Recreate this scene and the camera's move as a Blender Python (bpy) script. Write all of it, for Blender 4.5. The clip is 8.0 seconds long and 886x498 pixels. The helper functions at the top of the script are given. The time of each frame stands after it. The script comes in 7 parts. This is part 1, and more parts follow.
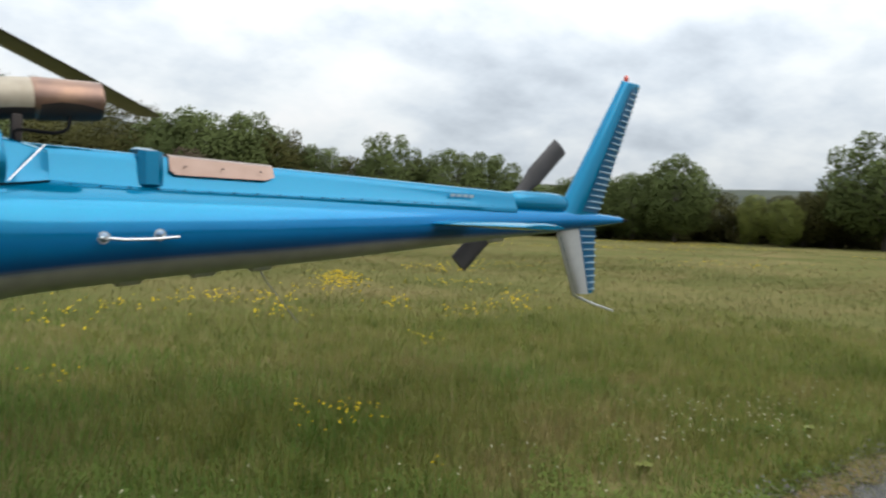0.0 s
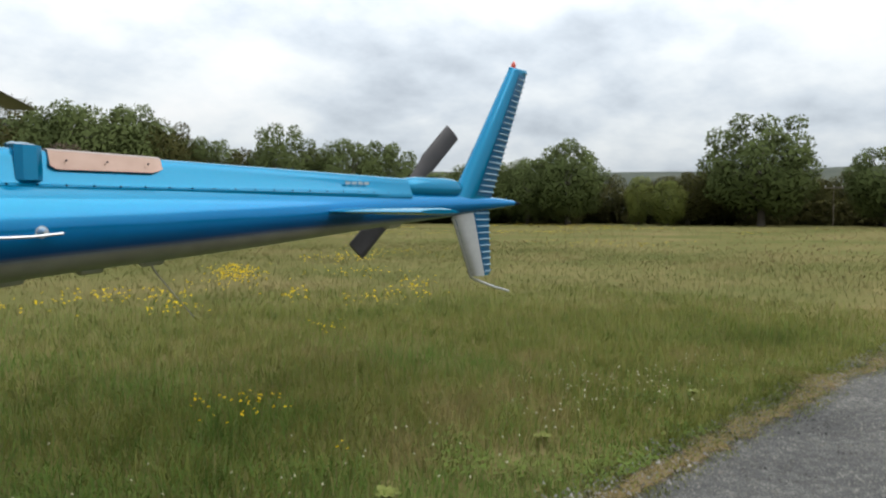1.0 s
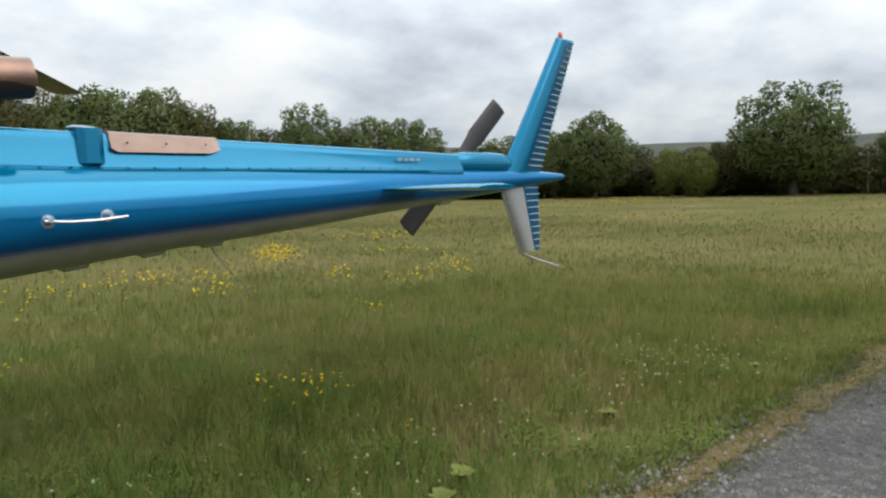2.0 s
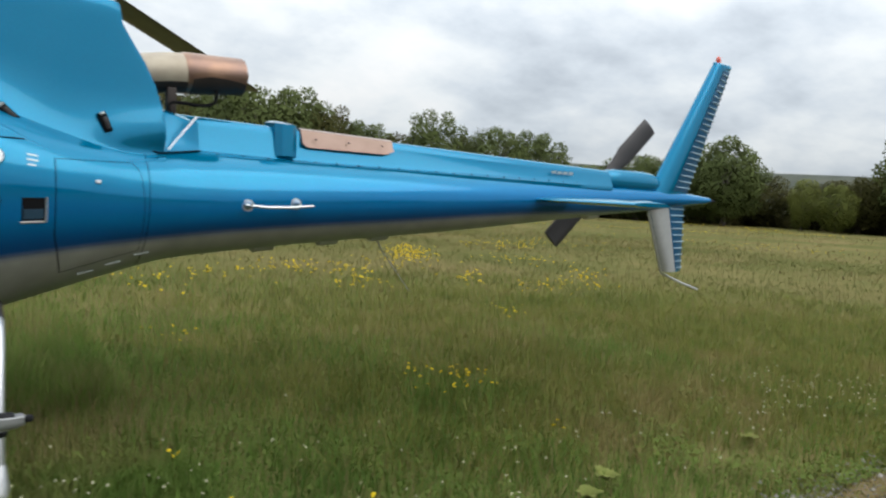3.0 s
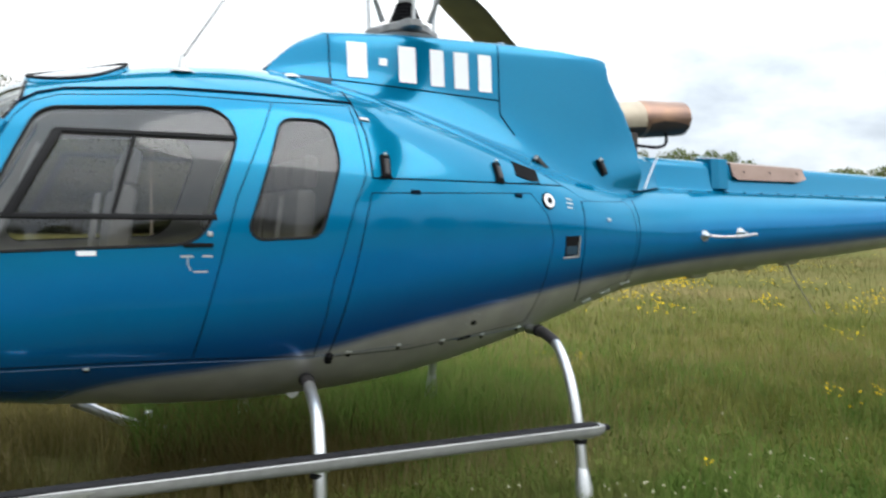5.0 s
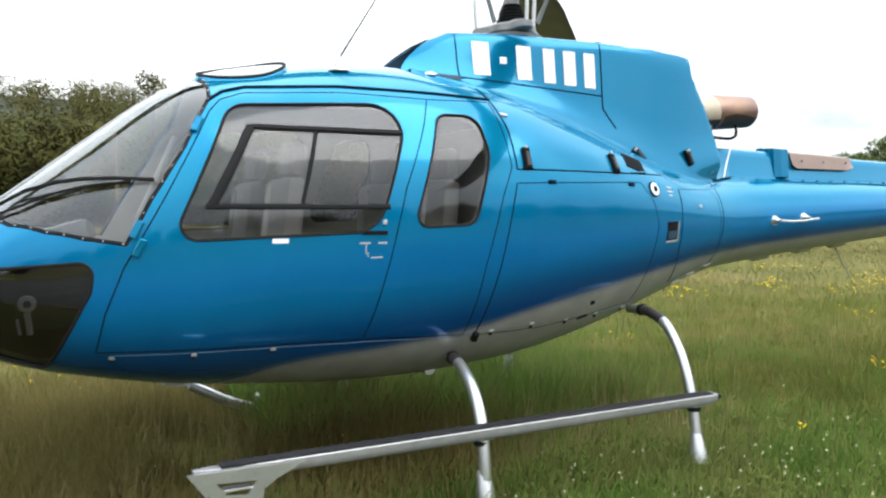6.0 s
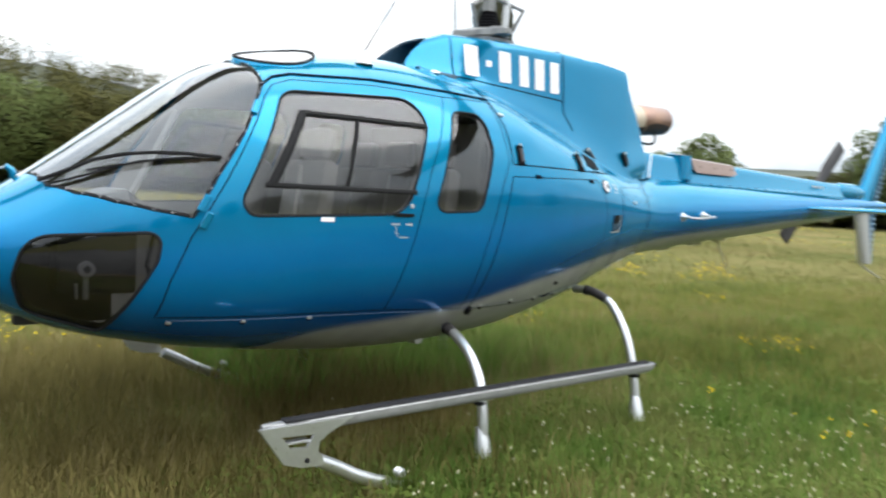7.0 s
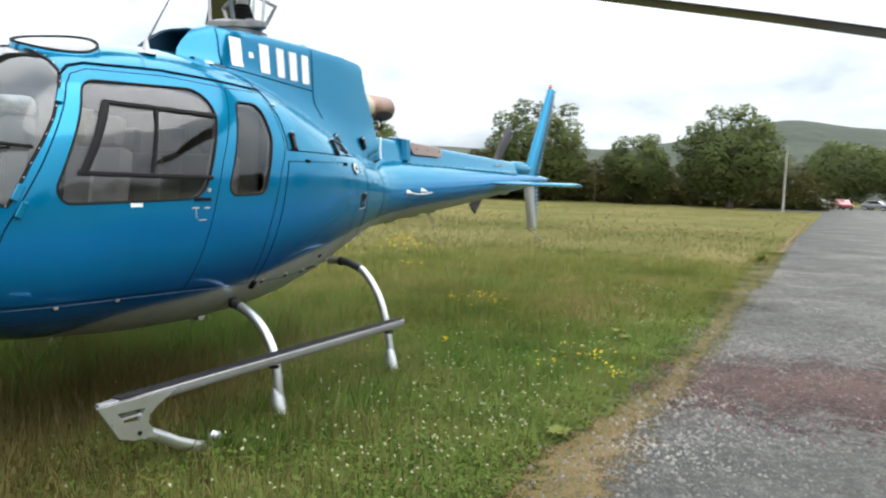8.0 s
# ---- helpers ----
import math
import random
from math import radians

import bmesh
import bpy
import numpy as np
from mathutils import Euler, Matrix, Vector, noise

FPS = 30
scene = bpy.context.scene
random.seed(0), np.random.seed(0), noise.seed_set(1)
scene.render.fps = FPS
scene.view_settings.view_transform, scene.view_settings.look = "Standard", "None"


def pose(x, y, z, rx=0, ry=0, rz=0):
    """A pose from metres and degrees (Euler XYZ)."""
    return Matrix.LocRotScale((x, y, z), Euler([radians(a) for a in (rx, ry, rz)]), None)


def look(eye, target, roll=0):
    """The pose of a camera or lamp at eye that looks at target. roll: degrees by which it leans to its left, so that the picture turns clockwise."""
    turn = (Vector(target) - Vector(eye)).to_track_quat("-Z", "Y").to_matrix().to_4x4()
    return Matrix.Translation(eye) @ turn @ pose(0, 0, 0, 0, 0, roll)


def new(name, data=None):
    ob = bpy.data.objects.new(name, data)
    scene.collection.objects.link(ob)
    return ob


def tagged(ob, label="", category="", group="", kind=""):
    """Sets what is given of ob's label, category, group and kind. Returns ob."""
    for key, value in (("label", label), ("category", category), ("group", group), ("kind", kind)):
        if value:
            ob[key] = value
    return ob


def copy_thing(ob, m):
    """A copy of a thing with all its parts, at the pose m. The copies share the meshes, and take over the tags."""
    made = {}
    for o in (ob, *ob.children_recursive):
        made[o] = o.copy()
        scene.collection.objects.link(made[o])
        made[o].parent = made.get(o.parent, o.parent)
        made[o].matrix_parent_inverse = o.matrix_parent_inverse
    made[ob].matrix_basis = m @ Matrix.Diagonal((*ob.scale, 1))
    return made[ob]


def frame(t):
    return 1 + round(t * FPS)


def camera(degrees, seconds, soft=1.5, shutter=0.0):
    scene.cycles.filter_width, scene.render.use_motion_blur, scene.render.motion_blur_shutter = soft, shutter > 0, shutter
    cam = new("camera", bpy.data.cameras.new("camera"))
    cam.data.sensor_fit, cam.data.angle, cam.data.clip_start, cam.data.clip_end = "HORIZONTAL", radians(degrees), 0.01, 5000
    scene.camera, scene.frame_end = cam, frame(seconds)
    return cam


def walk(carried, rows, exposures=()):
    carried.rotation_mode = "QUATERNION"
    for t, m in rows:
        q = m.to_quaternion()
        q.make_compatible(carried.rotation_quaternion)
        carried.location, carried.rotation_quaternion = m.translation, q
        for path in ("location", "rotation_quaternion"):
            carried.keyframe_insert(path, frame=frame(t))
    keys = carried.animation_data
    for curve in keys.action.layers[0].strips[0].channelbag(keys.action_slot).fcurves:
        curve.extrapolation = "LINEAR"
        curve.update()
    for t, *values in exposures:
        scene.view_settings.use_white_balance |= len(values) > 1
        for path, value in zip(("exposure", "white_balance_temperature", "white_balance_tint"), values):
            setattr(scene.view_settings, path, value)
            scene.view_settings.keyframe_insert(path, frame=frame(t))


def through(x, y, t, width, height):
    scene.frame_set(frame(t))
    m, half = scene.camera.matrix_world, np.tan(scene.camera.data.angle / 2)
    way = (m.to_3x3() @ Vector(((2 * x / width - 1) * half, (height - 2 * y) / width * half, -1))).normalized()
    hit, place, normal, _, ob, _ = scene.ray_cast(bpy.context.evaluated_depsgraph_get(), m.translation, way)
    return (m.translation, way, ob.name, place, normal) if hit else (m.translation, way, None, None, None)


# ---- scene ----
cam = camera(58.9, 8.0, soft=2.2, shutter=0.3)
PATH = [
    (0, (4.095, -5.216, 1.617), (5.365, -3.673, 1.54), 2.0),
    (0.5, (4.074, -5.269, 1.584), (5.507, -3.876, 1.503), -0.3),
    (0.6, (4.073, -5.276, 1.584), (5.508, -3.886, 1.487), 0.2),
    (1, (4.057, -5.282, 1.593), (5.514, -3.915, 1.493), 0.1),
    (1.2, (4.031, -5.268, 1.594), (5.506, -3.921, 1.486), -0.7),
    (2.3, (3.89, -4.955, 1.58), (5.252, -3.501, 1.409), -0.3),
    (2.5, (3.835, -4.915, 1.557), (5.137, -3.403, 1.412), 1.4),
    (3, (3.53, -5.077, 1.568), (4.722, -3.476, 1.431), 3.2),
    (3.5, (3.086, -4.912, 1.603), (4.184, -3.242, 1.528), 2.9),
    (4, (2.648, -4.697, 1.616), (3.656, -2.976, 1.473), 2.1),
    (4.5, (2.114, -4.608, 1.546), (3.101, -2.875, 1.404), 2.0),
    (4.9, (1.725, -4.527, 1.527), (2.564, -2.715, 1.411), 0.1),
    (5, (1.628, -4.5, 1.527), (2.459, -2.683, 1.453), 0.5),
    (5.2, (1.431, -4.433, 1.548), (2.243, -2.606, 1.498), 1.6),
    (6.3, (0.31, -4.303, 1.503), (1.299, -2.57, 1.363), 0.6),
    (6.5, (0.089, -4.237, 1.533), (1.121, -2.532, 1.369), 2.1),
    (6.7, (-0.13, -4.231, 1.552), (0.956, -2.557, 1.417), 3.9),
    (7, (-0.453, -4.235, 1.543), (0.831, -2.708, 1.397), 3.1),
    (7.5, (-0.893, -4.151, 1.48), (0.731, -2.993, 1.332), 0.6),
    (7.6, (-0.988, -4.129, 1.487), (0.687, -3.047, 1.331), 1.6),
    (8, (-1.369, -4.099, 1.549), (0.424, -3.229, 1.382), 2.2),
]
EXPOSURES = [(0.0, 0.08), (1.2, 0.10), (2.5, 0.02), (3.0, 0.05), (3.5, 0.13), (4.5, 0.38), (5.2, 0.62), (6.5, 0.89), (7.2, 0.82), (8.0, 0.68)]
walk(cam, [(t, look(eye, target, roll)) for t, eye, target, roll in PATH], EXPOSURES)

# ---- world and sun ----
world = bpy.data.worlds.new("overcast_sky")
scene.world = world
world.use_nodes = True
SUN_ELEVATION, SUN_AZIMUTH = 52.0, -60.0  # azimuth from +x towards +y


def build_sky():
    nt = world.node_tree
    nt.nodes.clear()
    out = nt.nodes.new("ShaderNodeOutputWorld")
    bg = nt.nodes.new("ShaderNodeBackground")
    sky = nt.nodes.new("ShaderNodeTexSky")
    sky.sky_type = "NISHITA"
    sky.sun_disc = False
    sky.sun_elevation = radians(SUN_ELEVATION)
    sky.sun_rotation = radians(90 - SUN_AZIMUTH)
    co = nt.nodes.new("ShaderNodeTexCoord")
    sep = nt.nodes.new("ShaderNodeSeparateXYZ")
    nt.links.new(co.outputs["Generated"], sep.inputs[0])
    # a flat cloud deck overhead: the direction divided by its height, so that clouds grow flatter towards the horizon
    lift = nt.nodes.new("ShaderNodeMath")
    lift.operation = "MAXIMUM"
    lift.inputs[1].default_value = 0.0
    nt.links.new(sep.outputs[2], lift.inputs[0])
    add = nt.nodes.new("ShaderNodeMath")
    add.operation = "ADD"
    add.inputs[1].default_value = 0.42
    nt.links.new(lift.outputs[0], add.inputs[0])
    div = nt.nodes.new("ShaderNodeVectorMath")
    div.operation = "DIVIDE"
    comb = nt.nodes.new("ShaderNodeCombineXYZ")
    for k in range(3):
        nt.links.new(add.outputs[0], comb.inputs[k])
    nt.links.new(co.outputs["Generated"], div.inputs[0])
    nt.links.new(comb.outputs[0], div.inputs[1])
    shift = nt.nodes.new("ShaderNodeVectorMath")
    shift.operation = "ADD"
    shift.inputs[1].default_value = CLOUD_SHIFT
    nt.links.new(div.outputs[0], shift.inputs[0])
    fac = None
    # banks of cloud, and the lumps and wisps in them
    for scale, detail, rough, warp, weight in ((1.0, 3.0, 0.5, 0.0, 0.50), (3.6, 7.0, 0.55, 0.0, 0.50)):
        n = nt.nodes.new("ShaderNodeTexNoise")
        n.inputs["Scale"].default_value = scale
        n.inputs["Detail"].default_value = detail
        n.inputs["Roughness"].default_value = rough
        n.inputs["Distortion"].default_value = warp
        nt.links.new(shift.outputs[0], n.inputs["Vector"])
        k = nt.nodes.new("ShaderNodeMath")
        k.operation = "MULTIPLY_ADD"
        k.inputs[1].default_value = weight
        nt.links.new(n.outputs["Fac"], k.inputs[0])
        if fac:
            nt.links.new(fac, k.inputs[2])
        else:
            k.inputs[2].default_value = 0.0
        fac = k.outputs[0]
    ramp = nt.nodes.new("ShaderNodeValToRGB")
    els = ramp.color_ramp.elements
    els[0].position, els[0].color = 0.36, (0.50, 0.56, 0.63, 1)
    els[1].position, els[1].color = 0.60, (1.0, 1.02, 1.03, 1)
    els.new(0.45).color = (0.71, 0.78, 0.85, 1)
    els.new(0.53).color = (0.90, 0.95, 0.98, 1)
    nt.links.new(fac, ramp.inputs[0])
    gain = nt.nodes.new("ShaderNodeVectorMath")
    gain.operation = "SCALE"
    # an overcast sky is brighter overhead than near the horizon
    zen = nt.nodes.new("ShaderNodeMath")
    zen.operation = "MULTIPLY_ADD"
    zen.inputs[1].default_value = CLOUD_GAIN * 2.25
    zen.inputs[2].default_value = CLOUD_GAIN * 0.80
    nt.links.new(lift.outputs[0], zen.inputs[0])
    nt.links.new(zen.outputs[0], gain.inputs["Scale"])
    nt.links.new(ramp.outputs[0], gain.inputs[0])
    blue = nt.nodes.new("ShaderNodeVectorMath")
    blue.operation = "SCALE"
    blue.inputs["Scale"].default_value = 0.08
    nt.links.new(sky.outputs[0], blue.inputs[0])
    mix = nt.nodes.new("ShaderNodeMix")
    mix.data_type = "RGBA"
    mix.inputs[0].default_value = 0.93
    nt.links.new(blue.outputs[0], mix.inputs[6])
    nt.links.new(gain.outputs[0], mix.inputs[7])
    nt.links.new(mix.outputs[2], bg.inputs[0])
    bg.inputs[1].default_value = 1.0
    nt.links.new(bg.outputs[0], out.inputs[0])


CLOUD_GAIN = 0.86
CLOUD_SHIFT = (3.1, 1.7, 0.6)
build_sky()
sun = new("sun", bpy.data.lights.new("sun", "SUN"))
sun.data.energy = 1.2
sun.data.angle = radians(50)
sun.data.color = (1.0, 0.96, 0.9)
sun.matrix_world = look((0, 0, 0), (-math.cos(radians(SUN_ELEVATION)) * math.cos(radians(SUN_AZIMUTH)),
                                    -math.cos(radians(SUN_ELEVATION)) * math.sin(radians(SUN_AZIMUTH)), -math.sin(radians(SUN_ELEVATION))))

# ---- materials ----
def material(name, colour=(0.5, 0.5, 0.5), rough=0.5, metal=0.0, coat=0.0, vary=0.12, scale=30.0, bump=0.0, bump_scale=200.0, second=None, spec=0.5):
    """A surface with two scales of colour variation, uneven gloss and fine relief."""
    m = bpy.data.materials.new(name)
    m.use_nodes = True
    nt = m.node_tree
    b = nt.nodes["Principled BSDF"]
    co = nt.nodes.new("ShaderNodeTexCoord")
    n1 = nt.nodes.new("ShaderNodeTexNoise")
    n1.inputs["Scale"].default_value = scale
    n1.inputs["Detail"].default_value = 6
    n2 = nt.nodes.new("ShaderNodeTexNoise")
    n2.inputs["Scale"].default_value = scale / 11
    n2.inputs["Detail"].default_value = 3
    mixn = nt.nodes.new("ShaderNodeMath")
    mixn.operation = "MULTIPLY_ADD"
    mixn.inputs[1].default_value = 0.5
    half = nt.nodes.new("ShaderNodeMath")
    half.operation = "MULTIPLY"
    half.inputs[1].default_value = 0.5
    nt.links.new(co.outputs["Object"], n1.inputs["Vector"])
    nt.links.new(co.outputs["Object"], n2.inputs["Vector"])
    nt.links.new(n2.outputs["Fac"], half.inputs[0])
    nt.links.new(n1.outputs["Fac"], mixn.inputs[0])
    nt.links.new(half.outputs[0], mixn.inputs[2])
    ramp = nt.nodes.new("ShaderNodeValToRGB")
    els = ramp.color_ramp.elements
    dark = second or tuple(c * (1 - vary) for c in colour)
    light = tuple(min(1, c * (1 + vary)) for c in colour)
    els[0].position, els[0].color = 0.3, (*dark, 1)
    els[1].position, els[1].color = 0.7, (*light, 1)
    nt.links.new(mixn.outputs[0], ramp.inputs[0])
    nt.links.new(ramp.outputs[0], b.inputs["Base Color"])
    rr = nt.nodes.new("ShaderNodeMapRange")
    rr.inputs["To Min"].default_value = max(0.02, rough * 0.8)
    rr.inputs["To Max"].default_value = min(1, rough * 1.2)
    nt.links.new(n1.outputs["Fac"], rr.inputs["Value"])
    nt.links.new(rr.outputs[0], b.inputs["Roughness"])
    b.inputs["Metallic"].default_value = metal
    b.inputs["Coat Weight"].default_value = coat
    b.inputs["Coat Roughness"].default_value = 0.04
    b.inputs["Specular IOR Level"].default_value = spec
    if bump:
        n3 = nt.nodes.new("ShaderNodeTexNoise")
        n3.inputs["Scale"].default_value = bump_scale
        n3.inputs["Detail"].default_value = 4
        nt.links.new(co.outputs["Object"], n3.inputs["Vector"])
        bp = nt.nodes.new("ShaderNodeBump")
        bp.inputs["Strength"].default_value = bump
        bp.inputs["Distance"].default_value = 0.01
        nt.links.new(n3.outputs["Fac"], bp.inputs["Height"])
        nt.links.new(bp.outputs[0], b.inputs["Normal"])
    return m


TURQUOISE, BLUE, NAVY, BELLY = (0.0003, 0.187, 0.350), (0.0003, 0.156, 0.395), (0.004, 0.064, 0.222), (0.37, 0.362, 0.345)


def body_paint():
    """Turquoise darkening downwards through blue to navy, then sprayed silver grey under a line that climbs towards the
    tail.
    """
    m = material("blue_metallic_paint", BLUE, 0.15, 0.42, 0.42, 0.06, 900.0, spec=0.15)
    nt = m.node_tree
    b = nt.nodes["Principled BSDF"]
    b.inputs["Coat Roughness"].default_value = 0.025
    b.inputs["Specular Tint"].default_value = (0.5, 0.97, 1.0, 1)
    geo = nt.nodes.new("ShaderNodeNewGeometry")
    sep = nt.nodes.new("ShaderNodeSeparateXYZ")
    nt.links.new(geo.outputs["Position"], sep.inputs[0])
    line = nt.nodes.new("ShaderNodeFloatCurve")
    curve = line.mapping.curves[0]
    pts = ((0.0, 0.10), (1.0, 0.35), (1.45, 0.66), (1.8, 0.77), (2.2, 0.81), (2.65, 0.868), (3.13, 0.97), (3.62, 1.05), (4.3, 1.145), (4.9, 1.21), (5.73, 1.285), (6.74, 1.355), (8.0, 1.44), (11.0, 1.55))
    curve.points[0].location = (pts[0][0] / 11, pts[0][1] / 2)
    curve.points[1].location = (1.0, pts[-1][1] / 2)
    for px, pz in pts[1:-1]:
        curve.points.new(px / 11, pz / 2)
    line.mapping.update()
    sx = nt.nodes.new("ShaderNodeMath")
    sx.operation = "DIVIDE"
    sx.inputs[1].default_value = 11.0
    nt.links.new(sep.outputs[0], sx.inputs[0])
    nt.links.new(sx.outputs[0], line.inputs["Value"])
    dz = nt.nodes.new("ShaderNodeMath")
    dz.operation = "MULTIPLY_ADD"
    dz.inputs[1].default_value = -2.0
    nt.links.new(line.outputs[0], dz.inputs[0])
    nt.links.new(sep.outputs[2], dz.inputs[2])
    fade = nt.nodes.new("ShaderNodeMapRange")
    fade.inputs["From Min"].default_value = -0.035
    fade.inputs["From Max"].default_value = 0.035
    fade.interpolation_type = "SMOOTHSTEP"
    nt.links.new(dz.outputs[0], fade.inputs["Value"])
    ramp = next(n for n in nt.nodes if n.type == "VALTORGB")
    grain = nt.nodes.new("ShaderNodeTexNoise")
    grain.inputs["Scale"].default_value = 5.0
    grain.inputs["Detail"].default_value = 5
    nt.links.new(geo.outputs["Position"], grain.inputs["Vector"])
    grey = nt.nodes.new("ShaderNodeValToRGB")
    grey.color_ramp.elements[0].position, grey.color_ramp.elements[0].color = 0.3, (*[c * 0.85 for c in BELLY], 1)
    grey.color_ramp.elements[1].position, grey.color_ramp.elements[1].color = 0.7, (*[c * 1.1 for c in BELLY], 1)
    nt.links.new(grain.outputs["Fac"], grey.inputs[0])
    mix = nt.nodes.new("ShaderNodeMix")
    mix.data_type = "RGBA"
    nt.links.new(fade.outputs[0], mix.inputs[0])
    nt.links.new(grey.outputs[0], mix.inputs[6])
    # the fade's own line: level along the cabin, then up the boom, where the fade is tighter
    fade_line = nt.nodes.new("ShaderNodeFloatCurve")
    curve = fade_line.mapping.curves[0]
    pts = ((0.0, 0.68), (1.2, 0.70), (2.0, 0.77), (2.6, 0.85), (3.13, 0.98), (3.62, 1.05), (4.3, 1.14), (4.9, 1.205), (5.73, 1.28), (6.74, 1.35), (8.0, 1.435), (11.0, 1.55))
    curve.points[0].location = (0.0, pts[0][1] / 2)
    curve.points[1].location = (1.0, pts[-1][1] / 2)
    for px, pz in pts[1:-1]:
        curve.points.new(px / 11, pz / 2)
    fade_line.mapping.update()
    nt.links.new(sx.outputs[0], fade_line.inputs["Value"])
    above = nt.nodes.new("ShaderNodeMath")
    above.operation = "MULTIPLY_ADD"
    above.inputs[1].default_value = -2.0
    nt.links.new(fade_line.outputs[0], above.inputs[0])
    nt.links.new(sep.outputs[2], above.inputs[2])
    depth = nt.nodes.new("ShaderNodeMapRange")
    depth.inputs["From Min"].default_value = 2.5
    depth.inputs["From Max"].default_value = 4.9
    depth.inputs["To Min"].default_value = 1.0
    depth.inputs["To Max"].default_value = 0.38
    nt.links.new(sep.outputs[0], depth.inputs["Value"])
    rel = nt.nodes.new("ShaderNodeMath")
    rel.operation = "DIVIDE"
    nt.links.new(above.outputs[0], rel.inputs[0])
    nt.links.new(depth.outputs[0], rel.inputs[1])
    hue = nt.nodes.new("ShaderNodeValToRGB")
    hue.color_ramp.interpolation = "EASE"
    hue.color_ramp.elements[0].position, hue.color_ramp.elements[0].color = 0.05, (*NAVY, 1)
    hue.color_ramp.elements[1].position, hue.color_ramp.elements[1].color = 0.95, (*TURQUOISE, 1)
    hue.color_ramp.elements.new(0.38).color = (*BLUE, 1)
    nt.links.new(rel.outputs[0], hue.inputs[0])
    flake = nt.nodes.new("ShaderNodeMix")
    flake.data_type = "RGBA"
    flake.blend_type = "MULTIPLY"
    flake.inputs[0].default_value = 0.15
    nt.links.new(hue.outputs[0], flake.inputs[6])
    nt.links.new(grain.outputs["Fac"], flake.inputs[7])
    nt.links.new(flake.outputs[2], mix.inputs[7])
    nt.links.new(mix.outputs[2], b.inputs["Base Color"])
    # the grey belly is dull, the blue above it polished
    for name, low, high in (("Roughness", 0.42, 0.15), ("Metallic", 0.50, 0.42), ("Coat Weight", 0.10, 0.42)):
        k = nt.nodes.new("ShaderNodeMapRange")
        k.inputs["To Min"].default_value, k.inputs["To Max"].default_value = low, high
        nt.links.new(fade.outputs[0], k.inputs["Value"])
        nt.links.new(k.outputs[0], b.inputs[name])
    return m


def window_glass(name, tint, gloss=0.08):
    """Thin acrylic: light goes straight through, tinted, and the surface mirrors by its angle."""
    m = bpy.data.materials.new(name)
    m.use_nodes = True
    nt = m.node_tree
    nt.nodes.clear()
    out = nt.nodes.new("ShaderNodeOutputMaterial")
    tr = nt.nodes.new("ShaderNodeBsdfTransparent")
    tr.inputs[0].default_value = (*tint, 1)
    gl = nt.nodes.new("ShaderNodeBsdfGlossy")
    gl.inputs["Roughness"].default_value = 0.02
    gl.inputs[0].default_value = (0.95, 0.97, 1.0, 1)
    # both faces of the sheet mirror a little straight on and much more aslant
    aslant = nt.nodes.new("ShaderNodeLayerWeight")
    aslant.inputs["Blend"].default_value = 0.5
    steep = nt.nodes.new("ShaderNodeMath")
    steep.operation = "POWER"
    steep.inputs[1].default_value = 4.2
    nt.links.new(aslant.outputs["Facing"], steep.inputs[0])
    fr = nt.nodes.new("ShaderNodeMath")
    fr.operation = "MULTIPLY_ADD"
    fr.inputs[1].default_value = 1 - gloss
    fr.inputs[2].default_value = gloss
    nt.links.new(steep.outputs[0], fr.inputs[0])
    co = nt.nodes.new("ShaderNodeTexCoord")
    wave = nt.nodes.new("ShaderNodeTexNoise")
    wave.inputs["Scale"].default_value = 3.0
    nt.links.new(co.outputs["Object"], wave.inputs["Vector"])
    bp = nt.nodes.new("ShaderNodeBump")
    bp.inputs["Strength"].default_value = 0.06
    bp.inputs["Distance"].default_value = 0.05
    nt.links.new(wave.outputs["Fac"], bp.inputs["Height"])
    nt.links.new(bp.outputs[0], gl.inputs["Normal"])
    mix = nt.nodes.new("ShaderNodeMixShader")
    nt.links.new(fr.outputs[0], mix.inputs[0])
    nt.links.new(tr.outputs[0], mix.inputs[1])
    nt.links.new(gl.outputs[0], mix.inputs[2])
    nt.links.new(mix.outputs[0], out.inputs[0])
    return m


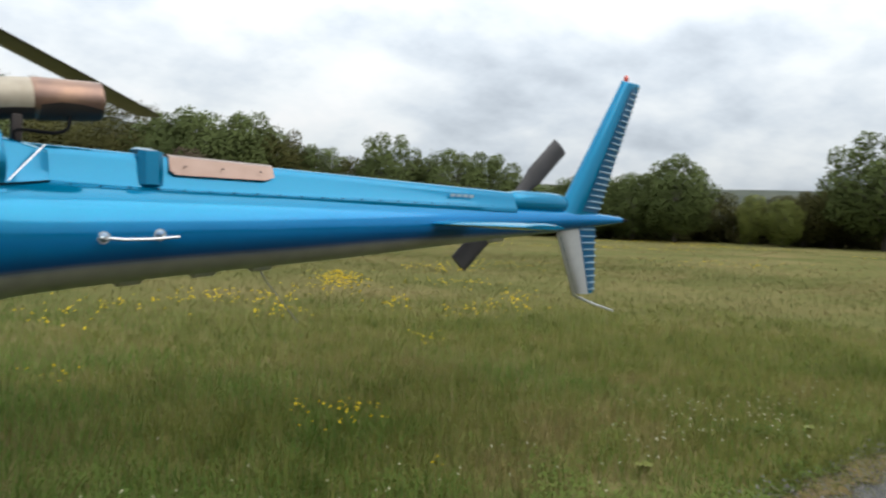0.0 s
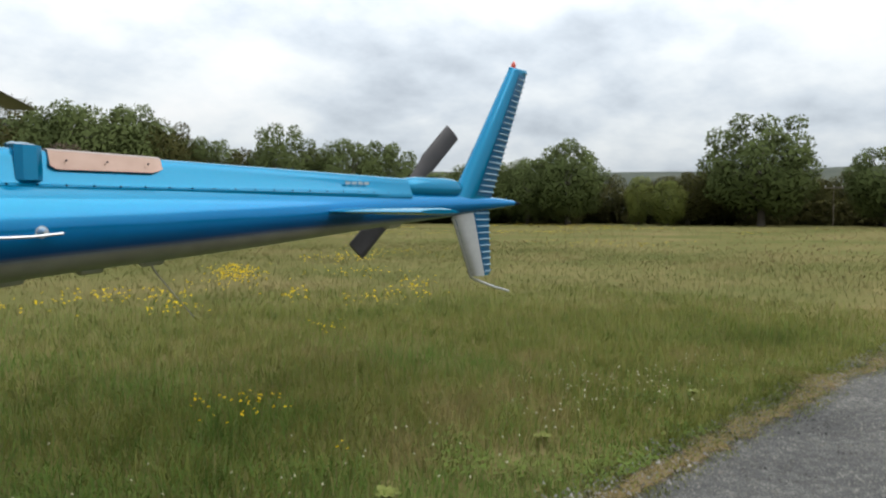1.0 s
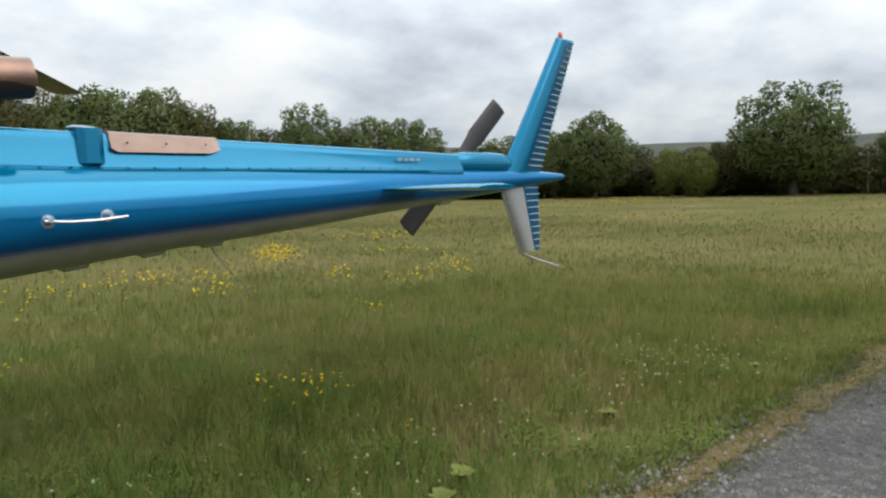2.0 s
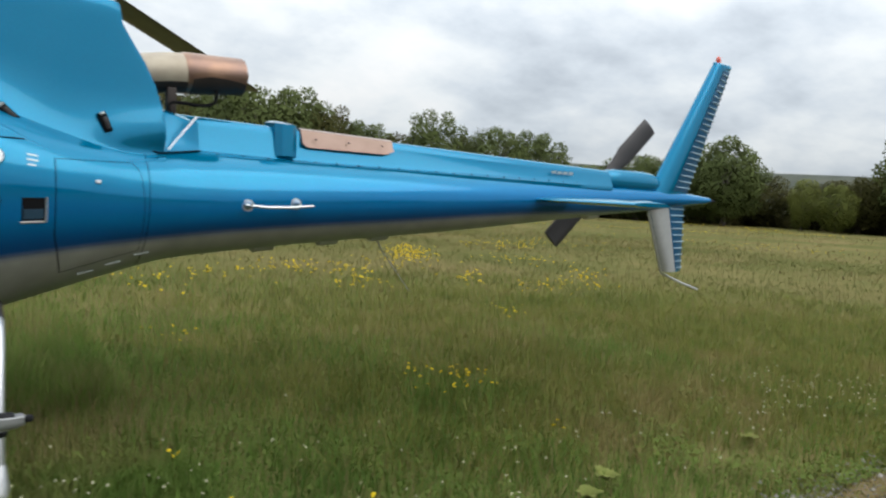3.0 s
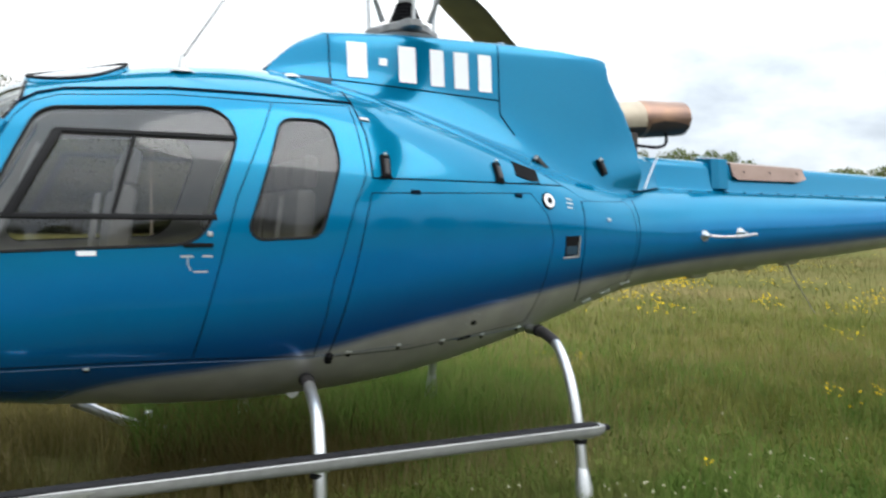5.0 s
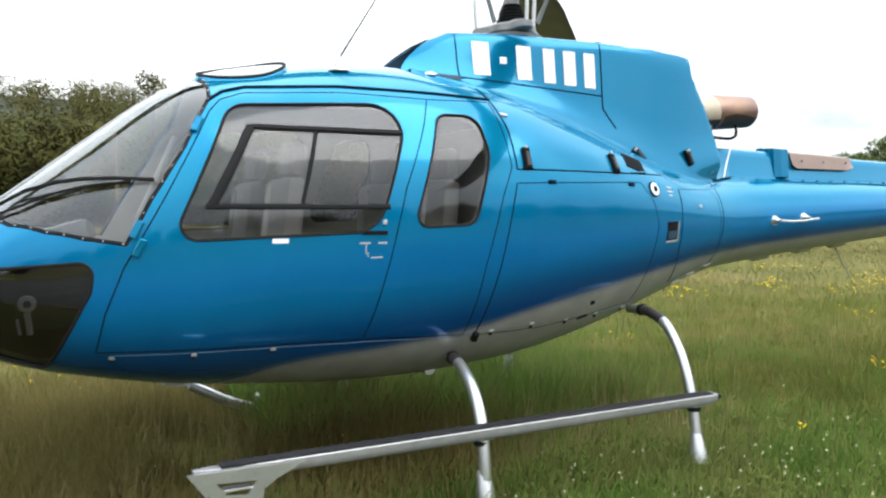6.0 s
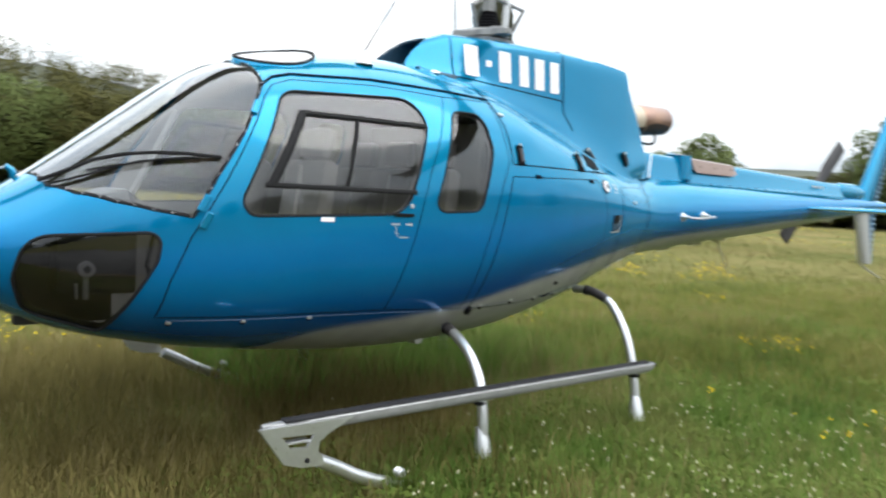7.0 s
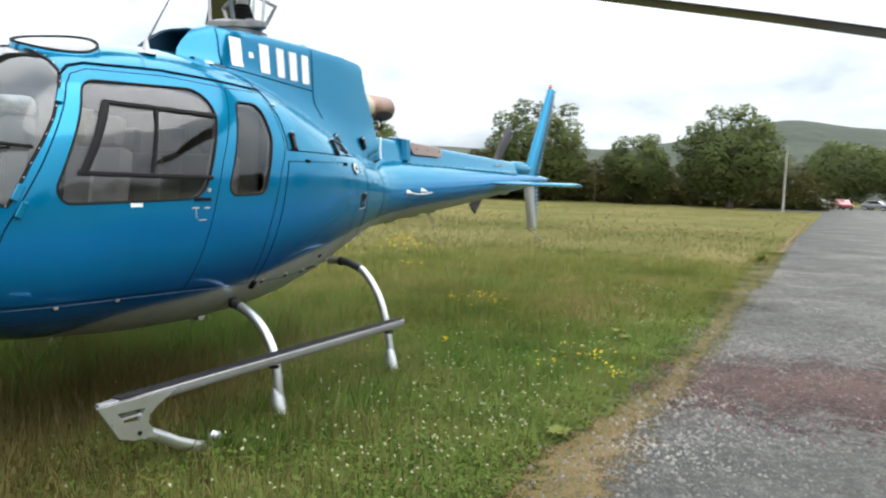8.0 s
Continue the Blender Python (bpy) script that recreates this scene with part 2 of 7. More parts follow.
def leaf_material(name, low, high, rough=0.7, through=0.25, dry=None, spread=0.32, spec=0.07):
    """Leaves or blades: colour differs from piece to piece."""
    m = bpy.data.materials.new(name)
    m.use_nodes = True
    nt = m.node_tree
    b = nt.nodes["Principled BSDF"]
    geo = nt.nodes.new("ShaderNodeNewGeometry")
    ramp = nt.nodes.new("ShaderNodeValToRGB")
    ramp.color_ramp.elements[0].color = (*low, 1)
    ramp.color_ramp.elements[1].color = (*high, 1)
    if dry:
        # patches gone over to straw
        ramp.color_ramp.elements[1].position = 0.55
        ramp.color_ramp.elements.new(0.82).color = (*dry, 1)
    big = nt.nodes.new("ShaderNodeTexNoise")
    big.inputs["Scale"].default_value = 0.35
    big.inputs["Detail"].default_value = 3
    nt.links.new(geo.outputs["Position"], big.inputs["Vector"])
    mul = nt.nodes.new("ShaderNodeMath")
    mul.operation = "MULTIPLY_ADD"
    mul.inputs[1].default_value = spread
    sub = nt.nodes.new("ShaderNodeMath")
    sub.operation = "MULTIPLY_ADD"
    sub.inputs[1].default_value = 2.6
    sub.inputs[2].default_value = -0.81 - 0.5 * spread
    fine = nt.nodes.new("ShaderNodeTexNoise")
    fine.inputs["Scale"].default_value = 1.9
    fine.inputs["Detail"].default_value = 4
    nt.links.new(geo.outputs["Position"], fine.inputs["Vector"])
    both = nt.nodes.new("ShaderNodeMix")
    both.inputs[0].default_value = 0.45
    nt.links.new(big.outputs["Fac"], both.inputs[2])
    nt.links.new(fine.outputs["Fac"], both.inputs[3])
    nt.links.new(both.outputs[0], sub.inputs[0])
    nt.links.new(geo.outputs["Random Per Island"], mul.inputs[0])
    nt.links.new(sub.outputs[0], mul.inputs[2])
    nt.links.new(mul.outputs[0], ramp.inputs[0])
    nt.links.new(ramp.outputs[0], b.inputs["Base Color"])
    b.inputs["Roughness"].default_value = rough
    b.inputs["Specular IOR Level"].default_value = spec
    tr = nt.nodes.new("ShaderNodeBsdfTranslucent")
    nt.links.new(ramp.outputs[0], tr.inputs[0])
    mix = nt.nodes.new("ShaderNodeMixShader")
    mix.inputs[0].default_value = through
    out = next(n for n in nt.nodes if n.type == "OUTPUT_MATERIAL")
    nt.links.new(b.outputs[0], mix.inputs[1])
    nt.links.new(tr.outputs[0], mix.inputs[2])
    nt.links.new(mix.outputs[0], out.inputs[0])
    return m


def ground_material(name, stops, scales, bump=0.5, bump_scale=40.0, rough=0.9, spec=0.2):
    """Ground: noise at two scales through a colour ramp."""
    m = bpy.data.materials.new(name)
    m.use_nodes = True
    nt = m.node_tree
    b = nt.nodes["Principled BSDF"]
    geo = nt.nodes.new("ShaderNodeNewGeometry")
    fac = None
    for scale, weight in scales:
        n = nt.nodes.new("ShaderNodeTexNoise")
        n.inputs["Scale"].default_value = scale
        n.inputs["Detail"].default_value = 6
        n.inputs["Roughness"].default_value = 0.6
        nt.links.new(geo.outputs["Position"], n.inputs["Vector"])
        mul = nt.nodes.new("ShaderNodeMath")
        mul.operation = "MULTIPLY_ADD"
        mul.inputs[1].default_value = weight
        mul.inputs[2].default_value = 0.0
        nt.links.new(n.outputs["Fac"], mul.inputs[0])
        if fac:
            nt.links.new(fac, mul.inputs[2])
        fac = mul.outputs[0]
    ramp = nt.nodes.new("ShaderNodeValToRGB")
    els = ramp.color_ramp.elements
    els[0].position, els[0].color = stops[0][0], (*stops[0][1], 1)
    els[1].position, els[1].color = stops[-1][0], (*stops[-1][1], 1)
    for at, col in stops[1:-1]:
        els.new(at).color = (*col, 1)
    nt.links.new(fac, ramp.inputs[0])
    nt.links.new(ramp.outputs[0], b.inputs["Base Color"])
    b.inputs["Roughness"].default_value = rough
    b.inputs["Specular IOR Level"].default_value = spec
    n = nt.nodes.new("ShaderNodeTexNoise")
    n.inputs["Scale"].default_value = bump_scale
    n.inputs["Detail"].default_value = 5
    nt.links.new(geo.outputs["Position"], n.inputs["Vector"])
    bp = nt.nodes.new("ShaderNodeBump")
    bp.inputs["Strength"].default_value = bump
    bp.inputs["Distance"].default_value = 0.04
    nt.links.new(n.outputs["Fac"], bp.inputs["Height"])
    nt.links.new(bp.outputs[0], b.inputs["Normal"])
    return m


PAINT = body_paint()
PLAIN_BLUE = material("blue_paint", (0.0003, 0.150, 0.290), 0.15, 0.42, 0.38, 0.06, 900.0, spec=0.2)
PLAIN_BLUE.node_tree.nodes["Principled BSDF"].inputs["Specular Tint"].default_value = (0.5, 0.97, 1.0, 1)
SILVER = material("silver_grey_paint", (0.42, 0.43, 0.43), 0.35, 0.5, 0.4, 0.1, 25.0)
STEEL = material("brushed_aluminium", (0.56, 0.57, 0.58), 0.30, 0.85, 0.0, 0.1, 40.0, 0.1, 300.0)
STEP_METAL = material("dull_grey_aluminium", (0.30, 0.305, 0.31), 0.48, 0.55, 0.0, 0.22, 18.0, 0.1, 200.0)
STEP_TOP = material("black_grip_tape", (0.022, 0.022, 0.024), 0.9, 0.0, 0.0, 0.4, 120.0, 0.4, 600.0, spec=0.1)
RUBBER = material("black_rubber", (0.009, 0.009, 0.010), 0.7, 0.0, 0.0, 0.2, 60.0, spec=0.2)
SEAM = material("dark_panel_gap", (0.003, 0.008, 0.018), 0.8, 0.0, 0.0, 0.2, 60.0, spec=0.05)
# paler than the body: the seam's edge highlight put into its colour
PALE_SEAM = material("seam_edge_highlight", (0.05, 0.10, 0.18), 0.45, 0.3, 0.0, 0.4, 14.0)
INTAKE = material("dark_blue_duct", (0.006, 0.035, 0.065), 0.6, 0.1, 0.0, 0.2, 20.0)
BLACK_BROWN = material("black_brown_metal", (0.030, 0.022, 0.019), 0.6, 0.3, 0.0, 0.4, 10.0)
LATCH = material("dark_rubber_strap", (0.035, 0.032, 0.034), 0.5, 0.1, 0.0, 0.3, 30.0)
DEEP_BLUE = material("deep_blue", (0.0003, 0.080, 0.185), 0.38, 0.5, 0.3, 0.06, 900.0, spec=0.15)
RIB = material("pale_blue_paint", (0.22, 0.36, 0.46), 0.4, 0.3, 0.2, 0.2, 30.0)
CAST = material("dull_cast_metal", (0.26, 0.26, 0.26), 0.5, 0.5, 0.0, 0.3, 14.0, 0.1, 90.0)
BLACK = material("matt_black", (0.006, 0.006, 0.007), 0.8, 0.0, 0.0, 0.2, 40.0, spec=0.1)
BLADE = material("dark_rotor_blade", (0.034, 0.031, 0.030), 0.5, 0.0, 0.2, 0.25, 6.0)
TAIL_BLADE = material("worn_dark_blade", (0.038, 0.034, 0.034), 0.55, 0.1, 0.0, 0.35, 9.0, 0.1, 80.0)
COPPER = material("heat_tinted_steel", (0.140, 0.095, 0.075), 0.34, 0.8, 0.0, 0.25, 9.0, 0.05, 120.0, second=(0.225, 0.165, 0.14))
EXHAUST = material("bare_exhaust_steel", (0.40, 0.35, 0.27), 0.5, 0.3, 0.0, 0.15, 9.0, second=(0.25, 0.20, 0.15))
SOOTY = material("sooty_brown_steel", (0.26, 0.158, 0.105), 0.34, 0.75, 0.0, 0.3, 7.0, 0.05, 120.0, second=(0.115, 0.08, 0.08))
WHITE = material("white_lettering", (0.78, 0.80, 0.82), 0.4, 0.0, 0.3, 0.04, 20.0)
RED = material("red_lens", (0.55, 0.05, 0.02), 0.25, 0.0, 0.5, 0.1, 30.0)
LINING = material("grey_cabin_lining", (0.30, 0.295, 0.285), 0.8, 0.0, 0.0, 0.15, 12.0, 0.1, 200.0)
SEAT = material("grey_seat_cloth", (0.17, 0.165, 0.158), 0.85, 0.0, 0.0, 0.2, 40.0, 0.2, 500.0)
PANEL = material("black_instrument_panel", (0.02, 0.02, 0.022), 0.5, 0.0, 0.0, 0.2, 30.0)
GLASS = window_glass("tinted_acrylic", (0.66, 0.66, 0.655), 0.060)
CLEAR = window_glass("clear_acrylic", (0.88, 0.89, 0.88), 0.08)
SMOKED = window_glass("smoked_acrylic", (0.19, 0.185, 0.185), 0.06)
WOOD = material("weathered_pole_wood", (0.16, 0.13, 0.10), 0.85, 0.0, 0.0, 0.3, 12.0, 0.3, 60.0)
CONCRETE = material("pale_concrete", (0.42, 0.41, 0.38), 0.85, 0.0, 0.0, 0.15, 10.0, 0.2, 60.0)
BARK = material("bark", (0.09, 0.075, 0.06), 0.9, 0.0, 0.0, 0.35, 6.0, 0.5, 20.0)
LEAF_DARK = leaf_material("dark_tree_leaves", (0.088, 0.113, 0.038), (0.128, 0.158, 0.053), spread=0.10, spec=0.08)
LEAF_COPPER = leaf_material("copper_tree_leaves", (0.075, 0.052, 0.036), (0.125, 0.092, 0.055), spread=0.16, spec=0.18)
LEAF_LIGHT = leaf_material("light_tree_leaves", (0.10, 0.122, 0.026), (0.23, 0.245, 0.06), spread=0.16, spec=0.18)
LEAF_WOOD = leaf_material("woodland_leaves", (0.048, 0.050, 0.016), (0.098, 0.092, 0.030), spread=0.08, spec=0.05)
FIELD_GRASS = leaf_material("field_grass", (0.078, 0.096, 0.027), (0.160, 0.162, 0.056), 0.6, 0.5, (0.212, 0.170, 0.078))
FAR_GRASS = leaf_material("pale_far_grass", (0.140, 0.112, 0.050), (0.220, 0.162, 0.082), 0.6, 0.5)
DRY_GRASS = leaf_material("brown_dry_grass", (0.105, 0.092, 0.026), (0.240, 0.200, 0.074), 0.65, 0.5)
GRASS = leaf_material("meadow_grass", (0.084, 0.116, 0.022), (0.200, 0.212, 0.052), 0.6, 0.5, (0.270, 0.226, 0.088))
LUSH = leaf_material("lush_grass", (0.052, 0.118, 0.020), (0.140, 0.226, 0.045), 0.6, 0.55, (0.205, 0.228, 0.070))
CLOVER_LEAF = leaf_material("clover_leaves", (0.060, 0.100, 0.018), (0.145, 0.192, 0.040), 0.6, 0.3)
FIELD_STRAW = leaf_material("dull_seed_stems", (0.15, 0.13, 0.055), (0.23, 0.185, 0.09), 0.7, 0.5)
STRAW = leaf_material("dry_grass_stems", (0.20, 0.16, 0.07), (0.36, 0.29, 0.15), 0.7, 0.5)
YELLOW = leaf_material("yellow_petals", (0.62, 0.42, 0.01), (0.78, 0.60, 0.03), 0.6, 0.3)
PETAL = leaf_material("white_clover_heads", (0.34, 0.33, 0.19), (0.54, 0.52, 0.36), 0.7, 0.2)
MEADOW = ground_material("meadow_floor", [(0.36, (0.062, 0.074, 0.019)), (0.48, (0.104, 0.104, 0.034)), (0.58, (0.148, 0.125, 0.050)), (0.68, (0.188, 0.146, 0.068))], [(0.16, 0.5), (1.7, 0.28), (22.0, 0.24)], 0.8, 14.0, spec=0.02)
TARMAC = ground_material("worn_tarmac", [(0.36, (0.045, 0.046, 0.046)), (0.46, (0.072, 0.070, 0.065)), (0.55, (0.116, 0.112, 0.104)), (0.63, (0.26, 0.245, 0.22))], [(0.5, 0.25), (75.0, 0.5), (11.0, 0.30)], 0.5, 120.0)
RED_TARMAC = ground_material("red_chippings", [(0.34, (0.034, 0.023, 0.022)), (0.48, (0.062, 0.041, 0.038)), (0.6, (0.098, 0.066, 0.060)), (0.7, (0.20, 0.165, 0.15))], [(0.9, 0.3), (60.0, 0.45), (11.0, 0.30)], 0.5, 120.0)
VERGE = ground_material("dry_moss_verge", [(0.36, (0.075, 0.075, 0.025)), (0.45, (0.118, 0.092, 0.036)), (0.53, (0.160, 0.108, 0.044)), (0.6, (0.150, 0.115, 0.065)), (0.68, (0.26, 0.235, 0.19))], [(1.1, 0.35), (40.0, 0.35), (8.0, 0.3)], 0.7, 60.0)
HILL = ground_material("moorland", [(0.36, (0.029, 0.036, 0.026)), (0.5, (0.046, 0.054, 0.037)), (0.66, (0.074, 0.074, 0.051))], [(0.008, 0.6), (0.06, 0.4)], 0.2, 0.3)


def ragged(m, scale=5.0, depth=1.5):
    """Breaks a thin layer up towards its edges: bare spots between clumps and stones."""
    nt = m.node_tree
    out = next(n for n in nt.nodes if n.type == "OUTPUT_MATERIAL")
    b = nt.nodes["Principled BSDF"]
    at = nt.nodes.new("ShaderNodeAttribute")
    at.attribute_name = "inward"
    geo = nt.nodes.new("ShaderNodeNewGeometry")
    total = at.outputs["Fac"]
    for s, w in ((scale, depth), (scale * 9, depth * 0.8)):
        n = nt.nodes.new("ShaderNodeTexNoise")
        n.inputs["Scale"].default_value = s
        n.inputs["Detail"].default_value = 5
        n.inputs["Roughness"].default_value = 0.65
        nt.links.new(geo.outputs["Position"], n.inputs["Vector"])
        k = nt.nodes.new("ShaderNodeMath")
        k.operation = "MULTIPLY_ADD"
        k.inputs[1].default_value = w
        nt.links.new(n.outputs["Fac"], k.inputs[0])
        nt.links.new(total, k.inputs[2])
        total = k.outputs[0]
    cut = nt.nodes.new("ShaderNodeMapRange")
    cut.inputs["From Min"].default_value = 0.22 + 0.9 * depth
    cut.inputs["From Max"].default_value = 0.72 + 0.9 * depth
    nt.links.new(total, cut.inputs["Value"])
    bare = nt.nodes.new("ShaderNodeBsdfTransparent")
    mix = nt.nodes.new("ShaderNodeMixShader")
    nt.links.new(cut.outputs[0], mix.inputs[0])
    nt.links.new(bare.outputs[0], mix.inputs[1])
    nt.links.new(b.outputs[0], mix.inputs[2])
    nt.links.new(mix.outputs[0], out.inputs[0])


ragged(VERGE, 4.0, 2.1)
ragged(RED_TARMAC, 3.0, 3.0)
RED_GRIT = leaf_material("red_stone_chips", (0.045, 0.024, 0.022), (0.25, 0.15, 0.135), 0.8, 0.0)
PALE_GRIT = leaf_material("pale_stones", (0.11, 0.10, 0.09), (0.40, 0.37, 0.33), 0.8, 0.0)
GRIT = leaf_material("stone_chips", (0.04, 0.04, 0.038), (0.38, 0.36, 0.32), 0.8, 0.0)

# ---- building helpers ----
def part(name, bm, mat, parent=None, label="", smooth=True):
    """Links a bmesh as one mesh object, under a thing or a part."""
    me = bpy.data.meshes.new(name)
    if smooth:
        for f in bm.faces:
            f.smooth = True
        for e in bm.edges:
            if len(e.link_faces) == 2 and e.calc_face_angle(0) > radians(38):
                e.smooth = False
    bm.to_mesh(me)
    bm.free()
    me.materials.append(mat)
    ob = new(name, me)
    if parent:
        ob.parent = parent
        ob.matrix_parent_inverse = parent.matrix_world.inverted()
    if label:
        ob["label"] = label
    return ob


def thing(name, at, label, category, group="", kind=""):
    ob = new(name)
    ob.location = at
    ob.empty_display_size = 0.2
    bpy.context.view_layer.update()
    return tagged(ob, label, category, group, kind)


def loft(rings, closed=True, caps=True, bm=None):
    bm = bm or bmesh.new()
    rows = [[bm.verts.new(p) for p in ring] for ring in rings]
    n = len(rows[0])
    for a, b in zip(rows, rows[1:]):
        for i in range(n if closed else n - 1):
            j = (i + 1) % n
            bm.faces.new((a[i], a[j], b[j], b[i]))
    if caps and closed:
        bm.faces.new(rows[0][::-1])
        bm.faces.new(rows[-1])
    return bm


def fix(bm):
    bmesh.ops.recalc_face_normals(bm, faces=bm.faces)
    return bm


def tube(points, radius, seg=8, bm=None, flat=1.0, caps=True):
    """A tube along points; radius may be a list."""
    pts = [Vector(p) for p in points]
    radii = radius if isinstance(radius, (list, tuple)) else [radius] * len(pts)
    up = Vector((0, 0, 1))
    d0 = (pts[1] - pts[0]).normalized()
    if abs(d0.z) > 0.9:
        up = Vector((0, 1, 0))
    side = d0.cross(up).normalized()
    rings = []
    for i, p in enumerate(pts):
        d = (pts[min(i + 1, len(pts) - 1)] - pts[max(i - 1, 0)]).normalized()
        side = (side - d * side.dot(d)).normalized()
        nrm = side.cross(d)
        rings.append([p + radii[i] * (math.cos(t) * side + flat * math.sin(t) * nrm) for t in (2 * math.pi * k / seg for k in range(seg))])
    return fix(loft(rings, True, caps, bm)) if bm is None else loft(rings, True, caps, bm)


def box(cx, cy, cz, sx, sy, sz, bevel=0.0, turn=None, bm=None):
    made = bm or bmesh.new()
    m = Matrix.Translation((cx, cy, cz)) @ (turn or Matrix()) @ Matrix.Diagonal((sx, sy, sz, 1))
    res = bmesh.ops.create_cube(made, size=1, matrix=m)
    if bevel:
        es = {e for v in res["verts"] for e in v.link_edges}
        bmesh.ops.bevel(made, geom=list(es), offset=bevel, segments=2, affect="EDGES", profile=0.5)
    return made


def lathe(profile, centre, axis="z", seg=20, bm=None, caps=True):
    """Turns (radius, height) pairs round an axis through centre."""
    rings = []
    for r, h in profile:
        ring = []
        for k in range(seg):
            t = 2 * math.pi * k / seg
            a, b = r * math.cos(t), r * math.sin(t)
            v = {"z": (a, b, h), "x": (h, a, b), "y": (a, h, b)}[axis]
            ring.append(Vector(centre) + Vector(v))
        rings.append(ring)
    return fix(loft(rings, True, caps, bm)) if bm is None else loft(rings, True, caps, bm)


def slab(outline, y0, y1, bevel=0.0):
    """An outline in (x, z), given thickness between y0 and y1."""
    bm = loft([[(x, y0, z) for x, z in outline], [(x, y1, z) for x, z in outline]])
    fix(bm)
    if bevel:
        bmesh.ops.bevel(bm, geom=[e for e in bm.edges], offset=bevel, segments=2, affect="EDGES", profile=0.5)
    return bm


def spline(points, n):
    """n points per span on a smooth curve through points."""
    ps = [np.array(p, float) for p in points]
    ps = [2 * ps[0] - ps[1]] + ps + [2 * ps[-1] - ps[-2]]
    out = []
    for i in range(1, len(ps) - 2):
        for k in range(n):
            u = k / n
            out.append(0.5 * ((2 * ps[i]) + (ps[i + 1] - ps[i - 1]) * u + (2 * ps[i - 1] - 5 * ps[i] + 4 * ps[i + 1] - ps[i + 2]) * u**2
                              + (3 * ps[i] - ps[i - 1] - 3 * ps[i + 1] + ps[i + 2]) * u**3))
    out.append(ps[-2])
    return [tuple(float(c) for c in p) for p in out]


def rounded(corners, step=0.03):
    """A closed outline with rounded corners (x, z, radius), in short steps."""
    out = []
    n = len(corners)
    for i in range(n):
        p, a, b = (Vector(corners[i][:2]), Vector(corners[i - 1][:2]), Vector(corners[(i + 1) % n][:2]))
        r = corners[i][2]
        u, v = (a - p).normalized(), (b - p).normalized()
        half = math.acos(max(-1, min(1, u.dot(v)))) / 2
        cut = min(r / math.tan(half), 0.49 * (a - p).length, 0.49 * (b - p).length)
        r = cut * math.tan(half)
        c = p + (u + v).normalized() * r / math.sin(half)
        t0, t1 = p + u * cut - c, p + v * cut - c
        a0, a1 = math.atan2(t0.y, t0.x), math.atan2(t1.y, t1.x)
        da = (a1 - a0 + math.pi) % (2 * math.pi) - math.pi
        for k in range(7):
            t = a0 + da * k / 6
            out.append((c.x + r * math.cos(t), c.y + r * math.sin(t)))
    return resample(out, step, True)


def resample(points, step, closed=False):
    pts = list(points) + ([points[0]] if closed else [])
    out = []
    for a, b in zip(pts, pts[1:]):
        n = max(1, round(math.dist(a, b) / step))
        out += [tuple(a[k] + (b[k] - a[k]) * i / n for k in range(len(a))) for i in range(n)]
    return out if closed else out + [tuple(pts[-1])]


def in_outline(x, y, poly):
    hit, j = False, len(poly) - 1
    for i in range(len(poly)):
        (xi, yi), (xj, yj) = poly[i], poly[j]
        if (yi > y) != (yj > y) and x < (xj - xi) * (y - yi) / (yj - yi) + xi:
            hit = not hit
        j = i
    return hit


def sheet(name, verts, faces, mat, label="", category="", kind="structure", inward=None):
    me = bpy.data.meshes.new(name)
    me.from_pydata(verts, [], faces)
    if inward:
        me.attributes.new("inward", "FLOAT", "POINT").data.foreach_set("value", inward)
    me.materials.append(mat)
    for p in me.polygons:
        p.use_smooth = True
    return tagged(new(name, me), label, category, kind=kind)


def raw_mesh(name, verts, tris, mat, parent=None, smooth=False):
    """A large mesh from numpy arrays of places and triangles."""
    me = bpy.data.meshes.new(name)
    me.vertices.add(len(verts))
    me.vertices.foreach_set("co", np.asarray(verts, np.float32).ravel())
    me.loops.add(3 * len(tris))
    me.loops.foreach_set("vertex_index", np.asarray(tris, np.int32).ravel())
    me.polygons.add(len(tris))
    me.polygons.foreach_set("loop_start", np.arange(0, 3 * len(tris), 3, dtype=np.int32))
    me.polygons.foreach_set("use_smooth", np.full(len(tris), smooth))
    me.update(calc_edges=True)
    me.materials.append(mat)
    ob = new(name, me)
    if parent:
        ob.parent = parent
        ob.matrix_parent_inverse = parent.matrix_world.inverted()
    return ob

# ---- ground, road, hills ----
ROAD_EDGE, ROAD_FAR_EDGE = -3.05, -12.5


def rise(x, y):
    """A low swell added under the far skid, which is raised to fit the camera's view."""
    return 0.085 * np.exp(-((y - 1.6) / 0.8) ** 2 - ((x - 2.8) / 2.4) ** 4)


def lumps(x, y):
    return float(rise(x, y)) + 0.025 * noise.noise(Vector((x * 0.5, y * 0.5, 0.3))) + 0.012 * noise.noise(Vector((x * 2.1, y * 2.1, 4.0)))


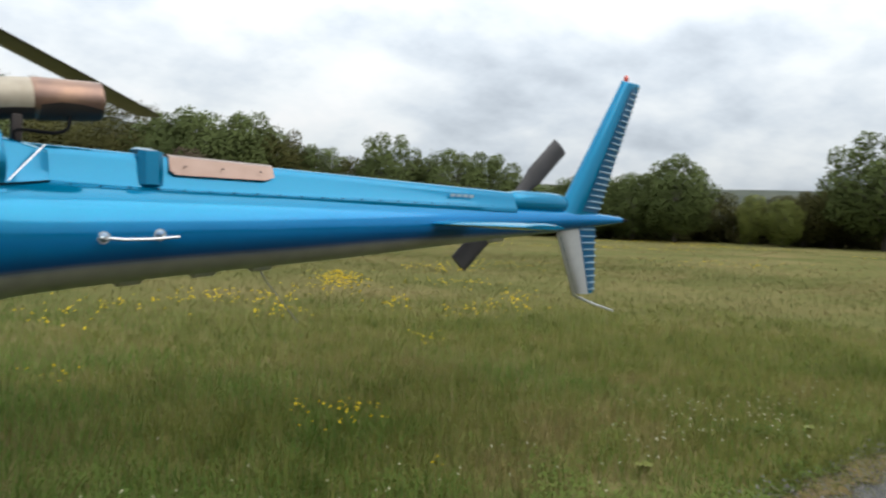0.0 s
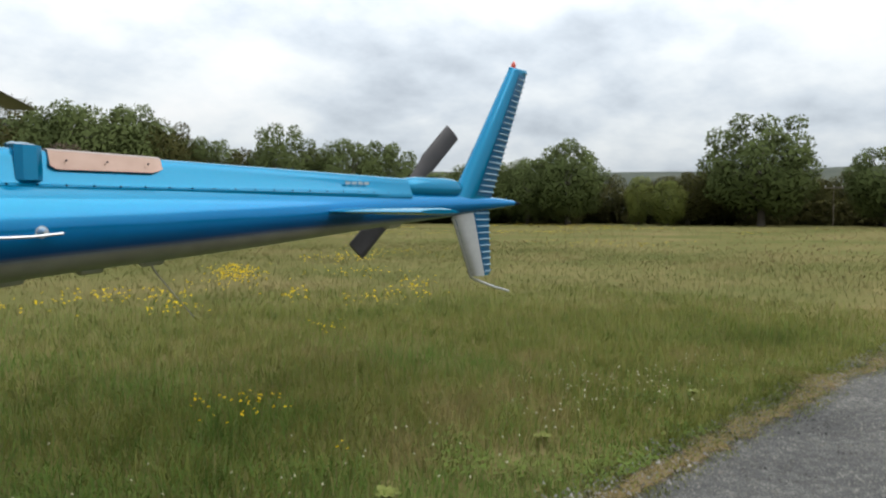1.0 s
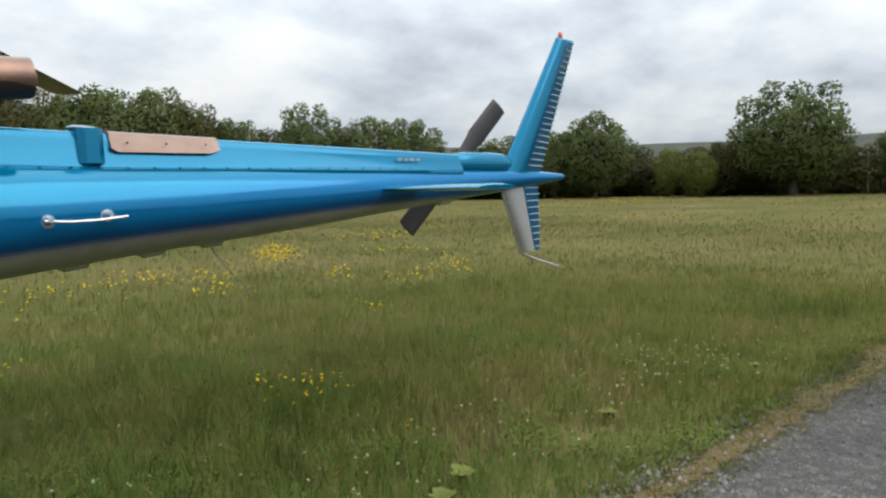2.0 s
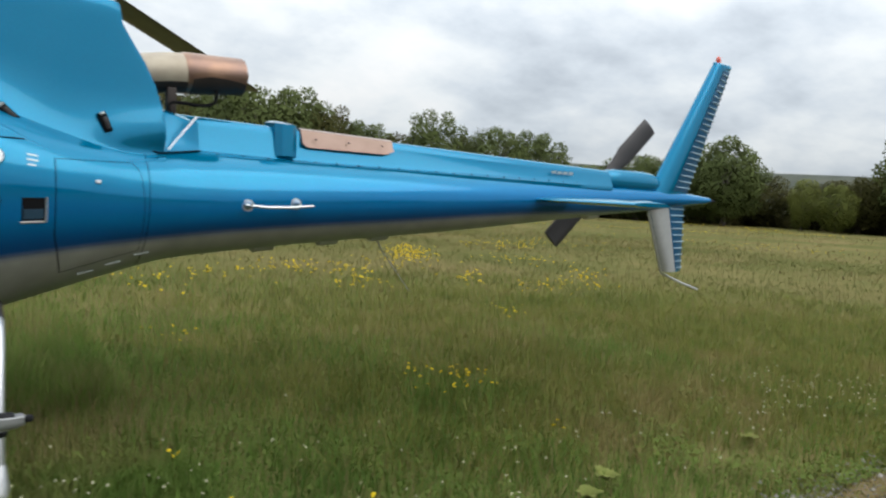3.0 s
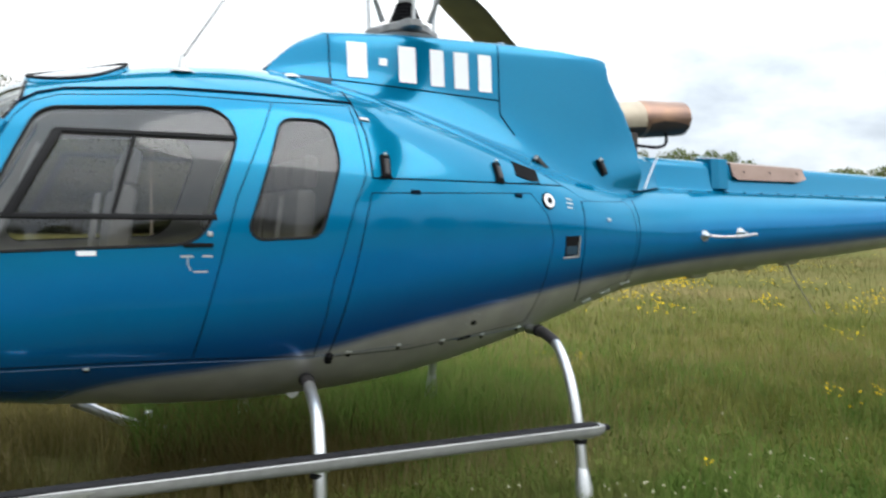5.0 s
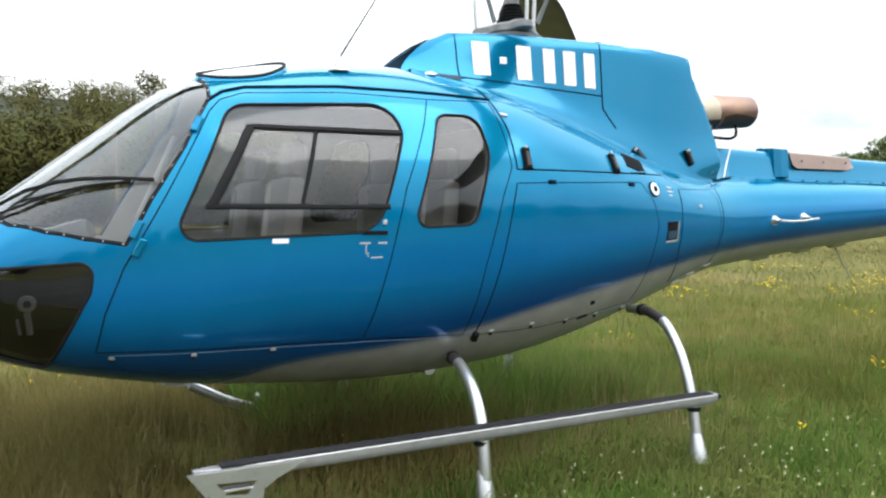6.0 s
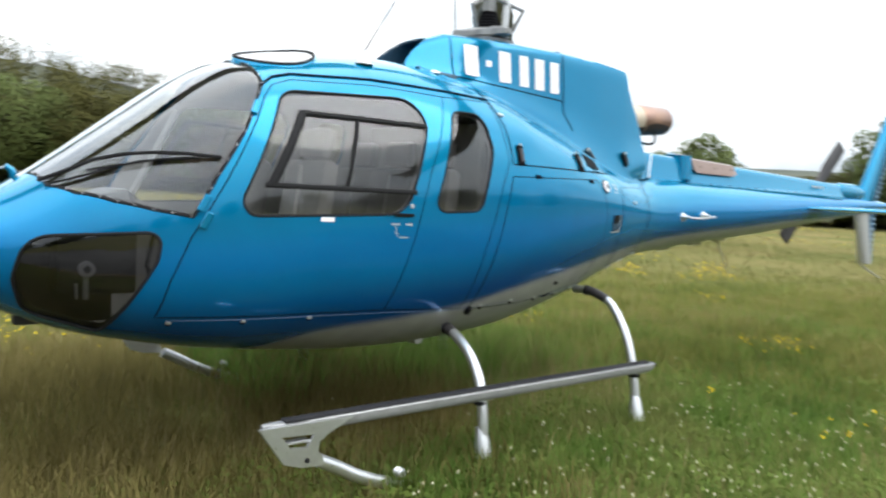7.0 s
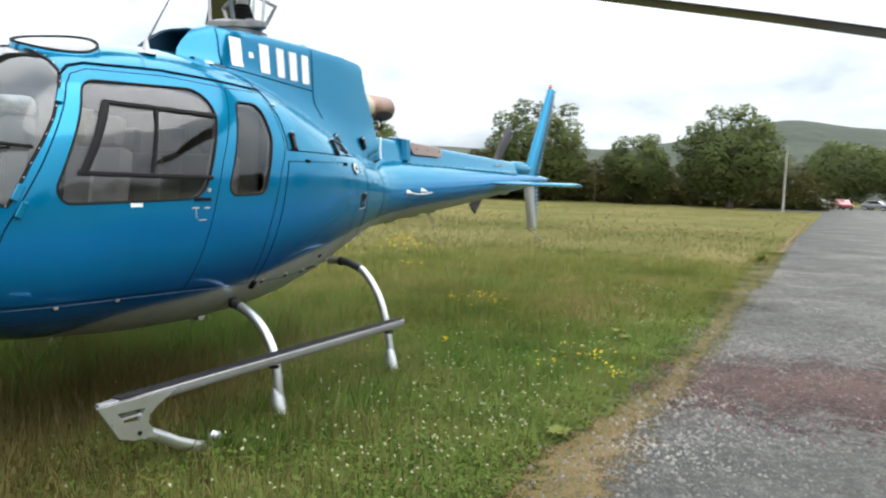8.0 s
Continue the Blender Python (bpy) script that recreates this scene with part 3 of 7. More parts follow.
def build_ground():
    """One sheet: fine near the machine, coarse towards the horizon."""
    xs = sorted({round(v, 3) for v in [*np.arange(-12, 26, 0.4), *np.arange(26, 130, 4), *np.arange(-60, -12, 4), 170, 240, 400, 700, 1200, 2500, -110, -250, -700, -2500]})
    ys = sorted({round(v, 3) for v in [*np.arange(-3.0, 14, 0.4), *np.arange(14, 110, 4), *np.arange(-60, -3.2, 3), 170, 240, 400, 700, 1200, 2500, -110, -250, -700, -2500]})
    verts = [(x, y, lumps(x, y) - 0.03 if -2.9 < y < 40 and -12 < x < 60 else -0.03) for y in ys for x in xs]
    n = len(xs)
    faces = [(j * n + i, j * n + i + 1, (j + 1) * n + i + 1, (j + 1) * n + i) for j in range(len(ys) - 1) for i in range(n - 1)]
    return sheet("ground", verts, faces, MEADOW, "rough green and straw-coloured meadow ground reaching the far trees", "ground")


def wavy(x, amp, seed):
    return amp * (noise.noise(Vector((x * 0.9, seed, 0))) + 0.5 * noise.noise(Vector((x * 3.1, seed, 2.0))))


def strip(name, x0, x1, step, near, far, z, mat, label, category):
    """A level strip between two wavy edges, with a turned-down rim."""
    xs = list(np.arange(x0, x1 + 0.01, step))
    verts, faces = [], []
    for x in xs:
        a, b = near(x), far(x)
        verts += [(x, a, z - 0.05), (x, a, z), (x, (a + b) / 2, z + 0.006), (x, b, z), (x, b, z - 0.05)]
    for i in range(len(xs) - 1):
        for k in range(4):
            faces.append((5 * i + k, 5 * i + 5 + k, 5 * i + 6 + k, 5 * i + 1 + k))
    return sheet(name, verts, faces, mat, label, category)


build_ground()
strip("road", -40, 92, 0.25, lambda x: ROAD_EDGE + wavy(x, 0.10, 5.0) - max(0, x - 20) * 0.013, lambda x: ROAD_FAR_EDGE, 0.012, TARMAC,
      "worn grey tarmac track with loose pale chippings", "road")
strip("road_end", 88, 150, 1.0, lambda x: 3.0, lambda x: -40.0, 0.008, TARMAC, "pale grey yard across the end of the track", "road")


def red_patch():
    """An uneven band of red chippings that crosses the track."""
    rows = []
    for y in np.arange(-2.80, -11.6, -0.12):
        u = (-2.98 - y)
        ragged = 0.16 * noise.noise(Vector((y * 1.7, 2.0, 0))) + 0.10 * noise.noise(Vector((y * 6.0, 5.0, 0)))
        ragged2 = 0.20 * noise.noise(Vector((y * 1.3, 8.0, 0))) + 0.10 * noise.noise(Vector((y * 5.0, 3.0, 0)))
        x0 = 4.72 - 0.55 * (1 - math.exp(-u * 1.6)) + 0.10 * u + ragged
        x1 = 5.3 + 1.0 * (1 - math.exp(-u * 2.4)) + 0.42 * u + ragged2
        rows.append((y, x0, x1))
    verts, faces, inward = [], [], []
    for y, x0, x1 in rows:
        x0, x1 = x0 - 0.30, x1 + 0.35
        for x, k in ((x0, 0), (x0 + 0.02, 0.02), ((x0 + x1) / 2 - 0.05, 1), ((x0 + x1) / 2, 1), ((x0 + x1) / 2 + 0.05, 1), (x1 - 0.02, 0.02), (x1, 0)):
            verts.append((x, y, -0.01 if k == 0 else 0.0155 + 0.00127 * max(0.0, ROAD_EDGE - y)))
            inward.append(k * min(1.0, (-2.78 - y) / 0.5))
    for i in range(len(rows) - 1):
        for k in range(6):
            faces.append((7 * i + k, 7 * i + k + 1, 7 * i + 8 + k, 7 * i + 7 + k))
    return sheet("road_patch", verts, faces, RED_TARMAC, "brownish red band of chippings across the grey track", "road patch", inward=inward)


red_patch()
VERGE_NEAR = (lambda x: -2.84 + 1.3 * wavy(x, 0.13, 9.0) + 0.08 * math.sin(x * 0.7))


def build_verge():
    """A thin crust of moss and grit that thins out on both sides."""
    verts, faces, inward = [], [], []
    xs = list(np.arange(-14, 60, 0.12))
    for x in xs:
        slim = max(0.0, min(1.0, (x - 3.6) / 1.6))
        a, b = VERGE_NEAR(x) + 0.20 - 0.22 * slim, ROAD_EDGE - 0.05 + 0.9 * wavy(x, 0.11, 13.0) - 0.22 + 0.12 * slim
        for y, k in ((a, 0), (a - 0.01, 0.02), ((a + b) / 2 + 0.03, 0.95), ((a + b) / 2, 0.95), ((a + b) / 2 - 0.03, 0.95), (b + 0.01, 0.02), (b, 0)):
            verts.append((x, y, -0.03 if k == 0 else 0.0175))
            inward.append(k)
    for i in range(len(xs) - 1):
        for k in range(6):
            faces.append((7 * i + k, 7 * i + 7 + k, 7 * i + 8 + k, 7 * i + 1 + k))
    return sheet("verge", verts, faces, VERGE, "dry tan moss and grit along the edge of the track", "verge", inward=inward)


build_verge()

RIDGE = [(-100, 1.3), (-60, 1.6), (-40, 3.0), (-15, 3.8), (-6, 4.3), (-2, 4.8), (2.5, 5.2), (7, 4.6), (11, 3.5), (15, 3.0), (22, 2.8), (30, 2.9), (38, 2.8), (45, 3.0), (52, 2.7), (60, 2.6), (75, 2.6), (110, 2.6), (150, 1.6), (180, 1.3), (260, 1.3)]


def ridge(table, az):
    for (a0, e0), (a1, e1) in zip(table, table[1:]):
        if a0 <= az <= a1:
            u = (az - a0) / (a1 - a0)
            u = u * u * (3 - 2 * u)
            return e0 + (e1 - e0) * u
    return table[-1][1]


def build_hills():
    verts, faces = [], []
    azs = list(np.arange(-100, 260.1, 1.0))
    radii = (520, 620, 740, 860, 1000, 1250)
    for az in azs:
        top = 1000 * math.tan(radians(ridge(RIDGE, az) + 0.12 * noise.noise(Vector((az * 0.21, 0, 0)))))
        for r, share in zip(radii, (0.0, 0.22, 0.5, 0.78, 1.0, 0.75)):
            h = top * share + (4 * noise.noise(Vector((az * 0.4, r * 0.01, 3))) if 0 < share < 1 else 0)
            verts.append((3 + r * math.cos(radians(az)), -5 + r * math.sin(radians(az)), h - 2))
    n = len(radii)
    for i in range(len(azs) - 1):
        for k in range(n - 1):
            faces.append((n * i + k, n * i + k + 1, n * i + n + k + 1, n * i + n + k))
    return sheet("hills", verts, faces, HILL, "low grey-green moorland hills along the skyline", "hills")


build_hills()
WOOD_RIDGE = [(59, 0.5), (63, 4.2), (66, 6.2), (70, 6.9), (74, 7.5), (78, 8.1), (84, 8.5), (90, 8.7), (97, 8.8), (115, 9.0), (140, 7.0), (165, 4.0), (180, 0.5)]


def wood_height(az, r):
    top = 260 * math.tan(radians(ridge(WOOD_RIDGE, az))) - 5
    return max(0.0, top) * max(0.0, min(1.0, (r - 105) / 155)) ** 1.1


def build_wooded_hill():
    verts, faces = [], []
    azs, radii = list(np.arange(58.5, 180.1, 1.5)), (95, 110, 130, 155, 185, 220, 260, 320)
    for az in azs:
        for r in radii:
            h = wood_height(az, min(r, 260)) * (1 if r <= 260 else 0.8)
            verts.append((3 + r * math.cos(radians(az)), -5 + r * math.sin(radians(az)), h - 0.2))
    n = len(radii)
    for i in range(len(azs) - 1):
        for k in range(n - 1):
            faces.append((n * i + k, n * i + k + 1, n * i + n + k + 1, n * i + n + k))
    return sheet("wooded_hill", verts, faces, HILL, "steep hillside under dense green woodland", "hill")


build_wooded_hill()

# ---- the body's shape: station x, bottom, top, half width, height of the widest point ----
STATIONS = [
    (0.015, 1.16, 1.22, 0.03, 1.19), (0.05, 1.07, 1.285, 0.13, 1.18), (0.12, 1.00, 1.335, 0.23, 1.17), (0.25, 0.905, 1.41, 0.36, 1.16),
    (0.41, 0.825, 1.51, 0.47, 1.17), (0.65, 0.745, 1.690, 0.60, 1.20), (0.88, 0.695, 1.868, 0.70, 1.24), (1.12, 0.65, 2.052, 0.77, 1.29),
    (1.30, 0.625, 2.160, 0.803, 1.325), (1.42, 0.61, 2.195, 0.822, 1.35), (1.6, 0.59, 2.237, 0.84, 1.38), (2.0, 0.555, 2.308, 0.865, 1.42), (2.5, 0.545, 2.335, 0.875, 1.45),
    (3.0, 0.575, 2.27, 0.86, 1.47), (3.45, 0.635, 2.16, 0.805, 1.48), (3.95, 0.745, 2.02, 0.70, 1.48), (4.4, 0.875, 1.89, 0.585, 1.47),
    (4.75, 0.98, 1.825, 0.49, 1.45), (5.05, 1.06, 1.795, 0.42, 1.44), (5.4, 1.105, 1.785, 0.37, 1.445), (6.1, 1.175, 1.775, 0.33, 1.475),
    (6.76, 1.23, 1.77, 0.295, 1.50), (7.45, 1.29, 1.76, 0.25, 1.53), (8.23, 1.37, 1.755, 0.20, 1.565), (9.0, 1.45, 1.75, 0.155, 1.60),
    (9.8, 1.525, 1.745, 0.115, 1.635), (10.4, 1.59, 1.725, 0.07, 1.655), (10.8, 1.635, 1.695, 0.032, 1.665)]


def station(x):
    """Bottom, top, half width and widest height at x, by smooth cubic pieces."""
    s = STATIONS
    i = max(0, min(len(s) - 2, next((k for k in range(len(s) - 1) if x <= s[k + 1][0]), len(s) - 2)))
    a, b = s[i], s[i + 1]
    p, n = s[max(0, i - 1)], s[min(len(s) - 1, i + 2)]
    h = b[0] - a[0]
    u = max(0.0, min(1.0, (x - a[0]) / h))
    out = []
    for k in range(1, 5):
        m0, m1 = (b[k] - p[k]) / (b[0] - p[0]) * h, (n[k] - a[k]) / (n[0] - a[0]) * h
        out.append((2 * u**3 - 3 * u**2 + 1) * a[k] + (u**3 - 2 * u**2 + u) * m0 + (3 * u**2 - 2 * u**3) * b[k] + (u**3 - u**2) * m1)
    return out


def section_power(x):
    keys = ((0.0, 2.1), (0.3, 2.2), (0.55, 2.7), (1.3, 2.75), (1.7, 2.5), (3.2, 2.4), (4.8, 2.0), (11.0, 2.0))
    for (x0, n0), (x1, n1) in zip(keys, keys[1:]):
        if x <= x1:
            return n0 + (n1 - n0) * max(0.0, (x - x0) / (x1 - x0))
    return 2.0


def body(x, a, out=0.0):
    """The point of the body at station x and angle a (0 at the roof's middle, +-pi under the belly; negative to port)."""
    zb, zt, w, zw = station(x)
    n = section_power(x)
    s, c = math.sin(a), math.cos(a)
    r = (abs(s)**n + abs(c)**n) ** (-1 / n)
    y = (w + out) * r * s
    z = zw + ((zt - zw) if c > 0 else (zw - zb)) * r * c + out * c
    return (x, y, z)


def angle_at(x, z):
    """The port side's angle at which the body has height z."""
    lo, hi = 0.0, math.pi
    for _ in range(40):
        mid = (lo + hi) / 2
        if body(x, -mid)[2] > z:
            lo = mid
        else:
            hi = mid
    return -(lo + hi) / 2

# ---- the helicopter; nose at x = 0, tail towards +x, its port side towards -y ----
heli = thing("helicopter", (3.4, 0, 0.0), "metallic blue helicopter with grey belly parked on skids in grass", "helicopter")
TWO = 0.85


def flat_of(outline):
    """An outline in (x, z) on the port side, as (x, angle * TWO)."""
    return [(x, angle_at(x, z) * TWO) for x, z in outline]


def mirror(outline):
    return [(x, -s) for x, s in outline]


DOOR_WINDOW = flat_of(rounded([(1.165, 1.375, 0.07), (1.45, 2.005, 0.13), (2.325, 2.05, 0.14), (2.11, 1.41, 0.17)]))
REAR_WINDOW = flat_of(rounded([(2.295, 1.425, 0.06), (2.485, 2.005, 0.08), (2.725, 2.01, 0.09), (2.755, 1.8, 0.2), (2.65, 1.44, 0.08)]))
CHIN_WINDOW = flat_of(rounded([(0.305, 1.06, 0.12), (0.35, 1.25, 0.15), (0.86, 1.29, 0.10), (0.845, 1.16, 0.08), (0.67, 0.80, 0.03), (0.36, 0.90, 0.14)]))


def screen_outline():
    low = [(0.43, -0.09), (0.455, angle_at(0.455, 1.475)), (0.54, angle_at(0.54, 1.45)), (0.68, angle_at(0.68, 1.42)), (0.83, angle_at(0.83, 1.39)), (0.985, angle_at(0.985, 1.365))]
    side = [(1.09, angle_at(1.09, 1.56)), (1.24, angle_at(1.24, 1.80)), (1.375, angle_at(1.375, 2.035))]
    top = [(1.385, angle_at(1.385, 2.10)), (1.385, -0.045)]
    return resample([(x, a * TWO) for x, a in low + side + top], 0.03, True)


def open_edge(outline):
    """The outer edge of the windscreen: all but the side along the centre post."""
    keep = [p for p in outline if abs(p[1]) > 0.13]
    return keep


WINDSCREEN = screen_outline()
DOOR = flat_of(resample([(0.865, 0.885), (0.90, 1.06), (0.975, 1.26), (1.14, 1.555), (1.36, 1.965), (1.42, 2.03), (1.53, 2.07), (2.0, 2.095), (2.455, 2.085), (2.26, 1.62), (2.075, 0.875)], 0.03, True))
REAR_DOOR = flat_of(resample([(2.075, 0.875), (2.26, 1.62), (2.455, 2.085), (2.855, 2.10), (2.885, 1.74), (2.82, 1.59), (2.72, 1.23), (2.655, 0.85)], 0.03, True))
HATCH = flat_of(resample([(2.91, 1.655), (3.92, 1.68), (4.03, 1.56), (4.08, 1.42), (4.0, 0.93), (3.2, 0.845), (2.73, 0.84)], 0.03, True))
BOOM_HATCH = flat_of(resample([(4.34, 1.645), (4.77, 1.65), (4.81, 1.60), (4.83, 1.40), (4.83, 1.15), (4.40, 1.03), (4.345, 1.25)], 0.03, True))

OPENINGS = {"windscreen": WINDSCREEN, "door_window": DOOR_WINDOW, "rear_window": REAR_WINDOW, "chin_window": CHIN_WINDOW}
PANELS = {"front_door": DOOR, "rear_door": REAR_DOOR, "baggage_hatch": HATCH, "boom_hatch": BOOM_HATCH}
OPEN_MATS = {"windscreen": CLEAR, "door_window": GLASS, "rear_window": GLASS, "chin_window": SMOKED}


def normal_at(x, a):
    e = 0.004
    p = Vector(body(x, a))
    u = Vector(body(min(10.79, x + e), a)) - Vector(body(max(0.016, x - e), a))
    v = Vector(body(x, a + e)) - Vector(body(x, a - e))
    n = u.cross(v)
    if n.length < 1e-9:
        return Vector((-1, 0, 0))
    n.normalize()
    out = p - Vector((x + (0.3 if x < 0.4 else 0), 0, station(x)[3]))
    return n if n.dot(out) >= 0 else -n


def on_body(x, s, out=0.0):
    a = s / TWO
    return Vector(body(x, a)) + normal_at(x, a) * out


def build_shell():
    """Cuts the body's skin along every outline and hands out its panels."""
    from mathutils.geometry import delaunay_2d_cdt
    loops = []
    for o in [*OPENINGS.values(), *PANELS.values()]:
        loops += [o, mirror(o)]
    edge_pts = np.array([p for o in loops for p in o])
    pts, edges = [], []
    xs = [0.015, 0.03, 0.05, 0.08, 0.12, 0.16, 0.2, *np.arange(0.24, 5.05, 0.045), 5.05]
    half = math.pi * TWO
    ss = np.linspace(-half, half, 97)
    for x in xs:
        for s in ss:
            on_edge = x in (0.015, 5.05) or abs(abs(s) - half) < 1e-6
            if not on_edge and np.min(np.abs(edge_pts[:, 0] - x) + np.abs(edge_pts[:, 1] - s)) < 0.02:
                continue
            pts.append(Vector((x, s)))
    for o in loops:
        first = len(pts)
        pts += [Vector(p) for p in o]
        edges += [(first + i, first + (i + 1) % len(o)) for i in range(len(o))]
    vs, _, fs, *_ = delaunay_2d_cdt(pts, edges, [], 0, 1e-5)
    places = [body(v.x, v.y / TWO) for v in vs]
    normals = [normal_at(v.x, v.y / TWO) for v in vs]
    groups = {}
    for f in fs:
        cx, cy = sum(vs[i].x for i in f) / 3, sum(vs[i].y for i in f) / 3
        side = "port" if cy < 0 else "starboard"
        s = -abs(cy)
        key = next((k for k, o in OPENINGS.items() if in_outline(cx, s, o)), None) or next((k for k, o in PANELS.items() if in_outline(cx, s, o)), None)
        groups.setdefault((key or "fuselage", side if key else ""), []).append(f)
    made = {}
    for (key, side), tris in groups.items():
        used = sorted({i for f in tris for i in f})
        at = {i: k for k, i in enumerate(used)}
        me = bpy.data.meshes.new(key)
        proud = 0.0 if key == "fuselage" else (-0.004 if key in OPENINGS else 0.002)
        me.from_pydata([tuple(Vector(places[i]) + normals[i] * proud) for i in used], [], [tuple(at[i] for i in f) for f in tris])
        for p in me.polygons:
            p.use_smooth = True
        me.normals_split_custom_set_from_vertices([tuple(normals[i]) for i in used])
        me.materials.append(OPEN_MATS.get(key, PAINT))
        ob = new(key, me)
        made[(key, side)] = ob
        if key not in OPENINGS and key not in ("baggage_hatch", "boom_hatch"):
            inner = me.copy()
            inner.materials.clear()
            inner.materials.append(LINING)
            for v, i in zip(inner.vertices, used):
                v.co = Vector(places[i]) - normals[i] * (0.035 if vs[i].x > 0.2 else 0.008)
            inner.flip_normals()
            lin = new("lining", inner)
            made[("lining", key + side)] = lin
    return made


shell = build_shell()
WORDS = {"windscreen": "clear curved windscreen pane", "door_window": "large tinted door window", "rear_window": "tall tinted rear window", "chin_window": "dark smoked chin window",
         "front_door": "blue cabin door", "rear_door": "blue rear cabin door", "baggage_hatch": "blue and grey baggage hatch", "boom_hatch": "small hatch at the root of the tail boom", "fuselage": "blue rounded cabin shell with grey belly"}
for (key, side), ob in shell.items():
    if key in WORDS:
        ob["label"] = WORDS[key]
    if key == "lining":
        continue
    if key == "door_window":
        top = shell[("front_door", side)]
    elif key == "rear_window":
        top = shell[("rear_door", side)]
    else:
        top = heli
    ob.parent = top
    ob.matrix_parent_inverse = top.matrix_world.inverted()
for (key, side), ob in shell.items():
    if key == "lining":
        owner = next(o for (k, s), o in shell.items() if k + s == side)
        ob.parent = owner
        ob.matrix_parent_inverse = owner.matrix_world.inverted()
        ob["label"] = "grey cabin lining"


def trim(name, outline, r, mat, parent, closed=True, out=0.0, flat=1.0, seg=6):
    """A thin strip that follows an outline on the body."""
    pts = [on_body(x, s, out) for x, s in outline]
    bm = bmesh.new()
    n = len(pts)
    rings = []
    for i, p in enumerate(pts):
        a, b = (pts[i - 1], pts[(i + 1) % n]) if closed else (pts[max(0, i - 1)], pts[min(n - 1, i + 1)])
        d = (b - a).normalized()
        nrm = normal_at(outline[i][0], outline[i][1] / TWO)
        side = d.cross(nrm).normalized()
        rings.append([p + r * (math.cos(t) * side + flat * math.sin(t) * nrm) for t in (2 * math.pi * k / seg for k in range(seg))])
    if closed:
        rings.append(rings[0])
    loft(rings, True, not closed, bm)
    bmesh.ops.remove_doubles(bm, verts=bm.verts, dist=1e-5)
    return part(name, fix(bm), mat, parent)


for side in ("port", "starboard"):
    way = (lambda o: o) if side == "port" else mirror
    trim("window_seal", way(DOOR_WINDOW), 0.0075, RUBBER, shell[("front_door", side)])
    trim("window_seal", way(REAR_WINDOW), 0.0075, RUBBER, shell[("rear_door", side)])
    trim("window_seal", way(CHIN_WINDOW), 0.0075, RUBBER, shell[("chin_window", side)])
    trim("screen_frame", way(open_edge(WINDSCREEN)), 0.009, RUBBER, shell[("windscreen", side)], False, flat=0.5)
    trim("door_gap", way(DOOR), 0.0040, SEAM, shell[("front_door", side)])
    trim("door_gap", way(REAR_DOOR), 0.0040, SEAM, shell[("rear_door", side)])
    trim("hatch_gap", way(HATCH), 0.0036, SEAM, shell[("baggage_hatch", side)])
    trim("hatch_gap", way(BOOM_HATCH), 0.0032, SEAM, shell[("boom_hatch", side)])
    # roof rail over the doors, rear frame line and lower seam
    trim("roof_gutter", way(flat_of(resample([(1.36, 2.02), (1.44, 2.075), (1.55, 2.105), (2.0, 2.13), (2.46, 2.125), (2.88, 2.12)], 0.03))), 0.009, SEAM, heli, False)
    trim("frame_seam", way(flat_of(resample([(2.86, 2.20), (2.91, 1.95), (2.92, 1.73), (4.2, 1.735)], 0.03))), 0.0045, SEAM, heli, False)
    trim("lower_seam", way(flat_of(resample([(2.66, 0.845), (3.12, 0.866), (3.4, 0.866), (3.7, 0.876), (4.05, 0.892)], 0.04))), 0.0022, PALE_SEAM, heli, False)
    trim("sill_seam", way(flat_of(resample([(0.92, 0.865), (1.5, 0.862), (2.1, 0.855), (2.66, 0.838)], 0.04))), 0.0022, PALE_SEAM, heli, False)
    trim("bulkhead_seam", way([(4.86, s) for s in np.arange(-0.55, -2.3, -0.03)]), 0.0025, SEAM, heli, False)


# tail boom
def build_boom():
    xs = [5.05, *np.arange(5.2, 10.7, 0.15), 10.8]
    rings = [[body(x, 2 * math.pi * k / 48) for k in range(48)] for x in xs]
    return fix(loft(rings))


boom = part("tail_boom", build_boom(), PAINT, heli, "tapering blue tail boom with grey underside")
part("tail_light", tube([(10.78, 0, 1.665), (10.86, 0, 1.663), (10.91, 0, 1.662)], [0.026, 0.02, 0.012], 10), BLACK, boom, "dark tail light")


# spine cover along the boom
def spine_ring(x):
    u = max(0.0, min(1.0, (x - 5.05) / 4.15))
    top, w = 1.985 - 0.105 * u, 0.105 - 0.035 * u
    base = 1.735 - 0.005 * u
    flare = 0.205 - 0.085 * u
    pts = [(-flare, base - 0.03), (-flare, base), (-w - 0.045, base + 0.012), (-w - 0.03, base + 0.04), (-w - 0.006, top - 0.06), (-w + 0.008, top - 0.018), (-w + 0.035, top)]
    return [(x, y, z) for y, z in pts] + [(x, -y, z) for y, z in reversed(pts)]


part("spine_cover", fix(loft([spine_ring(x) for x in np.arange(4.95, 9.21, 0.15)])), PLAIN_BLUE, boom, "blue spine cover along the boom")


def piece(name, mesh_of, at, owner):
    """A small repeated piece: an object of its own on a shared mesh."""
    ob = new(name, mesh_of)
    ob.parent = owner
    ob.matrix_parent_inverse = owner.matrix_world.inverted()
    ob.matrix_basis = at
    return ob


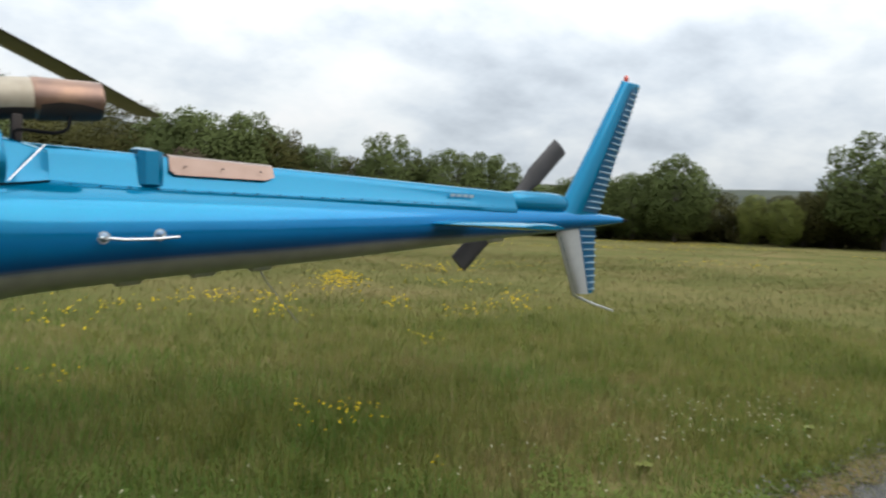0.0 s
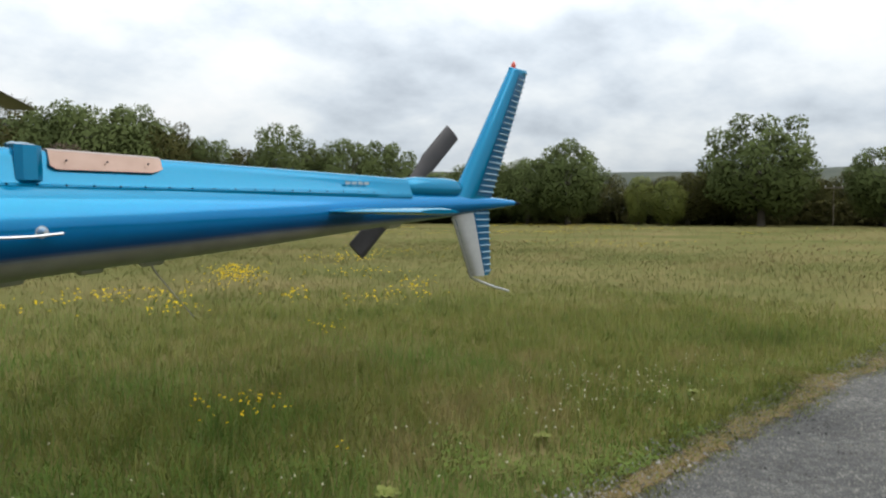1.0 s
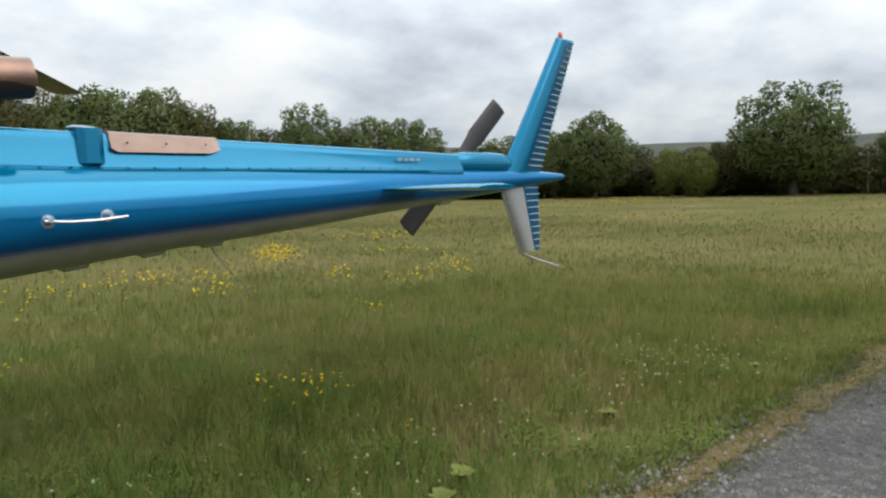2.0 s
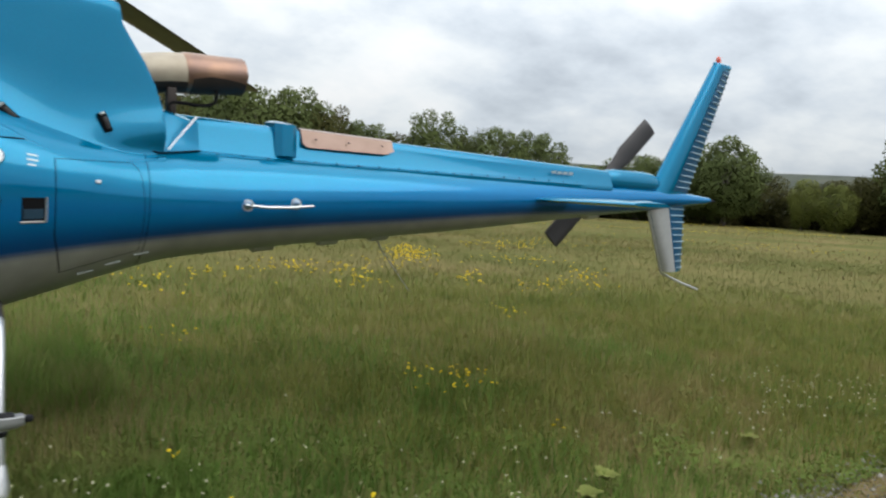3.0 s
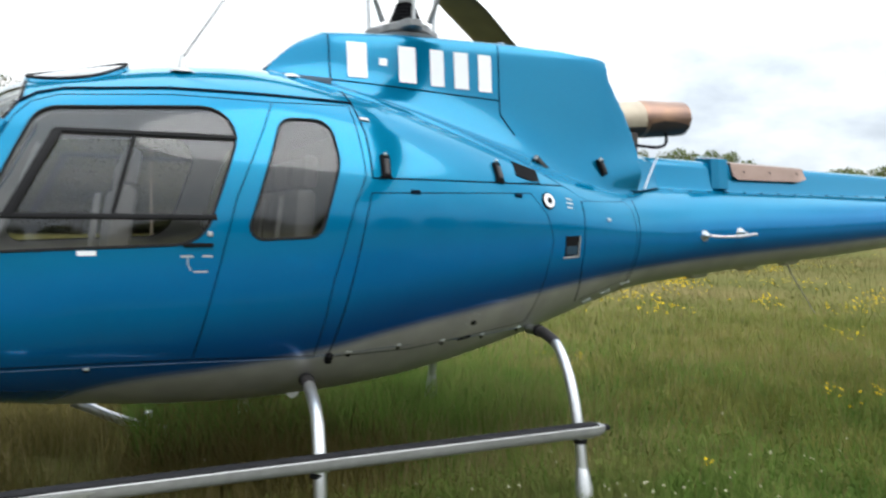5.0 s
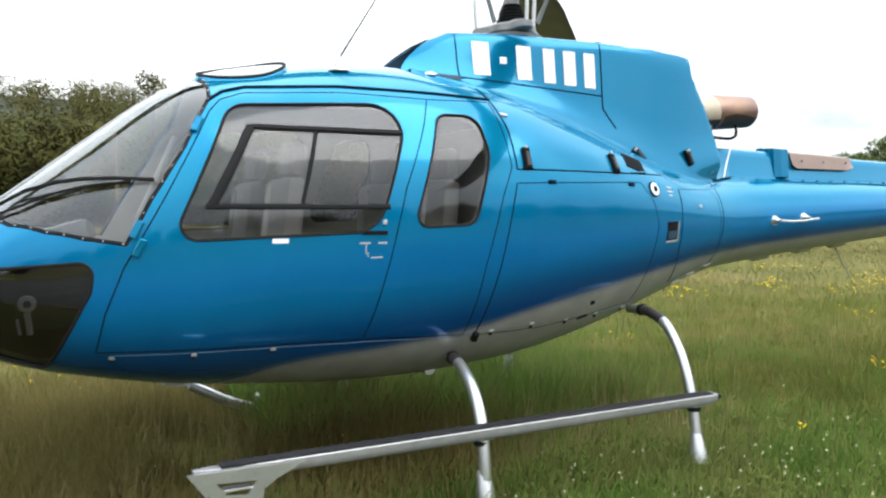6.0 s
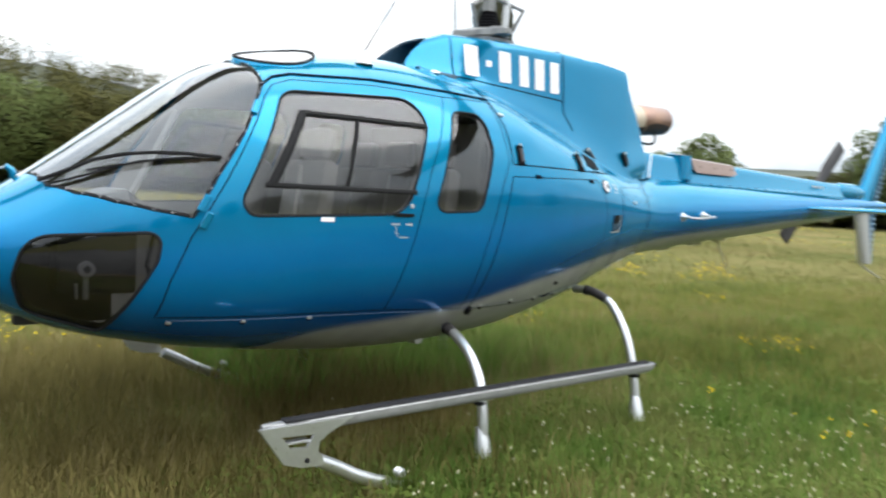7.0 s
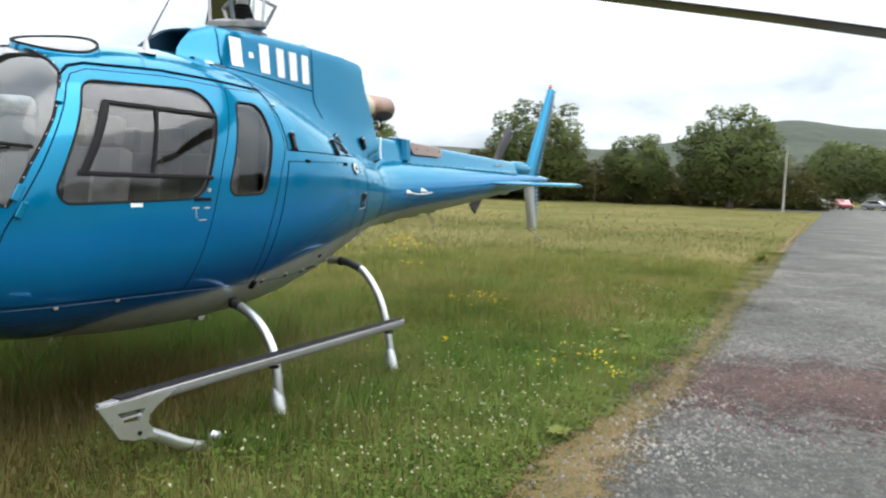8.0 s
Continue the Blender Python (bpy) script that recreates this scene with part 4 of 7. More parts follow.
first_bolt = part("bolt", lathe([(0.008, -0.01), (0.008, 0.005), (0.004, 0.008)], (0, 0, 0), "z", 8), SEAM, boom)
first_bolt.location = (5.35, -0.175, 1.742)
for k in range(1, 44):
    x = 5.35 + 0.175 * (k % 22)
    u = (x - 5.05) / 4.15
    piece("bolt", first_bolt.data, pose(x, (-1 if k < 22 else 1) * (0.175 - 0.07 * u), 1.742), boom)


def heat_shield():
    rings = []
    for x in np.arange(5.96, 6.72, 0.0375):
        end = min(1, (x - 5.95) / 0.05, (6.72 - x) / 0.08)
        lo = 1.842 + 0.03 * (1 - max(0, end))
        u = (x - 5.05) / 4.15
        top, w = 1.985 - 0.105 * u, 0.105 - 0.035 * u
        rings.append([(x, -w - 0.042, lo), (x, -w - 0.02, top - 0.05), (x, -w - 0.002, top), (x, -w + 0.035, top + 0.014), (x, 0.06, top + 0.014), (x, 0.06, top + 0.004), (x, -w + 0.03, top + 0.004), (x, -w - 0.018, lo)])
    return fix(loft(rings))


part("heat_shield", heat_shield(), COPPER, boom, "heat-tinted coppery steel plate on the spine")
for x in (6.06, 6.32, 6.6):
    part("bolt", lathe([(0.007, 0), (0.005, -0.008)], (x, -0.135, 1.90), "y", 8), SEAM, boom)
part("spine_bump", fix(loft([[(5.76, -0.13, 1.77), (5.76, -0.115, 1.99), (5.76, 0.05, 2.0), (5.76, 0.05, 1.78)], [(5.80, -0.165, 1.77), (5.80, -0.15, 1.985), (5.80, 0.05, 2.015), (5.80, 0.05, 1.78)],
                             [(5.88, -0.165, 1.77), (5.88, -0.15, 1.985), (5.88, 0.05, 2.015), (5.88, 0.05, 1.78)], [(5.92, -0.13, 1.77), (5.92, -0.115, 1.98), (5.92, 0.05, 1.995), (5.92, 0.05, 1.78)]])), PLAIN_BLUE, boom)


# hand grip on the boom, aerial below, belly bumps
grip = part("grip_bar", tube([(5.46, -0.40, 1.437), (5.60, -0.425, 1.428), (5.75, -0.42, 1.432), (5.93, -0.40, 1.447)], 0.009, 8), STEEL, boom, "bright metal hand bar")
for x, y, z in ((5.49, -0.345, 1.436), (5.83, -0.325, 1.456)):
    part("grip_foot", lathe([(0.038, -0.02), (0.038, 0.0), (0.028, -0.03), (0.014, -0.055), (0.011, -0.08)], (x, y, z), "y", 16), STEEL, boom, "round polished grip foot")
part("belly_aerial", tube([(6.66, 0, 1.23), (6.72, 0, 1.13), (7.0, 0, 0.80)], [0.009, 0.005, 0.003], 6), CAST, boom, "thin dark whip aerial")
for x in (5.75, 6.25, 6.68, 9.0):
    part("belly_fairing", fix(loft([[(x + dx, 0.05 * math.sin(t) * k, body(x + dx, math.pi)[2] + 0.015 - 0.045 * k * max(0, math.cos(t))) for t in np.linspace(-math.pi / 2, math.pi / 2, 7)] for dx, k in ((-0.11, 0.2), (-0.07, 1), (0.07, 1), (0.11, 0.2))])), SILVER, boom)

# tailplane
plane_rings = []
for y in (-1.265, -1.25, -1.2, -0.6, 0, 0.6, 1.2, 1.25, 1.265):
    k = 0.55 if abs(y) > 1.26 else (0.85 if abs(y) > 1.24 else 1.0)
    plane_rings.append([(8.1 + 0.42 * (0.5 - 0.5 * math.cos(t)) + (0 if math.sin(t) else 0), y, 1.575 + k * 0.026 * math.sin(t) * (1.3 if t < math.pi else 0.8)) for t in np.linspace(0, 2 * math.pi, 21)[:-1]])
part("tailplane", fix(loft(plane_rings)), PLAIN_BLUE, heli, "thin blue horizontal tailplane")


# fins: smooth leading part and a ribbed trailing part
def fin_body(corners, thick):
    """Corners: front low, rear low, rear high, front high in (x, z); an aerofoil between them."""
    (x0, z0), (x1, z1), (x2, z2), (x3, z3) = corners
    rings = []
    for v in np.linspace(0, 1, 9):
        a, b = (x0 + (x3 - x0) * v, z0 + (z3 - z0) * v), (x1 + (x2 - x1) * v, z1 + (z2 - z1) * v)
        ring = []
        for t in np.linspace(0, 2 * math.pi, 25)[:-1]:
            u = 0.5 - 0.5 * math.cos(t)
            half = thick * (1 - 0.35 * v) * (1.48 * math.sqrt(u) - 0.63 * u - 1.76 * u**2 + 1.42 * u**3 - 0.5 * u**4) / 0.5 * 0.5
            ring.append((a[0] + (b[0] - a[0]) * u, math.copysign(half, math.sin(t)), a[1] + (b[1] - a[1]) * u))
        rings.append(ring)
    return fix(loft(rings))


UPPER = [(9.80, 1.68), (10.40, 1.66), (11.02, 3.075), (10.715, 3.09)]
LOWER = [(10.105, 0.915), (10.41, 0.915), (10.385, 1.63), (9.78, 1.63)]
fin = part("upper_fin", fin_body(UPPER, 0.16), PLAIN_BLUE, heli, "swept blue fin with ribbed trailing edge")
low_fin = part("lower_fin", fin_body(LOWER, 0.13), PLAIN_BLUE, heli, "lower fin, pale grey in front and ribbed blue behind")


def fin_half(u):
    return 1.48 * math.sqrt(u) - 0.63 * u - 1.76 * u**2 + 1.42 * u**3 - 0.5 * u**4


def fin_ribs(corners, owner, count, v0, v1, thick, u0):
    """The trailing part: a skin on each side, darker to hold the recess shade, crossed by thin raised pale ribs."""
    (x0, z0), (x1, z1), (x2, z2), (x3, z3) = corners

    def spot(u, v, sgn, out):
        a, b = Vector((x0 + (x3 - x0) * v, 0, z0 + (z3 - z0) * v)), Vector((x1 + (x2 - x1) * v, 0, z1 + (z2 - z1) * v))
        return a.lerp(b, u) + Vector((0, sgn * (thick * (1 - 0.35 * v) * max(0.0, fin_half(u)) + out), 0))

    us = (u0 - 0.03, 0.6, 0.75, 0.9, 0.985)
    for sgn in (-1, 1):
        rings = [[spot(u, v, sgn, 0.003) for u in us] for v in np.linspace(v0 - 0.03, v1 + 0.03, 9)]
        # the shade between the ribs is put into this skin's darker blue
        part("ribbed_skin", fix(loft(rings, False, False)), DEEP_BLUE, owner, "darker ribbed skin")
    for k in range(count):
        v = v0 + (v1 - v0) * k / (count - 1)
        bm = bmesh.new()
        for sgn in (-1, 1):
            tube([spot(u, v, sgn, 0.004) for u in (u0, 0.6, 0.75, 0.9, 1.015)], [0.003, 0.0075, 0.0085, 0.0085, 0.008], 6, bm)
        part("rib", fix(bm), RIB, owner)


fin_ribs(UPPER, fin, 21, 0.08, 0.94, 0.16, 0.47)
fin_ribs(LOWER, low_fin, 10, 0.06, 0.90, 0.13, 0.53)
# grey leading half of the lower fin
grey_rings = []
for v in np.linspace(0.0, 0.97, 8):
    a, b = (10.105 + (9.78 - 10.105) * v, 0.913 + 0.717 * v), (10.41 - 0.025 * v, 0.913 + 0.717 * v)
    ring = []
    for u in (0.5, 0.3, 0.15, 0.05, 0.0, 0.05, 0.15, 0.3, 0.5):
        half = 0.13 * (1 - 0.35 * v) * (1.48 * math.sqrt(u) - 0.63 * u - 1.76 * u**2 + 1.42 * u**3 - 0.5 * u**4) + 0.003
        ring.append((a[0] - 0.004 + (b[0] - a[0]) * u, half, a[1]))
    n = len(ring)
    ring = [(x, (y if i < n // 2 else -y), z) for i, (x, y, z) in enumerate(ring)]
    grey_rings.append(ring)
part("leading_edge", fix(loft(grey_rings, False, False)), SILVER, low_fin, "pale grey leading half")
part("tail_skid", tube([(9.83, 0, 1.50), (10.085, 0, 0.93), (10.11, 0, 0.895), (10.40, 0, 0.80), (10.73, 0, 0.712)], [0.010, 0.012, 0.014, 0.013, 0.011], 8), STEEL, low_fin, "bent grey tail guard tube")
part("fin_cap", fix(loft([[(10.71 + 0.31 * (0.5 - 0.5 * math.cos(t)), 0.05 * s * math.sin(t), z) for t in np.linspace(0, 2 * math.pi, 17)[:-1]] for z, s in ((3.07, 1), (3.10, 0.9), (3.115, 0.5))])), PLAIN_BLUE, fin)
part("beacon", lathe([(0.022, 0), (0.026, 0.03), (0.022, 0.06), (0.008, 0.075)], (10.79, 0, 3.11), "z", 12), RED, fin, "small red anti-collision lamp")

# tail gearbox fairing and tail rotor
gear_rings = []
for x, s in ((9.10, 0.5), (9.16, 0.85), (9.3, 1.0), (9.65, 1.0), (9.82, 0.9), (9.92, 0.6), (9.95, 0.25)):
    gear_rings.append([(x, 0.085 * s * math.cos(t) * (1.1 if math.sin(t) < 0 else 1), 1.80 + 0.105 * s * math.sin(t)) for t in np.linspace(0, 2 * math.pi, 17)[:-1]])
gear = part("gearbox_fairing", fix(loft(gear_rings)), PLAIN_BLUE, heli, "rounded blue tail gearbox fairing")
TAIL_HUB = Vector((9.66, 0.48, 1.81))
tail_rotor = part("tail_rotor", lathe([(0.03, -0.40), (0.03, -0.1), (0.06, -0.08), (0.07, 0.0), (0.05, 0.05), (0.02, 0.07)], TAIL_HUB, "y", 14), STEEL, heli, "two-bladed tail rotor at rest")
way = Vector((0.742, 0, 0.67)).normalized()
edge = Vector((-way.z, 0, way.x))
for sgn in (-1, 1):
    rings = []
    for r, c in ((0.08, 0.05), (0.2, 0.06), (0.36, 0.085), (0.40, 0.10), (0.92, 0.10), (0.925, 0.09)):
        mid = TAIL_HUB + way * (sgn * r)
        rings.append([mid + edge * (c * math.cos(t)) + Vector((0, 0.014 * math.sin(t) + 0.02 * math.cos(t), 0)) for t in np.linspace(0, 2 * math.pi, 13)[:-1]])
    part("rotor_blade", fix(loft(rings)), TAIL_BLADE, tail_rotor, "worn dark tail rotor blade")


# engine and rotor cowling
COWL = [(2.62, 2.545, 0.165), (2.72, 2.56, 0.215), (2.85, 2.58, 0.258), (3.0, 2.588, 0.278), (3.3, 2.605, 0.295), (3.9, 2.615, 0.305), (4.35, 2.61, 0.30), (4.60, 2.60, 0.285), (4.70, 2.59, 0.277), (4.985, 2.585, 0.235)]
REAR_CUT = [(4.70, 2.585), (4.715, 2.570), (4.722, 2.52), (4.735, 2.46), (4.79, 2.37), (4.87, 2.25), (4.93, 2.13), (4.965, 2.02), (4.985, 1.90)]


def cowl_at(x):
    for a, b in zip(COWL, COWL[1:]):
        if x <= b[0]:
            u = max(0, (x - a[0]) / (b[0] - a[0]))
            return a[1] + (b[1] - a[1]) * u, a[2] + (b[2] - a[2]) * u
    return COWL[-1][1:]


def body_z(x, y):
    """The height of the body's upper side at (x, y)."""
    zb, zt, w, zw = station(x)
    n = section_power(x)
    return zw + (zt - zw) * max(0.0, 1 - min(1, abs(y) / w) ** n) ** (1 / n)


def cowl_half(x):
    """Half a section: flat top, tall wall, a hollow sweep outwards and a rounded edge that rolls over onto the body; cut lower towards the rear."""
    zt, w = cowl_at(x)
    yb = w + 0.25 * max(0.30, min(1.0, (5.3 - x) / 0.9))
    zb = body_z(x, yb) - 0.012
    h = max(0.05, zt - zb)
    r = min(0.045, 0.2 * h)
    keys = [(0, zt), (0.5 * w, zt - 0.002), (0.84 * w, zt - 0.015), (0.97 * w, zt - min(0.05, 0.2 * h)), (w + 0.010, zt - 0.3 * h), (w + 0.032, zt - 0.58 * h), (w + 0.075, zb + 0.20 * h), (w + 0.5 * (yb - w), zb + 0.10 * h),
            (yb - 0.045, zb + r), (yb - 0.012, zb + 0.75 * r), (yb, zb)]
    wall = spline(keys, 4)
    if x >= 4.70:
        cut = next((a[1] + (b[1] - a[1]) * (x - a[0]) / (b[0] - a[0]) for a, b in zip(REAR_CUT, REAR_CUT[1:]) if x <= b[0]), REAR_CUT[-1][1])
        k = next(j for j in range(8, len(wall) - 1) if wall[j + 1][1] <= cut)
        (y0, z0), (y1, z1) = wall[k], wall[k + 1]
        y = y0 + (y1 - y0) * min(1.0, max(0.0, (z0 - cut) / max(1e-6, z0 - z1)))
        wall = [(0, cut), (0.6 * y, cut - 0.001), (y - 0.02, cut - 0.004), (y, cut - 0.014), *[p for p in wall[k + 1:] if p[1] < cut - 0.02]]
    # evenly spaced along the section
    run = np.concatenate([[0], np.cumsum([math.dist(a, b) for a, b in zip(wall, wall[1:])])])
    at = np.linspace(0, run[-1], 48)
    return list(zip(np.interp(at, run, [p[0] for p in wall]).tolist(), np.interp(at, run, [p[1] for p in wall]).tolist()))


def cowl_ring(x):
    half = cowl_half(x)
    return [(x, -y, z) for y, z in reversed(half)] + [(x, y, z) for y, z in half[1:]]


def cowl_y(x, z):
    half = cowl_half(x)
    for (y0, z0), (y1, z1) in zip(half, half[1:]):
        if z1 <= z <= z0 and y1 > 0.2 * cowl_at(x)[1]:
            return y0 + (y1 - y0) * (z0 - z) / max(1e-6, z0 - z1)
    return half[-1][0]


def scoop_ring(scale=1.0, back=0.0):
    base = cowl_ring(2.62)
    zlow, zhigh = min(p[2] for p in base), max(p[2] for p in base)
    out = []
    for _, y, z in base:
        v = (z - zlow) / (zhigh - zlow)
        z2 = zlow + 0.02 + (z - zlow - 0.02) * scale if scale < 1 else z
        out.append((2.50 + 0.27 * v**1.7 + back, y * scale, z2))
    return out


cowl_xs = [2.84, *np.arange(2.95, 4.5, 0.1), 4.52, 4.60, 4.66, 4.70, 4.711, 4.715, 4.722, 4.735, 4.76, 4.79, 4.83, 4.87, 4.90, 4.93, 4.95, 4.965, 4.985]
cowl = part("engine_cowling", fix(loft([scoop_ring(), *[cowl_ring(x) for x in cowl_xs]], False, False)), PLAIN_BLUE, heli, "tall blue engine and gearbox cowling")
part("cowling_back", fix(loft([cowl_ring(4.985), [(4.99, y * 0.96, z - 0.01) for _, y, z in cowl_ring(4.985)], [(4.99, y * 0.3, 1.8) for _, y, z in cowl_ring(4.985)]], False, False)), PLAIN_BLUE, cowl)
part("air_intake", fix(loft([scoop_ring(), scoop_ring(0.94, 0.005), scoop_ring(0.90, 0.12), scoop_ring(0.85, 0.35), scoop_ring(0.1, 0.4)], False, False)), INTAKE, cowl, "dark forward-facing air intake")


def cowl_seam(name, points, r=0.004, mat=SEAM):
    for sgn in (-1, 1):
        part(name, tube([(x, sgn * (cowl_y(x, z) + 0.001), z) for x, z in resample(points, 0.04)], r, 6), mat, cowl)


cowl_seam("panel_gap", [(3.90, 2.58), (3.90, 2.16), (3.99, 2.04)])
cowl_seam("panel_gap", [(2.86, 2.55), (2.86, 2.28)])
cowl_seam("panel_gap", [(2.86, 2.29), (3.9, 2.245)])

# plain white bars in place of the marks on both sides
for sgn in (-1, 1):
    for x0, x1 in ((2.93, 3.10), (3.13, 3.20), (3.23, 3.39), (3.43, 3.56), (3.58, 3.72), (3.74, 3.87)):
        narrow = 0.17 * (x1 - x0)
        x0, x1 = x0 + narrow, x1 - narrow
        lo, hi = (2.40, 2.435) if x1 - x0 < 0.06 else (2.315, 2.515)
        lo, hi = lo - 0.03 * (x0 - 2.9), hi - 0.005 * (x0 - 2.9)
        rings = [[(x, sgn * (cowl_y(x, z) + 0.004), z) for z in np.linspace(lo, hi, 8)] for x in np.linspace(x0, x1, 4)]
        part("marking_bar", fix(loft(rings, False, False)), WHITE, cowl, "plain white bar")

# exhaust
pipe = part("exhaust_pipe", tube([(4.70, -0.03, 2.19), (4.9, -0.03, 2.21), (5.05, -0.03, 2.235), (5.22, -0.03, 2.25)], [0.118, 0.12, 0.124, 0.126], 32, caps=False), EXHAUST, heli, "pale steel exhaust pipe")
part("exhaust_end", tube([(5.15, -0.03, 2.244), (5.17, -0.03, 2.246), (5.36, -0.03, 2.258), (5.545, -0.03, 2.271), (5.553, -0.03, 2.2715), (5.545, -0.03, 2.271), (5.15, -0.03, 2.25)], [0.124, 0.131, 0.125, 0.119, 0.114, 0.108, 0.108], 32, caps=False), SOOTY, pipe, "sooty brown heat-tinted exhaust end")
part("exhaust_strut", tube([(5.04, -0.10, 1.95), (5.10, -0.08, 2.14)], 0.014, 6), BLACK, pipe)
# darker half-shells laid over the underside of the exhaust end and the pipe
under_rings = [[(x, -0.03 + r * math.cos(t), 2.246 + 0.065 * (x - 5.17) + r * math.sin(t)) for t in np.radians(np.linspace(-172 + edge, -8 - edge, 15))] for x, r, edge in ((5.19, 0.1325, 12), (5.30, 0.1290, 4), (5.42, 0.1255, 8), (5.50, 0.1225, 16), (5.546, 0.1205, 22))]
part("dark_underside", fix(loft(under_rings, False, False)), BLACK_BROWN, pipe, "soot-blackened underside")
under_rings = [[(x, -0.03 + r * math.cos(t), zc + r * math.sin(t)) for t in np.radians(np.linspace(-150, -30, 11))] for x, r, zc in ((4.92, 0.1222, 2.213), (5.05, 0.1252, 2.235), (5.17, 0.1275, 2.246))]
part("dark_underside", fix(loft(under_rings, False, False)), BLACK_BROWN, pipe, "soot-blackened underside")
part("exhaust_bracket", tube(spline([(5.06, -0.12, 1.97), (5.07, -0.12, 2.045), (5.26, -0.12, 2.045), (5.34, -0.12, 2.075), (5.36, -0.10, 2.15)], 4), 0.011, 8), BLACK, pipe, "dark bent bracket under the exhaust")
part("exhaust_foot", box(5.07, -0.10, 2.06, 0.06, 0.05, 0.16, 0.01), BLACK_BROWN, pipe)


def body_y(x, z):
    """The half width of the body's upper side at height z."""
    zb, zt, w, zw = station(x)
    n = section_power(x)
    return w * max(0.0, 1 - max(0.0, min(1.0, (z - zw) / (zt - zw))) ** n) ** (1 / n)


# fairing between the cowling and the boom: hollow sides, a dark sealed foot
FAIRING = [(4.62, 1.795, 1.815, 0.30), (4.72, 1.765, 1.87, 0.27), (4.84, 1.738, 1.95, 0.225), (4.95, 1.722, 2.005, 0.165), (5.08, 1.736, 1.985, 0.145), (5.20, 1.752, 1.955, 0.135), (5.235, 1.756, 1.945, 0.128)]
wedge, feet = [], []
for x, lo, hi, wh in FAIRING:
    yf = max(wh + 0.02, body_y(x, lo) + 0.012)
    half = [(yf, lo - 0.03), (yf, lo), (yf - 0.012, lo + 0.012), (wh + 0.45 * (yf - wh), lo + 0.38 * (hi - lo)), (wh + 0.12 * (yf - wh), lo + 0.75 * (hi - lo)), (wh, hi - 0.02), (wh - 0.03, hi)]
    wedge.append([(x, -y, z) for y, z in half] + [(x, y, z) for y, z in reversed(half)])
    feet.append((x, yf + 0.003, lo + 0.002))
fairing = part("rear_fairing", fix(loft(wedge)), PLAIN_BLUE, cowl, "small blue fairing where the cowling meets the boom")
for sgn in (-1, 1):
    part("fairing_seal", tube([(x, sgn * y, z) for x, y, z in [(4.50, body_y(4.50, 1.805) + 0.004, 1.805), *feet]], 0.0065, 6), SEAM, fairing, "dark sealed joint")
for sgn in (-1, 1):
    for x, z, lean in ((4.14, 1.872, -48), (4.63, 1.872, -24)):
        y = sgn * (cowl_y(x, z) + 0.012)
        bm = box(0, 0, 0, 0.045, 0.03, 0.115, 0.006)
        bm.transform(pose(x, y, z, 0, lean, 0))
        latch = part("cowl_latch", bm, BLACK, cowl, "black rubber cowling latch")
        bm = box(0.004, sgn * 0.016, -0.005, 0.022, 0.012, 0.07, 0.003)
        bm.transform(pose(x, y, z, 0, lean, 0))
        part("latch_strap", bm, LATCH, latch)
        bm = box(0, sgn * 0.014, 0.05, 0.03, 0.014, 0.014, 0.003)
        bm.transform(pose(x, y, z, 0, lean, 0))
        part("latch_pull", bm, SILVER, latch)
part("drain_pipe", tube([(4.99, -0.335, 1.745), (5.10, -0.26, 1.86), (5.20, -0.20, 1.965)], 0.006, 6), STEEL, pipe)

# main rotor at rest
rotor = part("main_rotor", tube([(3.42, 0, 2.60), (3.42, 0, 3.14)], 0.046, 14), CAST, heli, "three-bladed main rotor at rest")
part("mast_boot", lathe([(0.112, 2.70), (0.110, 2.715), (0.098, 2.722), (0.100, 2.738), (0.088, 2.745), (0.090, 2.760), (0.079, 2.767), (0.081, 2.782), (0.071, 2.789), (0.073, 2.804), (0.062, 2.812), (0.064, 2.828), (0.054, 2.84)], (3.42, 0, 0), "z", 20), BLACK, rotor, "black rubber bellows round the mast")
# swashplate: a thick three-armed star
star = [(3.42 + r * math.cos(t), r * math.sin(t)) for t, r in ((t, 0.155 + 0.105 * max(0.0, math.cos(3 * (t - radians(20)))) ** 1.5) for t in np.linspace(0, 2 * math.pi, 49)[:-1])]
star_rings = [[(3.42 + (x - 3.42) * k, y * k, z) for x, y in star] for k, z in ((0.90, 2.645), (1.0, 2.655), (1.0, 2.69), (0.92, 2.70), (0.5, 2.725))]
part("swash_plate", fix(loft(star_rings)), CAST, rotor, "dull grey three-armed swashplate")
part("swash_base", lathe([(0.17, 2.60), (0.205, 2.61), (0.21, 2.63), (0.17, 2.64)], (3.42, 0.02, 0), "z", 24), CAST, rotor, "grey ring under the swashplate")
part("hub_plate", lathe([(0.06, 3.10), (0.17, 3.12), (0.19, 3.16), (0.19, 3.21), (0.10, 3.25), (0.07, 3.32)], (3.42, 0, 0), "z", 18), STEEL, rotor, "grey rotor hub")
for az in (20, 140, 260):
    u = Vector((math.cos(radians(az)), math.sin(radians(az)), 0))
    part("pitch_rod", tube([Vector((3.42, 0, 2.68)) + u * 0.235, Vector((3.42, 0, 3.14)) + u * 0.26], 0.012, 8), STEEL, rotor, "thin pitch control rod")
for az in (-60, 75, 200):
    u = Vector((math.cos(radians(az)), math.sin(radians(az)), 0))
    part("scissor_link", tube([Vector((3.42, 0, 2.70)) + u * 0.18, Vector((3.42, 0, 2.84)) + u * 0.25, Vector((3.42, 0, 2.93)) + u * 0.06], 0.017, 6), CAST, rotor, "dark scissor link")
